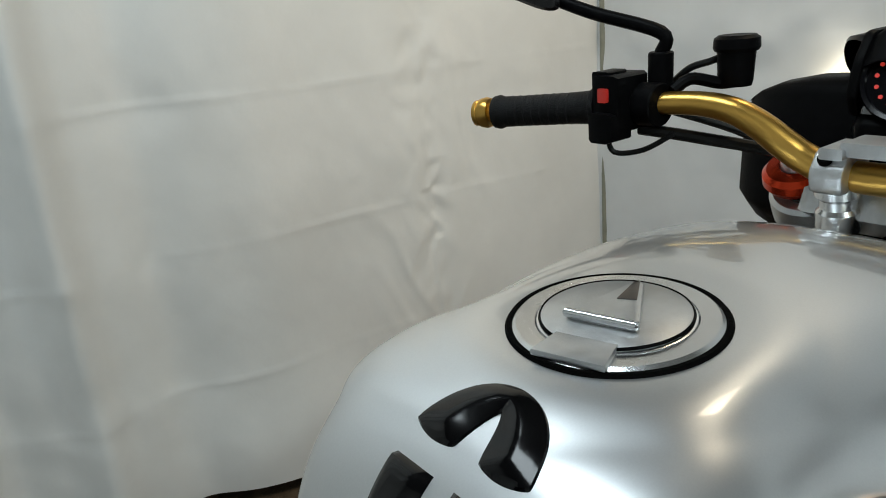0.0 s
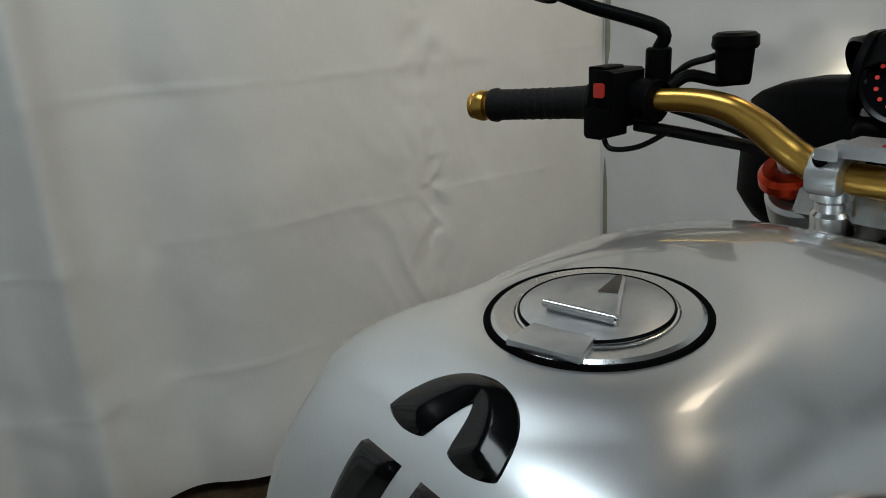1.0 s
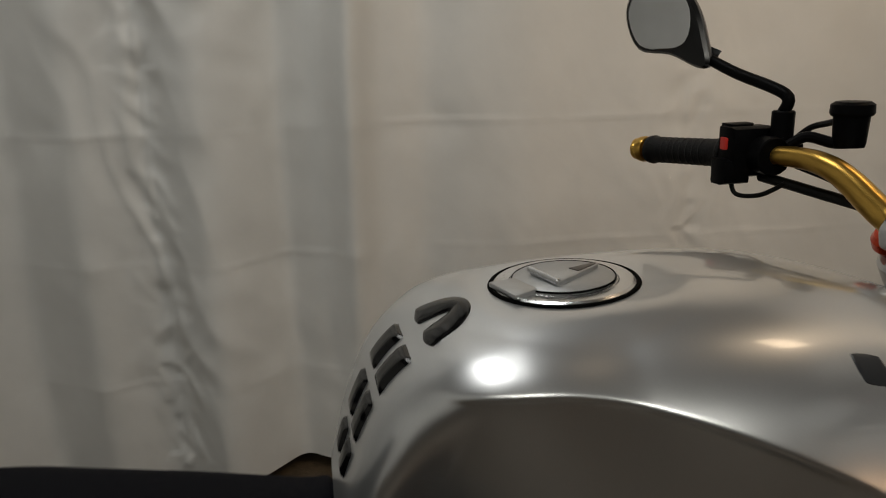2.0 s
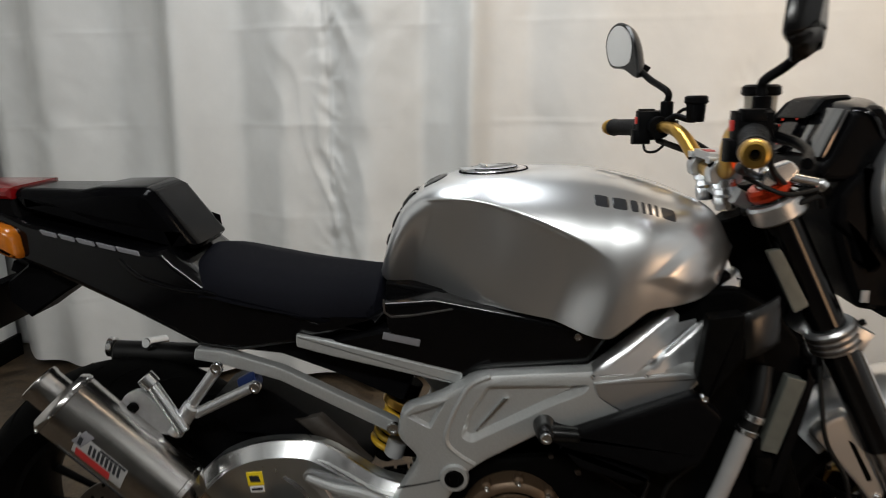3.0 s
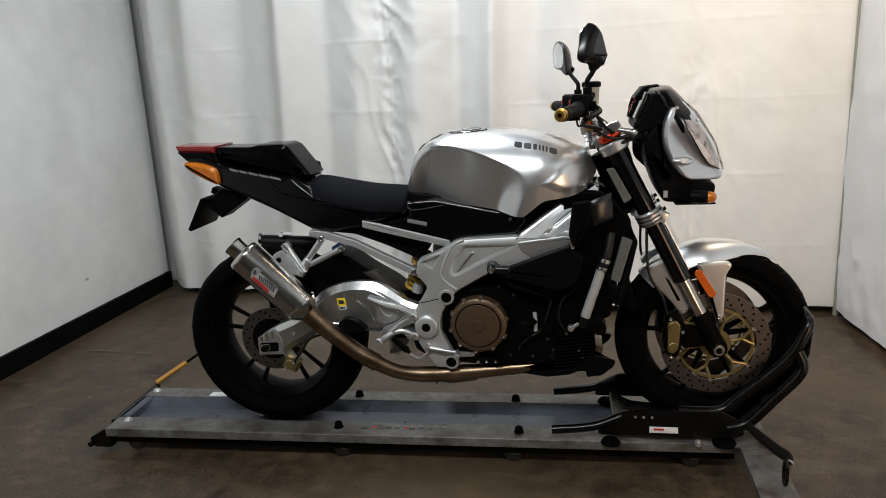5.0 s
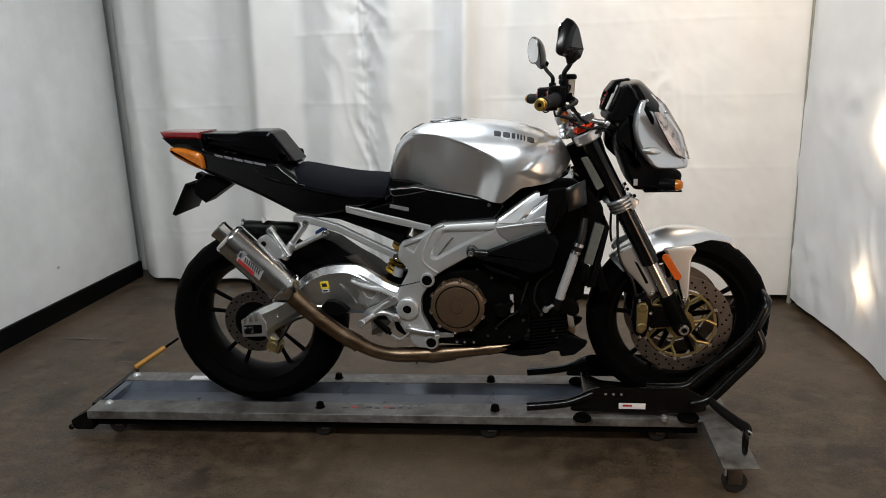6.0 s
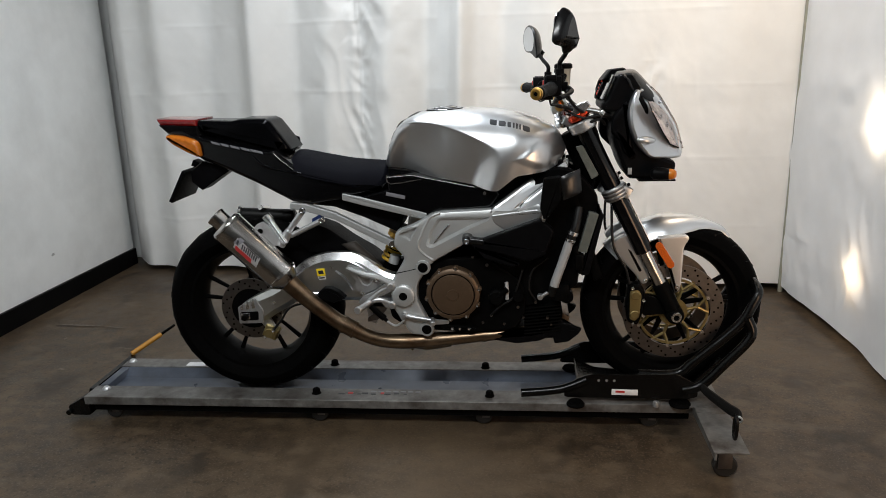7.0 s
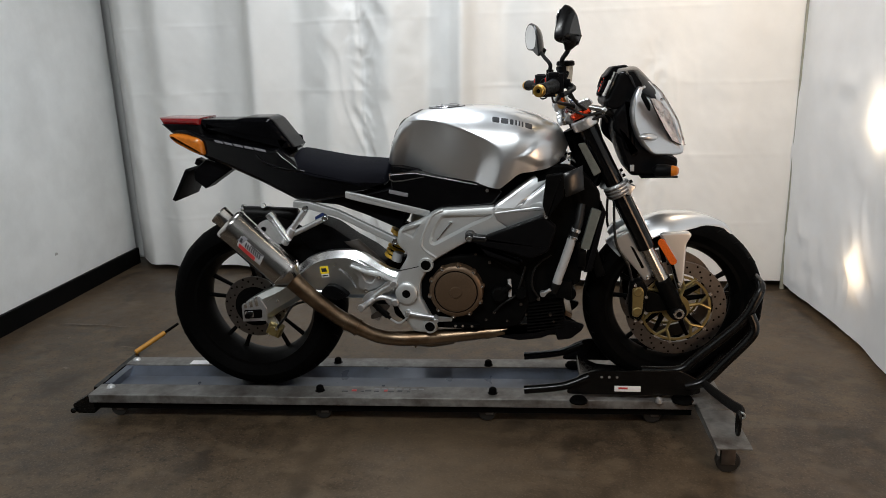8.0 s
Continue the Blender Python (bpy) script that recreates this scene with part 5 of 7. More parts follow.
part("footpeg", mirrored(joined(rod((-0.278, -0.150, 0.452), (-0.300, -0.245, 0.452), 0.010))), ALLOY, bike, "bare alloy footpeg")
for x, z in ((-0.206, 0.508), (-0.206, 0.444)):
    part("footrest_bolt", joined(lathe([(0, 0.010), (0.009, 0.010), (0.013, 0.006), (0.013, -0.01), (0, -0.01)], (x, -0.166, z), (0, -1, 0), 20)), ALLOY, bike)
part("brake_lever_bracket", plate(rolled([(-0.298, 0.432), (-0.235, 0.438), (-0.265, 0.370), (-0.290, 0.380)], 0.008), -0.150, -0.142, 0.002), ALLOY, bike)
part("bracket_hole", plate(rolled([(-0.280, 0.420), (-0.255, 0.422), (-0.268, 0.395)], 0.006), -0.1515, -0.146, 0.001), DARK, bike)
part("brake_pedal", joined(tube([(-0.165, -0.168, 0.407), (-0.120, -0.172, 0.400), (-0.073, -0.178, 0.396)], [0.009, 0.007, 0.007], 12, 4), rod((-0.073, -0.17, 0.396), (-0.066, -0.215, 0.396), 0.008)), ALLOY, bike, "bare alloy brake pedal")
part("pedal_pivot", lathe([(0, 0.014), (0.006, 0.014), (0.009, 0.010), (0.012, -0.01), (0, -0.01)], (-0.165, -0.166, 0.407), (0, -1, 0), 20), ALLOY, bike)
part("pedal_plate", plate(rolled([(-0.085, 0.392), (-0.02, 0.388), (-0.02, 0.375), (-0.075, 0.372)], 0.005), -0.158, -0.150, 0.002), ALLOY, bike)

# fork, clamps, front brake
F0, F1 = Vector((0.392, -0.105, 1.030)), Vector((0.712, -0.105, 0.395))
fd = (F1 - F0).normalized()


def on_fork(s):
    return F0 + fd * s


FL = (F1 - F0).length
pair("fork_tube", rod(on_fork(0), on_fork(FL * 0.66), 0.0275, 28, 0.003), GLOSS, bike, "black upper fork tube")
pair("fork_slider", rod(on_fork(FL * 0.655), on_fork(FL * 0.86), 0.0215, 28, 0.002), STEEL, bike, "bright steel fork slider")
pair("fork_foot", joined(rod(on_fork(FL * 0.82), on_fork(FL * 0.97), 0.026, 24, 0.006), lathe([(0, 0.022), (0.024, 0.022), (0.028, 0.016), (0.030, -0.022), (0, -0.022)], (FW.x, -0.105, FW.z), (0, -1, 0), 32)), DARK, bike, "black axle foot")
pair("front_axle_nut", lathe([(0.009, 0.036), (0.015, 0.036), (0.017, 0.032), (0.017, 0.01), (0.009, 0.01)], (FW.x, -0.105, FW.z), (0, -1, 0), 28, True), POLISH, bike)
# thin polished rod stands in for the highlight along the black tube
pair("fork_stripe", rod(on_fork(FL * 0.40) + Vector((0.025, -0.006, 0.012)), on_fork(FL * 0.63) + Vector((0.025, -0.006, 0.012)), 0.0035, 8), POLISH, bike)
c0 = on_fork(0.022)
tcl = part("top_clamp", joined(lathe([(0, 0.016), (0.038, 0.016), (0.042, 0.012), (0.042, -0.012), (0.038, -0.016), (0, -0.016)], c0, -fd, 32), lathe([(0, 0.016), (0.038, 0.016), (0.042, 0.012), (0.042, -0.012), (0.038, -0.016), (0, -0.016)], Vector((c0.x, -c0.y, c0.z)), -fd, 32), box((c0.x - 0.022, 0, c0.z - 0.002), (0.080, 0.19, 0.026), 0.008, Matrix.Rotation(radians(27), 4, "Y"))), ALLOY, bike, "cast alloy top fork clamp")
for s in (-1, 1):
    p = Vector((F0.x, -0.105 if s < 0 else 0.118, F0.z)) - fd * 0.006
    part("fork_cap", lathe([(0, 0.030), (0.010, 0.030), (0.013, 0.026), (0.0145, 0.010), (0.017, 0.008), (0.017, -0.004), (0, -0.004)], p, -fd, 24), ALLOY, tcl, "alloy fork cap with a blue screw")
    part("preload_ring", lathe([(0.016, 0.014), (0.028, 0.013), (0.033, 0.008), (0.034, 0.000), (0.030, -0.007), (0.016, -0.008)], p, -fd, 36, True), RED, tcl, "red anodised preload ring")
    part("fork_screw", rod(p - fd * 0.029, p - fd * 0.034, 0.008, 12), BLUEPART, tcl)
part("stem_nut", lathe([(0, 0.022), (0.012, 0.022), (0.018, 0.018), (0.020, 0.0), (0, 0.0)], (0.358, 0, 1.018), -fd, 6), POLISH, tcl)
c1 = on_fork(0.255)
lower = part("lower_clamp", joined(lathe([(0, 0.020), (0.036, 0.020), (0.039, 0.016), (0.039, -0.016), (0.036, -0.020), (0, -0.020)], c1, -fd, 32), lathe([(0, 0.020), (0.036, 0.020), (0.039, 0.016), (0.039, -0.016), (0.036, -0.020), (0, -0.020)], Vector((c1.x, -c1.y, c1.z)), -fd, 32), box((c1.x - 0.012, 0, c1.z), (0.07, 0.18, 0.036), 0.008, Matrix.Rotation(radians(27), 4, "Y")), box((c1.x + 0.030, -0.118, c1.z + 0.004), (0.030, 0.034, 0.034), 0.005, Matrix.Rotation(radians(27), 4, "Y"))), ALLOY, bike, "silver lower fork clamp")
for s in (-1, 1):
    cc = Vector((c1.x, s * 0.105, c1.z))
    for h in (-0.011, 0.0, 0.011):
        part("clamp_rib", lathe([(0.037, -0.0035), (0.0405, -0.0030), (0.0415, 0.0), (0.0405, 0.0030), (0.037, 0.0035)], cc - fd * h, -fd, 32, True), DISC, lower)
    for h in (-0.010, 0.010):
        part("pinch_bolt", bolt(cc - fd * h + Vector((0.042, s * 0.010, 0.016)), (0.86, s * 0.1, 0.5), 0.0055, 0.005), DARK, lower)
for s in (-1, 1):
    fc = part("front_caliper", plate(rolled([(0.556, 0.500), (0.592, 0.508), (0.612, 0.480), (0.606, 0.400), (0.592, 0.362), (0.560, 0.372), (0.552, 0.430)], 0.012), min(s * 0.070, s * 0.120), max(s * 0.070, s * 0.120), 0.012), DARK, bike, "black and gold four-piston front brake caliper")
    for z in (0.468, 0.402):
        part("piston_cap", lathe([(0, 0.004), (0.012, 0.004), (0.015, 0.001), (0.015, -0.01), (0, -0.01)], (0.580, s * 0.121, z), (0, s, 0), 20), CALIPER, fc)
    part("caliper_face", plate(rolled([(0.562, 0.482), (0.588, 0.488), (0.600, 0.470), (0.596, 0.402), (0.584, 0.380), (0.564, 0.386)], 0.008), min(s * 0.110, s * 0.1215), max(s * 0.110, s * 0.1215), 0.003), CALIPER, fc)
    for x, z in ((0.570, 0.492), (0.574, 0.372), (0.606, 0.452)):
        part("caliper_bolt", bolt((x, s * 0.122, z), (0, s, 0), 0.0055), POLISH, fc)
    part("caliper_mount", plate(rolled([(0.600, 0.470), (0.680, 0.440), (0.690, 0.400), (0.610, 0.390)], 0.01), min(s * 0.085, s * 0.100), max(s * 0.085, s * 0.100), 0.003), DARK, fc)
    part("front_brake_hose", tube([(0.560, s * 0.115, 0.505), (0.545, s * 0.118, 0.560), (0.510, s * 0.120, 0.620), (0.500, s * 0.110, 0.680), (0.500, s * 0.07, 0.80)], 0.0042, 8), HOSE, bike)

# front mudguard
bm = bmesh.new()
rows = []
for i in range(41):
    a = radians(137 - 84 * i / 40)
    f = i / 40
    hw = 0.082 * (1 - 0.80 * soft((f - 0.45) / 0.55) - 0.25 * soft((0.25 - f) / 0.25))
    row = []
    for layer, rr in ((0, 0.306), (1, 0.301)):
        line = []
        for j in range(17):
            t = -1 + 2 * j / 16
            drop = 0.052 * abs(t) ** 2.6 * (1 - 0.85 * soft((f - 0.50) / 0.50))
            r = rr + 0.005 * soft((f - 0.2) / 0.3) - drop - (0.010 * soft((f - 0.92) / 0.08))
            line.append(bm.verts.new(FW + Vector((math.cos(a) * r, hw * t, math.sin(a) * r))))
        row.append(line)
    rows.append(row[0] + row[1][::-1])
for a, b in zip(rows, rows[1:]):
    n = len(a)
    for k in range(n):
        bm.faces.new((a[k], a[(k + 1) % n], b[(k + 1) % n], b[k]))
bm.faces.new(rows[0])
bm.faces.new(rows[-1][::-1])
guard = part("front_mudguard", bm, SILVER, bike, "silver painted front mudguard", angle=60)
for s in (-1, 1):
    lo, hi = min(s * 0.070, s * 0.100), max(s * 0.070, s * 0.100)
    part("mudguard_leg", plate(rolled([(0.640, 0.655), (0.735, 0.662), (0.745, 0.650), (0.728, 0.622), (0.726, 0.492), (0.710, 0.463), (0.697, 0.500), (0.670, 0.604)], 0.012), lo, hi, 0.008), SILVER, guard)
    part("mudguard_leg", plate(rolled([(0.496, 0.622), (0.515, 0.650), (0.552, 0.668), (0.566, 0.640), (0.626, 0.522), (0.620, 0.502), (0.602, 0.497), (0.580, 0.530)], 0.010), lo, hi, 0.007), SILVER, guard)
    part("leg_slot", plate(rolled([(0.552, 0.618), (0.564, 0.610), (0.600, 0.545), (0.592, 0.540)], 0.005), min(s * 0.0985, s * 0.101), max(s * 0.0985, s * 0.101), 0.0008), DARK, guard)
    part("leg_bolt", bolt((0.711, s * 0.100, 0.492), (0, s, 0), 0.006), POLISH, guard)
    part("leg_bolt", bolt((0.612, s * 0.100, 0.512), (0, s, 0), 0.006), POLISH, guard)
    u, w = Vector((0.049, -0.079)).normalized(), Vector((0.079, 0.049)).normalized()
    c = Vector((0.668, 0.598))
    o = [tuple(c + u * (0.043 * math.copysign(1, math.cos(a)) * (1 if False else 1) - 0 + 0) * 0 + u * (0.036 * (1 if math.cos(a) > 0 else -1) + 0.012 * math.cos(a)) + w * 0.012 * math.sin(a)) for a in (2 * math.pi * (k + 0.5) / 24 for k in range(24))]
    part("side_reflector", plate(o, min(s * 0.099, s * 0.108), max(s * 0.099, s * 0.108), 0.002), REFLECTOR, guard, "amber side reflector")

# headlight fairing, screen, dash
NOSE = [(0.556, 1.120), (0.536, 1.078), (0.531, 1.041), (0.537, 1.004), (0.556, 0.959), (0.579, 0.929), (0.604, 0.908), (0.668, 0.899), (0.712, 0.900), (0.716, 0.920), (0.690, 1.005), (0.636, 1.092), (0.590, 1.135)]
def nose_width(x, z):
    above = z - 1.124 + 0.80 * (x - 0.545)
    return (1.0 - 0.55 * soft((x - 0.58) / 0.15)) * (1.0 - 0.58 * soft((above + 0.022) / 0.060))


def widen(bm, k=1.12):
    """The front is turned a little to the far side, which shows more of that cheek."""
    for v in bm.verts:
        if v.co.y > 0:
            v.co.y *= k
    return bm


bm = slab(rolled(NOSE, 0.012), [(-0.153, 0.012), (-0.150, 0.006), (-0.142, 0.002), (-0.126, 0), (-0.08, 0), (0, 0), (0.08, 0), (0.126, 0), (0.142, 0.002), (0.150, 0.006), (0.153, 0.012)])
nose = part("headlight_fairing", widen(squeeze(bm, nose_width)), SILVER, bike, "silver headlight fairing", angle=50)
FRONT = [(0.612, 1.118), (0.640, 1.094), (0.694, 1.006), (0.7195, 0.926), (0.704, 0.930), (0.680, 1.000), (0.630, 1.080), (0.602, 1.104)]
part("reflector", squeeze(slab([(x - 0.0015, z - 0.001) for x, z in FRONT], [(-0.118, 0.002), (-0.112, 0), (0.112, 0), (0.118, 0.002)]), nose_width), LENSBACK, nose, "bright reflector behind the headlight glass")
lens = part("headlight_lens", squeeze(slab([(x + 0.002, z + 0.001) for x, z in FRONT], [(-0.124, 0.002), (-0.118, 0), (0.118, 0), (0.124, 0.002)]), nose_width), LENS, nose, "clear headlight lens")
LN = [(0.588, 1.080), (0.601, 1.052), (0.614, 1.029), (0.641, 0.985), (0.669, 0.947), (0.702, 0.931), (0.700, 0.956), (0.680, 1.003), (0.655, 1.040), (0.633, 1.064), (0.608, 1.078)]
for s in (-1, 1):
    part("lens_side", widen(squeeze(plate(rolled(LN, 0.003), min(s * 0.150, s * 0.1575), max(s * 0.150, s * 0.1575), 0.0015), nose_width)), LENS, lens, "clear side of the lens")
    part("lens_backing", widen(squeeze(plate(rolled(LN, 0.003), min(s * 0.1495, s * 0.1540), max(s * 0.1495, s * 0.1540), 0.0005), nose_width)), LENSBACK, lens)
    part("lens_seal", widen(squeeze(tube([(x, s * 0.1555, z) for x, z in LN[:6]], 0.0014, 6, 1), nose_width)), RUBBER, nose)
for s in (-1, 1):
    bm = lathe([(0, 1.0), (0.30, 0.95), (0.62, 0.78), (0.86, 0.48), (1.0, 0.0), (1.0, -0.5), (0, -0.5)], (0, 0, 0), (0, s, 0), 32)
    bmesh.ops.transform(bm, matrix=Matrix.Translation((0.588, s * 0.1525, 0.966)) @ Matrix.Rotation(radians(6), 4, "Y") @ Matrix.Diagonal((0.030, 0.012, 0.0115, 1)), verts=bm.verts)
    part("nose_duct", widen(squeeze(bm, nose_width)), SILVER, nose)
# flyscreen: a bent sheet over the top of the nose
mid_line = smoothed([(0.494, 1.160, 0), (0.505, 1.169, 0), (0.530, 1.172, 0), (0.558, 1.172, 0), (0.576, 1.162, 0), (0.606, 1.131, 0), (0.645, 1.089, 0), (0.672, 1.050, 0), (0.697, 1.006, 0)], 4)
edge_line = smoothed([(0.496, 1.150, 0), (0.505, 1.158, 0), (0.520, 1.156, 0), (0.534, 1.140, 0), (0.548, 1.118, 0), (0.582, 1.094, 0), (0.612, 1.076, 0), (0.636, 1.056, 0), (0.664, 1.014, 0)], 4)
bm = bmesh.new()
rows = []
for i, (c, e) in enumerate(zip(mid_line, edge_line)):
    u = i / (len(mid_line) - 1)
    wy = 0.082 + 0.044 * math.sin(math.pi * min(1, u * 1.25)) - 0.012 * u
    ring = []
    for lift in (0, -0.004):
        line = []
        for k in range(17):
            v = -1 + k / 8
            f = abs(v) ** 2.4
            line.append(bm.verts.new((c.x + (e.x - c.x) * f + lift * 0.6, wy * v * (1.2 if v > 0 else 1), c.y + (e.y - c.y) * f + lift)))
        ring += line if lift == 0 else line[::-1]
    rows.append(ring)
for a, b in zip(rows, rows[1:]):
    for k in range(len(a)):
        bm.faces.new((a[k], a[(k + 1) % len(a)], b[(k + 1) % len(a)], b[k]))
bm.faces.new(rows[0])
bm.faces.new(rows[-1][::-1])
screen = part("windscreen", bm, SMOKE, bike, "short smoked black flyscreen", angle=60)
for s in (-1, 1):
    part("screen_bolt", bolt((0.574, s * 0.108, 1.110), (0.4, s * 0.8, 0.5), 0.0042), POLISH, screen)
    part("screen_bolt", bolt((0.632, s * 0.100, 1.074), (0.5, s * 0.8, 0.3), 0.0042), POLISH, screen)
POD = rolled([(0.458, 1.054), (0.456, 1.076), (0.470, 1.086), (0.500, 1.158), (0.545, 1.164), (0.575, 1.120), (0.545, 1.052), (0.480, 1.048)], 0.010)
bm = slab(POD, [(-0.110, 0.014), (-0.106, 0.005), (-0.096, 0), (0.092, 0), (0.102, 0.006), (0.108, 0.016)])
dash = part("instrument_pod", bm, PLASTIC, bike, "black instrument pod with red-lit dial")
face = Vector((-0.923, 0, 0.385))
dc = Vector((0.4750, 0.056, 1.121))
part("dial_face", lathe([(0, 0.006), (0.040, 0.006), (0.041, 0.009), (0.045, 0.010), (0.047, 0.006), (0.047, -0.004), (0, -0.004)], dc, face, 48), SMOKE, dash, "round dark tachometer dial")
part("instrument_glass", box((0.4785, -0.002, 1.121), (0.008, 0.196, 0.078), 0.002, Matrix.Rotation(radians(22.6), 4, "Y")), DIALGLASS, dash, "dark glossy instrument glass")
GLOW = bpy.data.materials.new("red_dial_light")
GLOW.use_nodes = True
GLOW.node_tree.nodes["Principled BSDF"].inputs["Base Color"].default_value = (0.4, 0.02, 0.02, 1)
GLOW.node_tree.nodes["Principled BSDF"].inputs["Emission Color"].default_value = (1.0, 0.08, 0.05, 1)
GLOW.node_tree.nodes["Principled BSDF"].inputs["Emission Strength"].default_value = 0.5
GREENLED = GLOW.copy()
GREENLED.name = "green_pilot_light"
GREENLED.node_tree.nodes["Principled BSDF"].inputs["Emission Color"].default_value = (0.05, 1.0, 0.35, 1)
q = Vector((0, 0, 1)).rotation_difference(face)
for k in range(15):
    a = radians(-60 + 300 * k / 14)
    p = dc + face * 0.0065 + q @ Vector((0.031 * math.cos(a), 0.031 * math.sin(a), 0))
    part("dial_mark", lathe([(0, 0.0008), (0.0022, 0.0008), (0.0022, -0.001), (0, -0.001)], p, face, 8), GLOW, dash)
part("pilot_lamp", lathe([(0, 0.002), (0.003, 0.002), (0.003, -0.002), (0, -0.002)], Vector((0.473, -0.078, 1.100)), face, 10), GREENLED, dash)
bm = slab(rolled([(0.462, 1.140), (0.488, 1.174), (0.530, 1.178), (0.548, 1.162), (0.505, 1.154), (0.484, 1.146)], 0.006), [(-0.030, 0.004), (-0.022, 0), (0.086, 0), (0.102, 0.002), (0.110, 0.005)])
for v in bm.verts:
    v.co.z -= 9.0 * max(0, v.co.y - 0.066) ** 2
part("dash_hood", bm, PLASTIC, dash, "curved black visor over the dials")
part("hood_side", plate(rolled([(0.455, 1.105), (0.466, 1.140), (0.488, 1.166), (0.540, 1.166), (0.540, 1.090), (0.470, 1.080)], 0.008), 0.100, 0.111, 0.004), PLASTIC, dash)
# the front end is steered slightly to the far side
for ob in [nose, screen] + list(nose.children) + list(screen.children) + [c for p in nose.children for c in p.children]:
    for v in ob.data.vertices:
        v.co.y += 0.10 * max(0, v.co.x - 0.50)
bm = slab(rolled([(0.492, 0.968), (0.505, 1.060), (0.560, 1.120), (0.600, 1.060), (0.600, 0.930), (0.690, 0.893), (0.684, 0.850), (0.640, 0.838), (0.545, 0.842), (0.525, 0.880)], 0.014), [(-0.105, 0.012), (-0.098, 0.003), (-0.085, 0), (0.085, 0), (0.098, 0.003), (0.105, 0.012)])
under = part("headlight_housing", bm, PLASTIC, bike, "matt black headlight housing")
CHEEK = rolled([(0.488, 0.985), (0.486, 1.030), (0.500, 1.050), (0.530, 1.085), (0.545, 1.050), (0.552, 0.960), (0.560, 0.905), (0.525, 0.925), (0.515, 0.960)], 0.006)
part("housing_cheek", slab(CHEEK, [(-0.118, 0.016), (-0.114, 0.005), (-0.106, 0), (-0.09, 0)]), PLASTIC, bike, "black fairing cheek")
FARCHEEK = rolled([(0.470, 0.960), (0.474, 1.050), (0.500, 1.118), (0.560, 1.120), (0.590, 1.050), (0.590, 0.920), (0.520, 0.912)], 0.02)
part("housing_cheek", slab(FARCHEEK, [(0.09, 0), (0.170, 0.004), (0.210, 0.012), (0.234, 0.022), (0.250, 0.036)]), PLASTIC, bike, "black fairing cheek")
part("housing_clip", box((0.548, -0.107, 0.868), (0.012, 0.004, 0.020), 0.001), HOSEGREY, under)
for s in (-1, 1):
    sg = part("front_signal", lathe([(0, 0.038), (0.010, 0.038), (0.016, 0.030), (0.020, 0.010), (0.018, -0.015), (0.008, -0.025), (0, -0.025)], (0.628, s * 0.150, 0.866), (0.9, s * 0.25, 0), 28), PLASTIC, bike, "black stalked front turn signal")
    part("signal_lens", lathe([(0, 0.052), (0.008, 0.051), (0.014, 0.046), (0.0165, 0.036), (0.0165, 0.030), (0, 0.030)], (0.628, s * 0.150, 0.866), (0.9, s * 0.25, 0), 28), AMBER, sg, "amber lens")
    part("signal_stalk", rod((0.620, s * 0.08, 0.864), (0.622, s * 0.14, 0.866), 0.010), PLASTIC, sg)
part("splash_lip", box((0.630, 0, 0.840), (0.11, 0.24, 0.005), 0.002), PLASTIC, under)

# handlebar and controls
HB = [(0.333, 0.0, 1.056), (0.333, 0.055, 1.057), (0.331, 0.083, 1.067), (0.325, 0.101, 1.080), (0.318, 0.124, 1.098), (0.310, 0.148, 1.111), (0.303, 0.185, 1.116), (0.285, 0.240, 1.114), (0.256, 0.320, 1.109), (0.225, 0.405, 1.105)]
HBR = [(x + 0.030 * soft((y - 0.10) / 0.2), y, z + 0.018 * soft(y / 0.2)) for x, y, z in HB]
pts = [(x, -y, z) for x, y, z in HBR[:0:-1]] + HB
bar = part("handlebar", tube(pts, [0.011, 0.011, 0.011, 0.0120, 0.0130, 0.0140, 0.0142, 0.0142, 0.0142, 0.0142, 0.0142, 0.0140, 0.0130, 0.0120, 0.011, 0.011, 0.011], 20, 8), GOLD, bike, "gold anodised tapered handlebar")


def on_bar(y):
    line = HB if y > 0 else HBR
    for a, b in zip(line, line[1:]):
        if a[1] <= abs(y) <= b[1]:
            f = (abs(y) - a[1]) / (b[1] - a[1])
            p = Vector(a).lerp(Vector(b), f)
            return Vector((p.x, math.copysign(p.y, y), p.z))


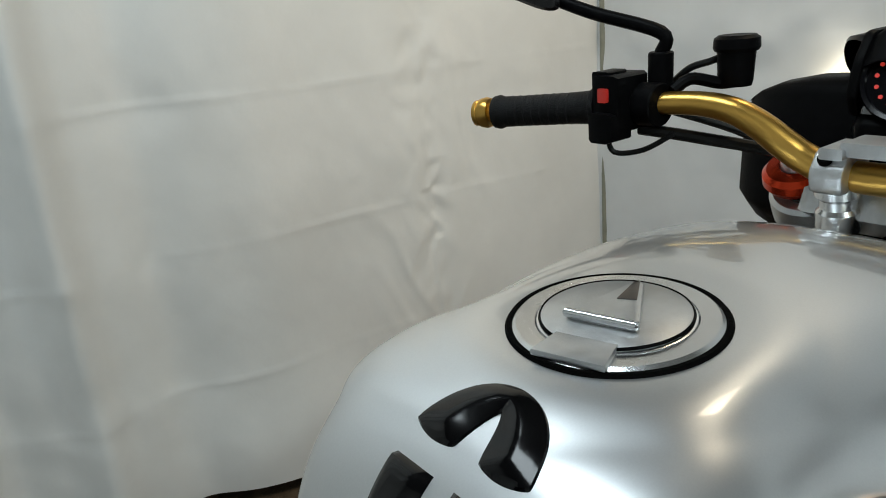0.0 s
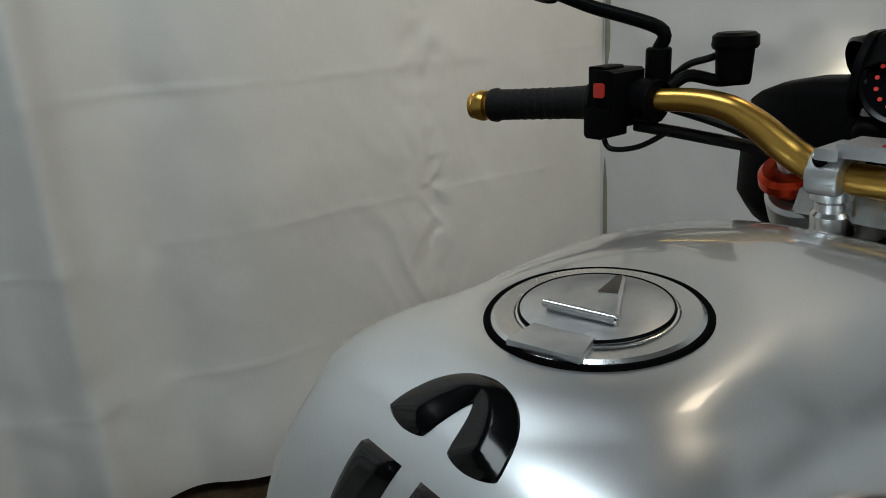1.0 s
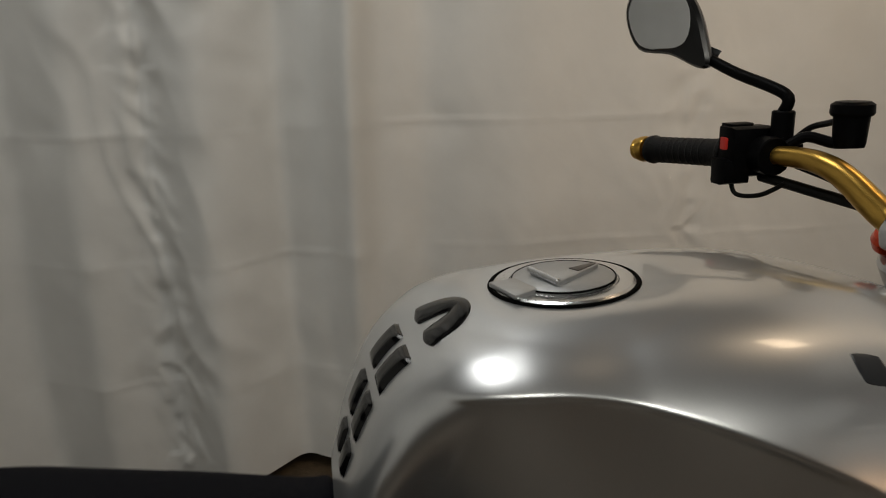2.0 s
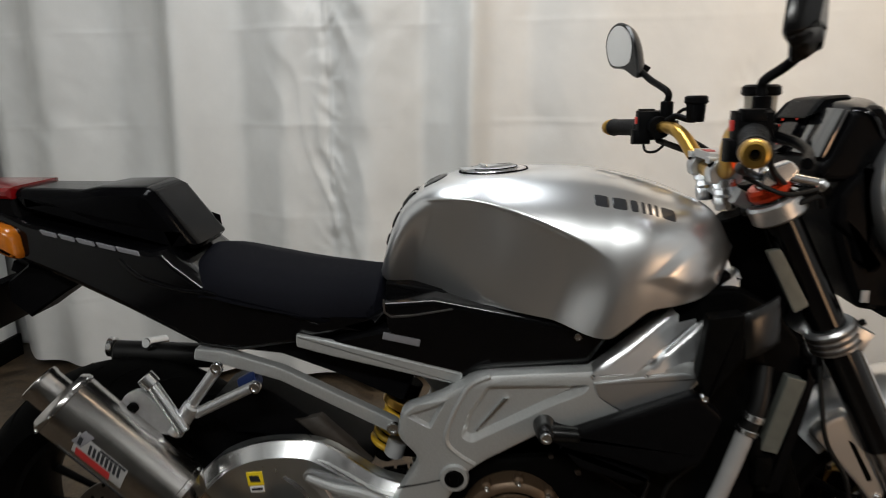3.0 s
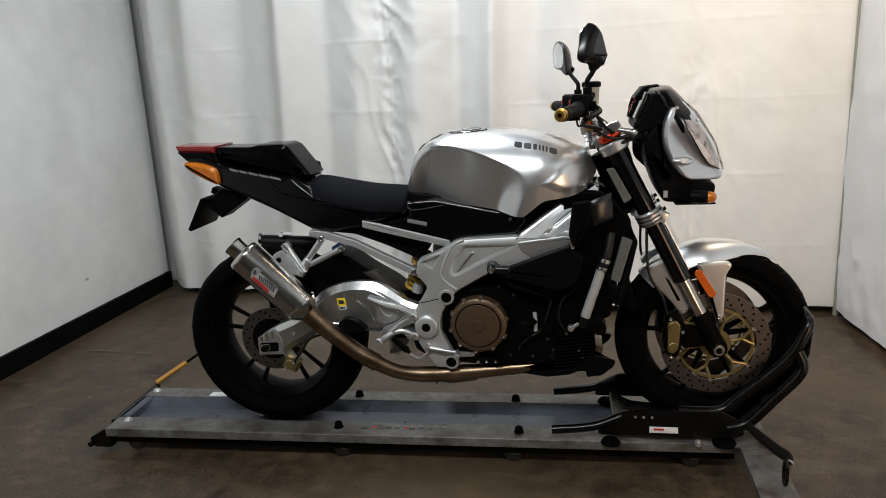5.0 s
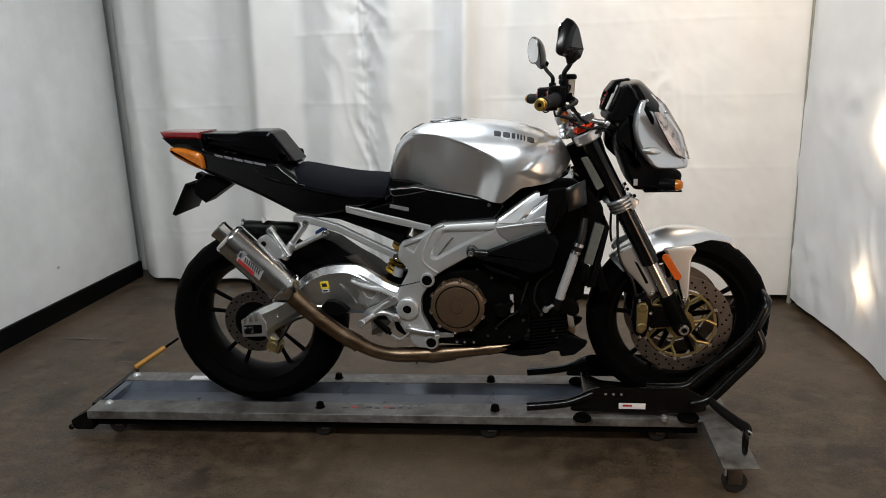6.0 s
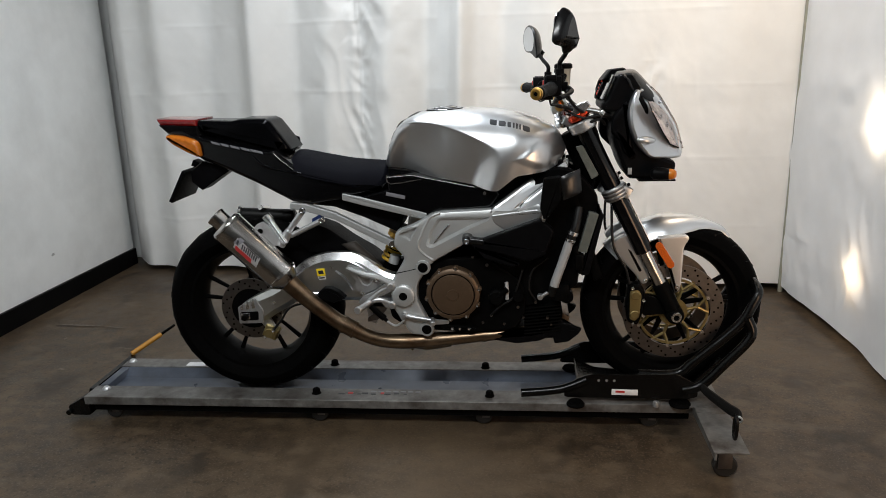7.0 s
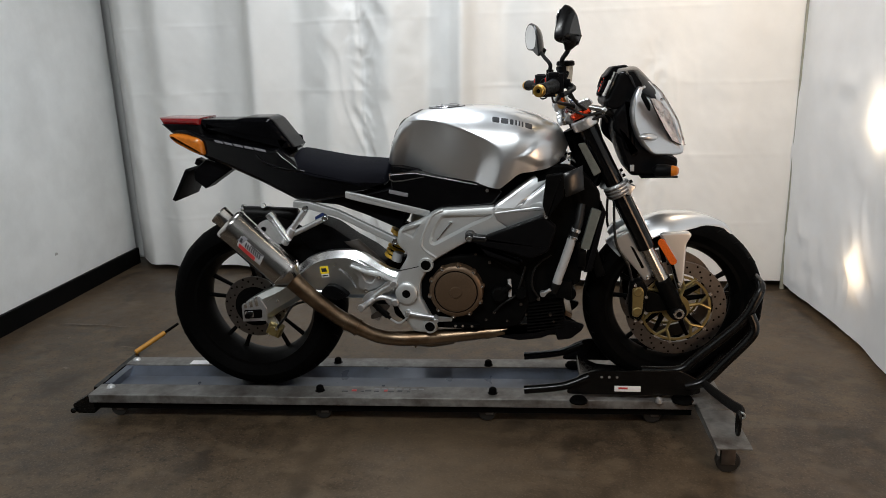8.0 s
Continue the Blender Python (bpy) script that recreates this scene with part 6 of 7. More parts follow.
for s in (-1, 1):
    g0, g1 = on_bar(s * 0.275), on_bar(s * 0.392)
    d = (g1 - g0).normalized()
    gp = part("grip", lathe([(0, 0), (0.019, 0), (0.020, 0.004), (0.0175, 0.008), (0.0165, 0.03), (0.0165, 0.085), (0.017, 0.110), (0.019, 0.115), (0.018, 0.121), (0, 0.122)], g0, d, 28), GRIP, bar, "black rubber grip")
    for k in range(9):
        part("grip_ridge", lathe([(0.0163, -0.002), (0.0172, 0), (0.0163, 0.002)], g0 + d * (0.020 + 0.010 * k), d, 24), GRIP, gp)
    be = part("bar_end", lathe([(0, 0.012), (0.006, 0.012), (0.0065, 0.0205), (0.0125, 0.0205), (0.0145, 0.019), (0.0150, 0.0150), (0.0140, 0.0140), (0.0140, 0.0125), (0.0165, 0.0115), (0.0175, 0.005), (0.016, 0.0), (0, 0.0)], g1 + d * 0.003, d, 28), GOLD, bar, "gold bar end weight with a bored face")
    part("end_screw", lathe([(0, 0.0165), (0.002, 0.0165), (0.0055, 0.0150), (0.0058, 0.010), (0, 0.010)], g1 + d * 0.003, d, 12), DARK, be)
    sw = on_bar(s * 0.252)
    pod = part("switch_pod", joined(box(sw + Vector((-0.002, 0, 0.004)), (0.050, 0.038, 0.058), 0.008), box(sw + Vector((-0.018, 0, -0.018)), (0.036, 0.034, 0.030), 0.008), box(sw + Vector((-0.006, s * 0.010, 0.028)), (0.030, 0.024, 0.016), 0.004)), PLASTIC, bar, "black switch pod with a red switch")
    part("red_switch", box(sw + Vector((-0.026, 0.0, 0.014)), (0.008, 0.013, 0.014), 0.002), REDPLASTIC, pod)
    part("switch_key", box(sw + Vector((-0.030, s * 0.004, -0.010)), (0.010, 0.012, 0.008), 0.002), PLASTIC, pod)
    part("pod_wire", tube([sw + Vector((-0.01, s * 0.01, -0.03)), sw + Vector((-0.005, s * 0.005, -0.048)), sw + Vector((0.01, -s * 0.02, -0.046)), sw + Vector((0.02, -s * 0.05, -0.028))], 0.0028, 8), HOSE, pod)
    mt = on_bar(s * 0.222)
    m0 = part("lever_perch", joined(rod(mt + Vector((0, -0.012, 0)), mt + Vector((0, 0.012, 0)), 0.022), box(mt + Vector((0.022, 0, 0.0)), (0.030, 0.024, 0.026), 0.006)), PLASTIC, bar, "black clamp for lever and mirror")
    part("lever", tube([mt + Vector((0.035, 0, -0.004)), mt + Vector((0.045, s * 0.05, -0.010)), mt + Vector((0.030, s * 0.12, -0.016)), mt + Vector((0.006, s * 0.175, -0.022))], [0.009, 0.007, 0.006, 0.007], 10), PLASTIC, m0, "black hand lever")
    part("mirror_mount", rod(mt + Vector((0.014, 0, -0.010)), mt + Vector((0.014, 0, 0.050)), 0.0125, 16), PLASTIC, m0, "upright mirror mount")
    # mirror: stem, shell and glass
    nrm = (Vector((-0.93, -0.34, 0.05)) if s > 0 else Vector((-0.86, 0.50, 0.05))).normalized()
    side_v = Vector((0, 0, 1)).cross(nrm).normalized() * (1 if s < 0 else -1)
    upv = Vector((0, 0, 1)) - nrm * nrm.z
    if side_v.y * s < 0:
        side_v = -side_v
    mc = Vector((0.246, 0.395, 1.272)) if s > 0 else Vector((0.329, -0.300, 1.286))
    o = [(0.058, 0.005), (0.052, 0.038), (0.024, 0.056), (-0.014, 0.046), (-0.040, 0.014), (-0.056, -0.030), (-0.062, -0.058), (-0.046, -0.060), (-0.010, -0.044), (0.036, -0.036)]
    if s < 0:
        o = [(0.060, -0.026), (0.050, 0.012), (0.028, 0.048), (0.006, 0.058), (-0.018, 0.046), (-0.042, 0.012), (-0.060, -0.022), (-0.048, -0.042), (-0.022, -0.062), (-0.006, -0.060), (0.006, -0.044), (0.044, -0.038)]
    o = [(p[0], p[1]) for p in smoothed([(*p, 0) for p in o], 4, True)]
    side_v *= 1.22 if s > 0 else 1.0
    M = Matrix(((side_v.x, -nrm.x, upv.x, mc.x), (side_v.y, -nrm.y, upv.y, mc.y), (side_v.z, -nrm.z, upv.z, mc.z), (0, 0, 0, 1)))
    sh = part("mirror_shell", slab(o, [(-0.004, 0.003), (0.0, 0), (0.006, 0.001), (0.016, 0.006), (0.025, 0.014), (0.031, 0.022)], M), SATIN, bar, "black pear-shaped mirror shell")
    go = [(p[0] * 1.0, p[1] * 1.0) for p in smoothed([(*p, 0) for p in ((0.051, 0.006), (0.045, 0.034), (0.021, 0.049), (-0.012, 0.040), (-0.034, 0.010), (-0.032, -0.028), (-0.004, -0.037), (0.032, -0.030))], 4, True)]
    part("mirror_glass", slab(go, [(-0.0052, 0.001), (-0.0045, 0), (-0.002, 0)], M), MIRROR, sh, "mirror glass")
    foot = mt + Vector((0.014, 0, 0.048))
    end = M @ (Vector((-0.050, 0.012, -0.048)) if s > 0 else Vector((-0.014, 0.010, -0.050)))
    part("mirror_stem", tube([foot, foot + Vector((0, 0, 0.020)), foot.lerp(end, 0.6) + Vector((0, 0, 0.006)), end], 0.0068, 12), PLASTIC, sh, "black bent mirror stem")
    part("riser", lathe([(0, 0.0), (0.017, 0.0), (0.019, 0.004), (0.019, 0.022), (0.016, 0.026), (0.016, 0.034), (0.020, 0.038), (0.020, 0.050), (0, 0.050)], (0.343, s * 0.055, 1.000), (-0.15, 0, 1), 24), POLISH, bar, "polished bar riser")
    part("bar_clamp", plate(rolled([(0.306, 1.062), (0.318, 1.080), (0.352, 1.080), (0.362, 1.062), (0.358, 1.042), (0.310, 1.042)], 0.006), s * 0.055 - 0.015, s * 0.055 + 0.015, 0.004), ALLOY, bar, "alloy bar clamp")
    part("clamp_bolt", bolt((0.314, s * 0.058, 1.072), (-0.6, 0, 0.8), 0.0065), DARK, bar)
part("clamp_bridge", joined(box((0.332, 0, 1.083), (0.040, 0.096, 0.012), 0.004), box((0.330, 0.052, 1.079), (0.046, 0.022, 0.010), 0.003), box((0.330, -0.052, 1.079), (0.046, 0.022, 0.010), 0.003)), ALLOY, bar, "alloy clamp bridge with a small red mark")
part("bridge_mark", box((0.324, -0.002, 1.0895), (0.014, 0.030, 0.002), 0.0006), LOGORED, bar)
# reservoirs
for s, c, r, h in ((1, Vector((0.345, 0.165, 1.128)), 0.019, 0.034), (-1, Vector((0.336, -0.185, 1.135)), 0.023, 0.048)):
    rs = part("fluid_cup", lathe([(0, 0), (r * 0.8, 0), (r * 0.86, 0.004), (r * 0.95, h), (0, h)], c, (0, 0, 1), 28), TANKWHITE if s < 0 else PLASTIC, bar, "small brake fluid cup with a black lid")
    part("cup_lid", lathe([(0, h + 0.014), (r * 0.9, h + 0.014), (r * 1.12, h + 0.011), (r * 1.15, h + 0.002), (r * 1.05, h - 0.001), (0, h - 0.001)], c, (0, 0, 1), 28), PLASTIC, rs)
    b = on_bar(s * 0.205)
    part("cup_bracket", tube([b + Vector((0.005, 0, 0.012)), b + Vector((0.02, -s * 0.01, 0.022)), c + Vector((-0.012, s * 0.010, 0.004)), c + Vector((0, 0, 0.004))], 0.006, 10), PLASTIC, rs)
    part("cup_hose", tube([b + Vector((0.02, s * 0.02, 0.010)), b + Vector((0.03, s * 0.0, 0.030)), c + Vector((-0.01, s * 0.022, h * 0.7)), c + Vector((0, s * 0.015, h * 0.8))], 0.0035, 8), HOSE, rs)
# cables and hoses behind the clamp
for s in (-1, 1):
    part("control_cable", tube([on_bar(s * 0.24) + Vector((0.01, 0, -0.026)), Vector((0.315, s * 0.18, 1.080)), Vector((0.365, s * 0.11, 1.060)), Vector((0.43, s * 0.06, 1.020)), Vector((0.455, s * 0.05, 0.94))], 0.006, 10), HOSE, bike, "black control cable")
    part("control_cable", tube([on_bar(s * 0.22) + Vector((0.03, 0, -0.01)), Vector((0.37, s * 0.16, 1.075)), Vector((0.43, s * 0.10, 1.02)), Vector((0.46, s * 0.06, 0.92)), Vector((0.44, s * 0.05, 0.80))], 0.005, 10), HOSE, bike, "black control cable")
part("steering_loom", tube([(0.36, -0.08, 1.0), (0.42, -0.12, 1.03), (0.47, -0.10, 1.04), (0.51, -0.06, 1.0)], 0.009, 10), HOSE, bike, "black wiring loom")
part("ignition_lock", rod((0.400, 0, 1.005), (0.392, 0, 1.035), 0.017), PLASTIC, bike)

part("lock_bracket", joined(plate(rolled([(0.365, 1.040), (0.372, 1.072), (0.410, 1.086), (0.424, 1.070), (0.405, 1.050), (0.390, 1.036)], 0.006), -0.128, -0.108, 0.004), rod((0.405, -0.118, 1.060), (0.452, -0.122, 1.050), 0.009), rod((0.452, -0.122, 1.050), (0.462, -0.124, 1.042), 0.012)), POLISH, bike, "bright alloy bracket beside the clamp")
part("clutch_line", tube([(0.370, -0.10, 1.045), (0.405, -0.135, 1.020), (0.450, -0.130, 1.030), (0.470, -0.10, 1.010)], 0.0045, 8), HOSE, bike)
part("clutch_line", tube([(0.345, -0.12, 1.060), (0.400, -0.140, 1.036), (0.465, -0.125, 1.045)], 0.0035, 8), HOSE, bike)

# small fittings round the engine
for x, z, r in ((0.205, 0.430, 0.006), (0.222, 0.395, 0.005), (0.262, 0.448, 0.006), (0.284, 0.470, 0.007), (0.118, 0.400, 0.005), (0.090, 0.375, 0.005), (0.105, 0.572, 0.006), (0.160, 0.372, 0.005), (0.060, 0.600, 0.005), (0.300, 0.395, 0.006), (0.312, 0.372, 0.004)):
    part("engine_bolt", bolt((x, -0.1365, z), (0, -1, 0), r * 0.9), DISC, block)
part("sensor_wire", tube([(0.262, -0.140, 0.455), (0.240, -0.150, 0.500), (0.252, -0.150, 0.560), (0.300, -0.145, 0.600)], 0.0035, 8), HOSE, bike)
part("sensor_wire", tube([(0.118, -0.145, 0.405), (0.150, -0.155, 0.440), (0.190, -0.150, 0.470), (0.220, -0.145, 0.560)], 0.0035, 8), HOSE, bike)
part("hose_union", joined(rod((0.276, -0.136, 0.470), (0.276, -0.158, 0.470), 0.010, 6), rod((0.276, -0.150, 0.470), (0.300, -0.152, 0.486), 0.006)), ALLOY, bike, "small alloy hose union")
part("starter_boss", lathe([(0, 0.02), (0.016, 0.02), (0.020, 0.014), (0.022, -0.02), (0, -0.02)], (0.205, -0.136, 0.470), (0, -1, 0), 24), DARK, block)
part("side_stay", rod((0.385, -0.140, 0.640), (0.402, -0.140, 0.548), 0.010), DARK, bike)
part("stay_block", box((0.398, -0.142, 0.588), (0.026, 0.03, 0.05), 0.004), DARK, bike)

part("footrest_hanger", plate(rolled([(-0.196, 0.522), (-0.190, 0.500), (-0.232, 0.476), (-0.262, 0.468), (-0.232, 0.452), (-0.192, 0.450), (-0.196, 0.430), (-0.240, 0.436), (-0.300, 0.436), (-0.318, 0.452), (-0.300, 0.474), (-0.262, 0.490), (-0.222, 0.520)], 0.006), -0.172, -0.160, 0.003), ALLOY, bike, "cast alloy footrest hanger")
part("shock_linkage", plate(rolled([(-0.245, 0.455), (-0.150, 0.450), (-0.120, 0.350), (-0.185, 0.335), (-0.228, 0.362)], 0.012), -0.070, 0.070, 0.006), DARK, bike, "black suspension linkage")
part("brake_bracket", plate(rolled([(-0.277, 0.461), (-0.240, 0.458), (-0.222, 0.430), (-0.250, 0.395), (-0.288, 0.384), (-0.290, 0.398), (-0.262, 0.416), (-0.270, 0.440)], 0.004), -0.172, -0.166, 0.0015), DISC, bike, "dark pierced brake cylinder bracket")
part("chain_arch", plate(rolled([(-0.450, 0.484), (-0.430, 0.503), (-0.405, 0.503), (-0.380, 0.490), (-0.356, 0.468), (-0.400, 0.452), (-0.440, 0.464)], 0.006), -0.182, -0.150, 0.003), PLASTIC, bike, "black plastic arch below the swingarm")
part("heel_guard", tube([(-0.348, -0.162, 0.566), (-0.300, -0.163, 0.548), (-0.247, -0.163, 0.536), (-0.200, -0.163, 0.512)], [0.006, 0.009, 0.010, 0.011], 10, 4), FRAME, bike, "slim alloy heel guard arm")
for x, z in ((-0.300, 0.486), (-0.252, 0.530)):
    part("guard_bolt", bolt((x, -0.172, z), (0, -1, 0), 0.006), POLISH, bike)
part("master_cylinder", joined(rod((-0.232, -0.168, 0.395), (-0.276, -0.168, 0.440), 0.011, 18), rod((-0.224, -0.168, 0.387), (-0.236, -0.168, 0.399), 0.006)), DARK, bike, "small rear brake cylinder")
part("pedal_link", tube([(-0.224, -0.170, 0.387), (-0.195, -0.170, 0.372), (-0.165, -0.168, 0.392)], 0.004, 8), ALLOY, bike)

# ---- the dolly ----
dolly = thing("motorcycle_dolly", "low grey painted steel motorcycle dolly on small casters", "dolly", at=(0, 0, 0))
TH = math.atan2(0.050, 1.9)


def on_dolly(bm):
    """Dolly pieces are built square and turned a little, as it stands askew under the machine."""
    bmesh.ops.transform(bm, matrix=Matrix.Rotation(TH, 4, "Z"), verts=bm.verts)
    return bm


def rail_z(pts, x0, x1):
    """A long section in y and z run from x0 to x1."""
    n = len(pts)
    bm = bmesh.new()
    a = [bm.verts.new((x0, y, z)) for y, z in pts]
    b = [bm.verts.new((x1, y, z)) for y, z in pts]
    for k in range(n):
        bm.faces.new((a[k], a[(k + 1) % n], b[(k + 1) % n], b[k]))
    bm.faces.new(a[::-1])
    bm.faces.new(b)
    bmesh.ops.bevel(bm, geom=bm.edges[:], offset=0.0015, segments=1, affect="EDGES")
    return bm


for ya, yb in ((-0.168, -0.078), (0.090, 0.165)):
    part("side_rail", on_dolly(rail_z([(ya, 0.070), (ya, 0.100), (yb, 0.100), (yb, 0.080), (yb - 0.005, 0.080), (yb - 0.005, 0.094), (ya + 0.005, 0.094), (ya + 0.005, 0.070)], -1.325, 0.770)), DOLLY, dolly, "scuffed grey side rail")
# black strips below the rails stand in for the shade under the dolly
for y in (-0.150, 0.128):
    part("underframe_channel", on_dolly(rail_z([(y, 0.040), (y, 0.092), (y + 0.030, 0.092), (y + 0.030, 0.040)], -1.300, 0.765)), DARK, dolly, "black strip standing in for the shade under the rail")
part("trough", on_dolly(rail_z([(-0.078, 0.096), (-0.055, 0.072), (0.050, 0.072), (0.090, 0.098), (0.090, 0.092), (0.052, 0.067), (-0.057, 0.067), (-0.078, 0.090)], -1.305, 0.770)), TROUGH, dolly, "worn blue-grey wheel trough")
part("end_plate", on_dolly(plate([(-1.325, 0.070), (-1.290, 0.070), (-1.290, 0.098), (-1.318, 0.098)], -0.078, 0.090, 0.002)), TROUGH, dolly)
for x, y, big in ((0.105, -0.120, 1), (-0.500, -0.115, 1), (-1.275, -0.105, 0), (-1.300, 0.135, 0), (0.085, 0.110, 1), (-0.49, 0.125, 1), (0.62, -0.110, 0), (0.70, -0.095, 1)):
    part("rail_bolt", on_dolly(lathe([(0, 0.020), (0.008, 0.020), (0.013, 0.016), (0.014, 0.002), (0.018, 0.0), (0.018, -0.01), (0, -0.01)] if big else [(0, 0.010), (0.008, 0.010), (0.012, 0.006), (0.016, 0.0), (0.016, -0.01), (0, -0.01)], (x, y, 0.100), (0, 0, 1), 8)), RUBBER if big else ALLOY, dolly)
for x in (-1.24, -0.49, 0.085, 0.64):
    for y in (-0.125, 0.130):
        cs = part("caster", on_dolly(rod((x, y - 0.010, 0.031), (x, y + 0.010, 0.031), 0.030, 24, 0.004)), CASTER, dolly, "small grey caster wheel")
        part("caster_fork", on_dolly(joined(box((x + 0.008, y - 0.014, 0.052), (0.026, 0.003, 0.048), 0.001), box((x + 0.008, y + 0.014, 0.052), (0.026, 0.003, 0.048), 0.001), box((x + 0.008, y, 0.078), (0.034, 0.034, 0.004), 0.001))), DISC, cs)
part("end_bar", on_dolly(joined(plate([(-1.345, 0.098), (-1.325, 0.098), (-1.330, 0.070), (-1.352, 0.070)], -0.10, 0.205, 0.004), plate(rolled([(-1.395, 0.030), (-1.400, 0.055), (-1.330, 0.095), (-1.318, 0.090), (-1.318, 0.020), (-1.385, 0.020)], 0.008), -0.155, -0.110, 0.004), rod((-1.395, -0.155, 0.034), (-1.395, -0.165, 0.034), 0.010))), CHOCK, dolly, "black folding end bar")
arm_bm = box((0.824, -0.275, 0.097), (0.100, 0.325, 0.006), 0.002)
for v in arm_bm.verts:
    v.co.x += (v.co.y + 0.275) * 0.02
part("outrigger", joined(arm_bm, box((0.778, -0.275, 0.086), (0.006, 0.325, 0.026), 0.002), box((0.826, -0.15, 0.098), (0.10, 0.10, 0.008), 0.002)), DOLLY, dolly, "grey outrigger arm with a turned-down edge")
part("outrigger", joined(box((0.824, 0.275, 0.097), (0.100, 0.300, 0.006), 0.002), box((0.778, 0.275, 0.086), (0.006, 0.300, 0.026), 0.002)), DOLLY, dolly)
part("cross_plate", box((0.815, 0, 0.100), (0.110, 0.33, 0.006), 0.002), DOLLY, dolly)
for y in (-0.395, 0.395):
    cs = part("caster", rod((0.815, y - 0.013, 0.036), (0.815, y + 0.013, 0.036), 0.0355, 28, 0.005), CASTER, dolly, "grey swivel caster wheel")
    part("caster_fork", joined(box((0.812, y - 0.018, 0.064), (0.040, 0.004, 0.062), 0.001), box((0.812, y + 0.018, 0.064), (0.040, 0.004, 0.062), 0.001), box((0.812, y, 0.092), (0.050, 0.044, 0.005), 0.001)), DISC, cs)
for k in range(9):
    part("decal_bar", on_dolly(box((-0.41 + 0.027 * k + 0.004 * (k % 3), -0.118 + 0.006 * (k % 2), 0.1006), (0.022 - 0.005 * (k % 3), 0.010 + 0.004 * (k % 2), 0.0008), 0.0003)), LOGORED if k % 4 == 1 else LOGOBLACK, dolly, "worn decal bar")
for k in range(7):
    part("decal_bar", on_dolly(box((-0.30 + 0.026 * k, -0.100, 0.1006), (0.018, 0.009, 0.0008), 0.0003)), LOGOGREY, dolly)
part("paper_label", on_dolly(box((-1.03, 0.115, 0.1008), (0.075, 0.035, 0.0012), 0.0004)), LOGOWHITE, dolly, "torn white paper label")
part("release_lever", rod((-1.350, 0.172, 0.100), (-1.262, 0.262, 0.152), 0.010, 16, 0.003), HANDLE, dolly, "orange-handled release lever")
part("lever_tip", rod((-1.275, 0.250, 0.144), (-1.222, 0.305, 0.176), 0.0055, 12), DARK, dolly)

# ---- wheel chock on the dolly ----
chock = thing("wheel_chock", "glossy black steel wheel chock holding the front wheel", "wheel chock")
for s in (-1, 1):
    y = s * 0.140
    lo, hi = min(y - 0.005, y + 0.005), max(y - 0.005, y + 0.005)
    sp = part("side_plate", plate(rolled([(0.355, 0.124), (0.390, 0.178), (0.440, 0.200), (0.725, 0.206), (0.786, 0.172), (0.790, 0.128), (0.750, 0.118), (0.365, 0.116)], 0.012), lo, hi, 0.002), CHOCK, chock, "black side plate with bolt holes")
    for k in range(3):
        part("plate_hole", lathe([(0, 0.001), (0.0042, 0.001), (0.0042, -0.001), (0, -0.001)], (0.470 + 0.025 * k, y + s * 0.005, 0.180), (0, s, 0), 12), ALLOY, sp)
    part("ramp_bar", tube([(0.215, y - 0.012, 0.132), (0.300, y - 0.010, 0.140), (0.360, y - 0.006, 0.150), (0.430, y, 0.178)], 0.0145, 14), CHOCK, chock, "black tubular ramp bar")
    part("cradle_tube", tube([(0.600, y * 0.88, 0.196), (0.720, y * 0.88, 0.200), (0.779, y * 0.87, 0.248), (0.905, y * 0.85, 0.368), (0.945, y * 0.82, 0.438), (0.962, y * 0.72, 0.480), (0.958, y * 0.35, 0.496), (0.955, 0, 0.498)], 0.0155, 14), CHOCK, chock, "black cradle hoop")
    part("brace_tube", tube([(0.740, y, 0.150), (0.800, y, 0.170), (0.869, y, 0.248), (0.932, y * 0.98, 0.322), (0.944, y * 0.95, 0.358), (0.930, y * 0.88, 0.396)], 0.016, 14), CHOCK, chock, "black brace tube")
    part("foot_pad", lathe([(0, 0.008), (0.024, 0.008), (0.030, 0.0), (0.030, -0.004), (0, -0.004)], (0.395, y - 0.02, 0.102), (0, 0, 1), 20), RUBBER, chock)
    part("foot_pad", lathe([(0, 0.008), (0.030, 0.008), (0.036, 0.0), (0.036, -0.004), (0, -0.004)], (0.735, y, 0.102), (0, 0, 1), 20), RUBBER, chock)
    part("chock_bolt", bolt((0.655, y - 0.02, 0.104), (0, 0, 1), 0.011, 0.012), ALLOY, chock)
part("cradle_pan", plate(rolled([(0.400, 0.150), (0.470, 0.118), (0.640, 0.104), (0.770, 0.118), (0.880, 0.230), (0.872, 0.242), (0.765, 0.132), (0.640, 0.112), (0.475, 0.126), (0.405, 0.158)], 0.004), -0.085, 0.085, 0.002), CHOCK, chock, "black curved cradle pan")
for x, z in ((0.62, 0.128), (0.775, 0.150)):
    part("cross_tube", rod((x, -0.14, z), (x, 0.14, z), 0.012), CHOCK, chock)
lb = part("maker_plate", box((0.555, -0.1462, 0.140), (0.085, 0.002, 0.020), 0.0005), LOGOWHITE, chock, "small white maker plate with a red bar")
part("plate_bar", box((0.540, -0.1475, 0.142), (0.030, 0.001, 0.007), 0.0003), LOGORED, lb)

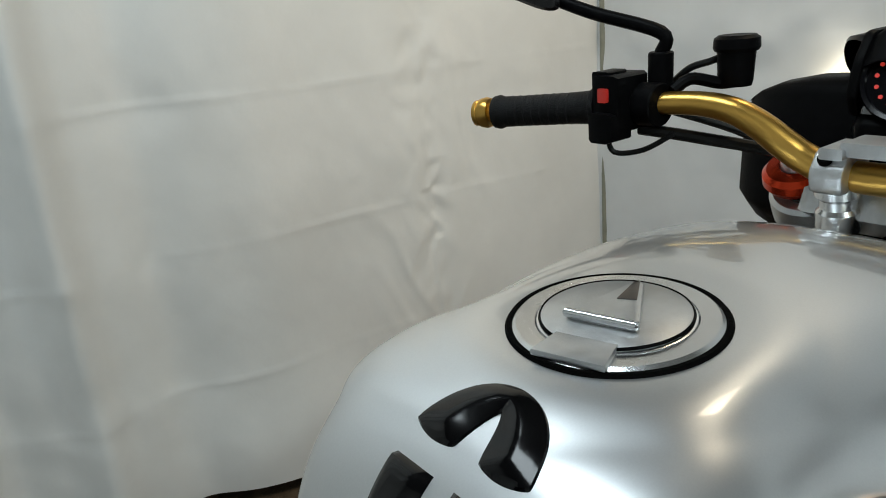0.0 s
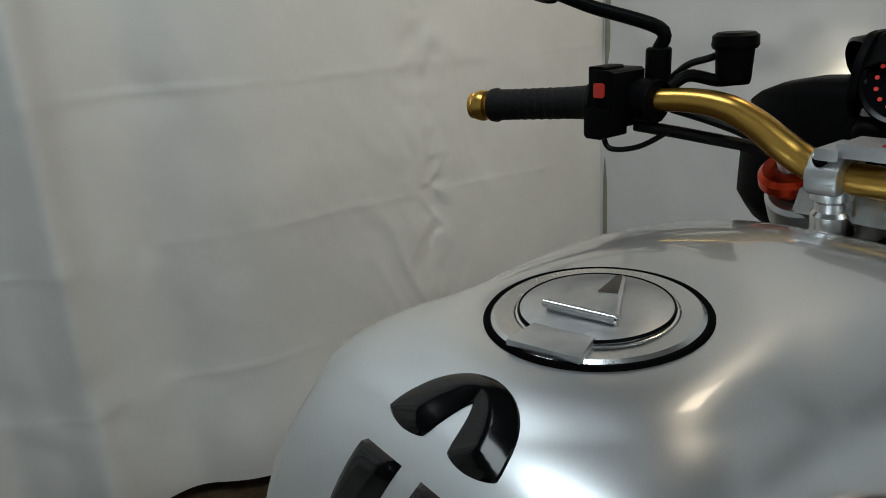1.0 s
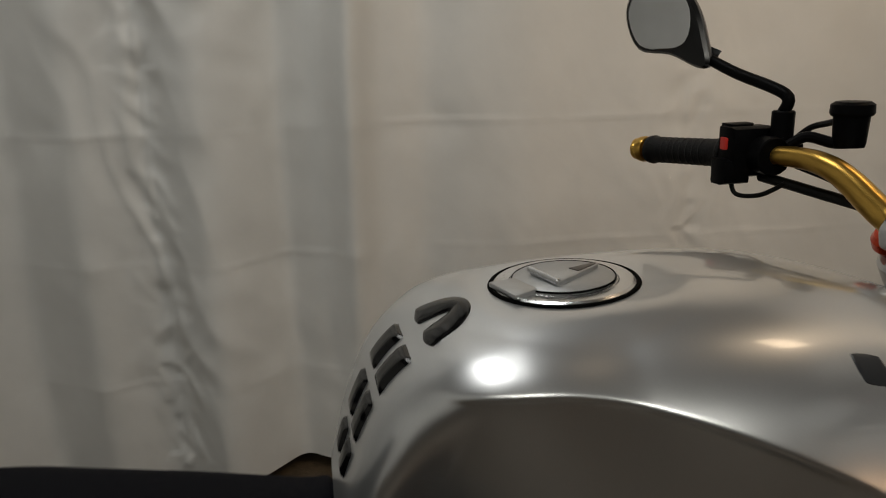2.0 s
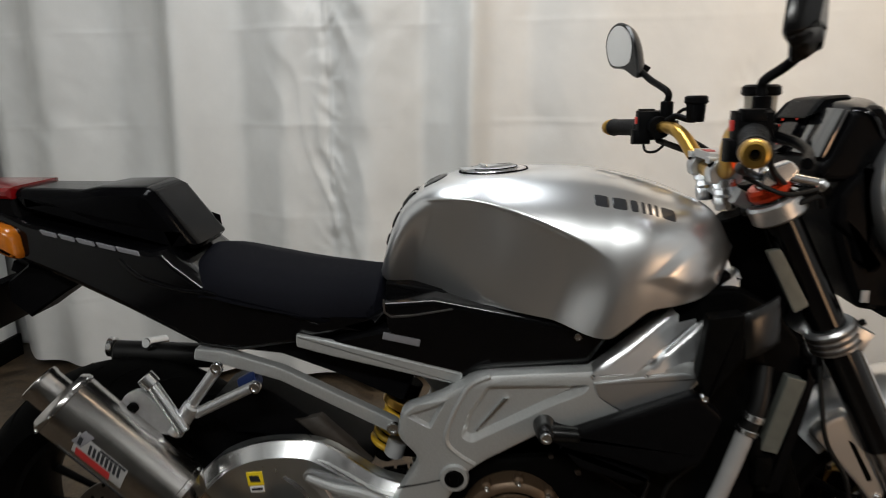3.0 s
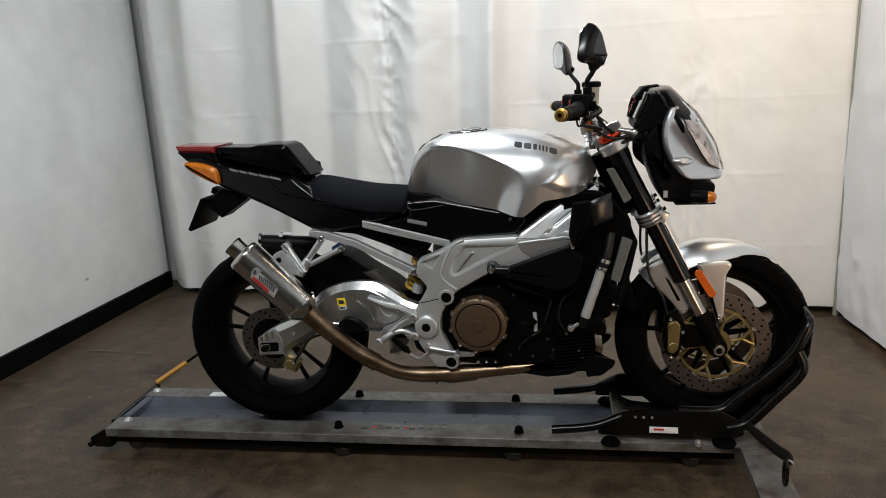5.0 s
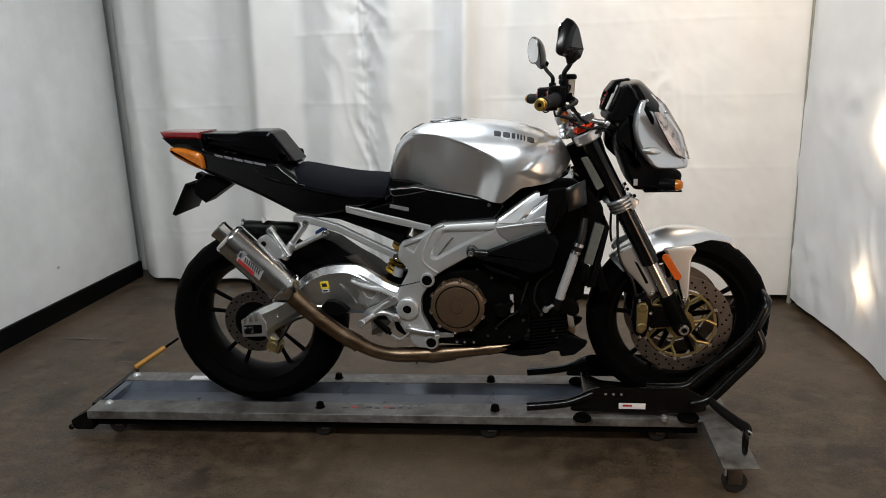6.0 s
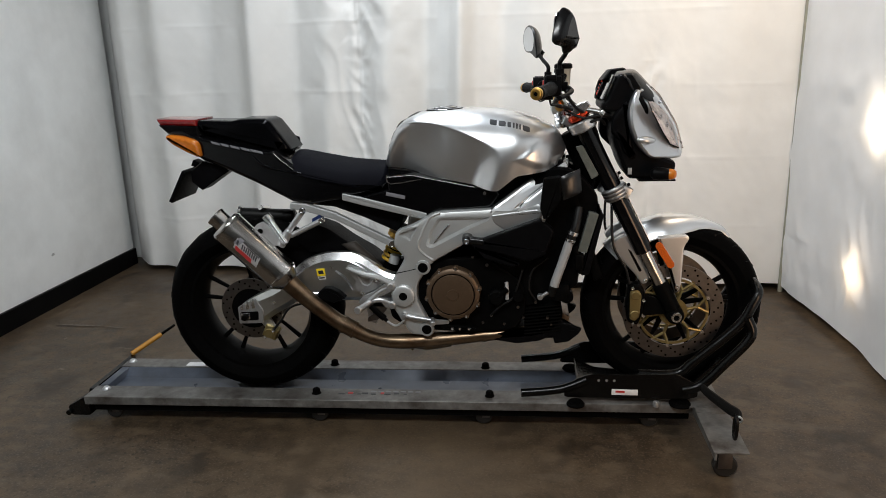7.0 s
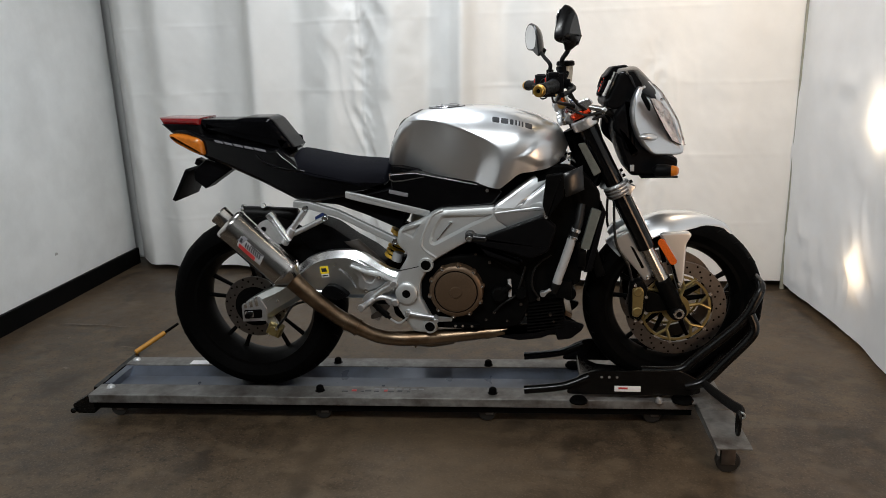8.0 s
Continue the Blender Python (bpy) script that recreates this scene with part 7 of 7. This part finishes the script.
# ---- tie-down strap on the outrigger ----
strap = thing("tie_down_strap", "black tie-down strap with a steel snap hook on the dolly arm", "strap")
part("webbing", tube([(0.800, -0.150, 0.165), (0.815, -0.190, 0.160), (0.850, -0.270, 0.155), (0.868, -0.315, 0.158), (0.866, -0.335, 0.150)], [0.016, 0.017, 0.018, 0.018, 0.012], 10, 5, flat=0.5), STRAP, strap)
loop = [Vector((0.848, -0.362 + 0.014 * math.cos(a), 0.140 + 0.036 * math.sin(a))) for a in (2 * math.pi * k / 20 for k in range(20))]
part("snap_hook", tube(loop + [loop[0]], 0.0055, 10, 1), CHOCK, strap, "dark steel snap hook")
part("hook_eye", lathe([(0.010 + 0.003 * math.cos(b), 0.003 * math.sin(b)) for b in (2 * math.pi * q / 8 for q in range(8))], (0.860, -0.345, 0.158), (0.4, 0.8, 0.2), 20, True), ALLOY, strap)

# ---- marks on wall and floor ----
for x, y, w, h in ((-1.95, 0.72, 0.13, 0.007), (-1.74, 0.70, 0.08, 0.004), (-1.70, 0.22, 0.016, 0.006), (-1.9, 0.55, 0.008, 0.012), (-1.55, 0.45, 0.05, 0.003)):
    bm = bmesh.new()
    vs = [bm.verts.new((x + w * math.cos(a) * (1 + 0.3 * noise.noise((math.cos(a) * 2, math.sin(a) * 2, x))), y + h * math.sin(a) * (1 + 0.7 * noise.noise((math.cos(a) * 7, math.sin(a) * 7, y))) + 0.004 * math.cos(3 * a), 0.0036)) for a in (2 * math.pi * k / 48 for k in range(48))]
    bm.faces.new(vs)
    tagged(part("floor_scuff", bm, SCUFF, None, "pale scuff mark on the concrete floor"), category="scuff", kind="structure")
bm = plate(rolled([(-0.012, -0.008), (0.014, -0.006), (0.010, 0.007), (-0.010, 0.006)], 0.004), -0.001, 0.0005, 0.0002)
bmesh.ops.transform(bm, matrix=Matrix.Translation((-2.2545, 1.05, 0.27)) @ Matrix.Rotation(radians(90), 4, "Z"), verts=bm.verts)
tagged(part("wall_scuff", bm, WALLSCUFF, None, "small scuff on the white wall"), category="scuff", kind="structure")
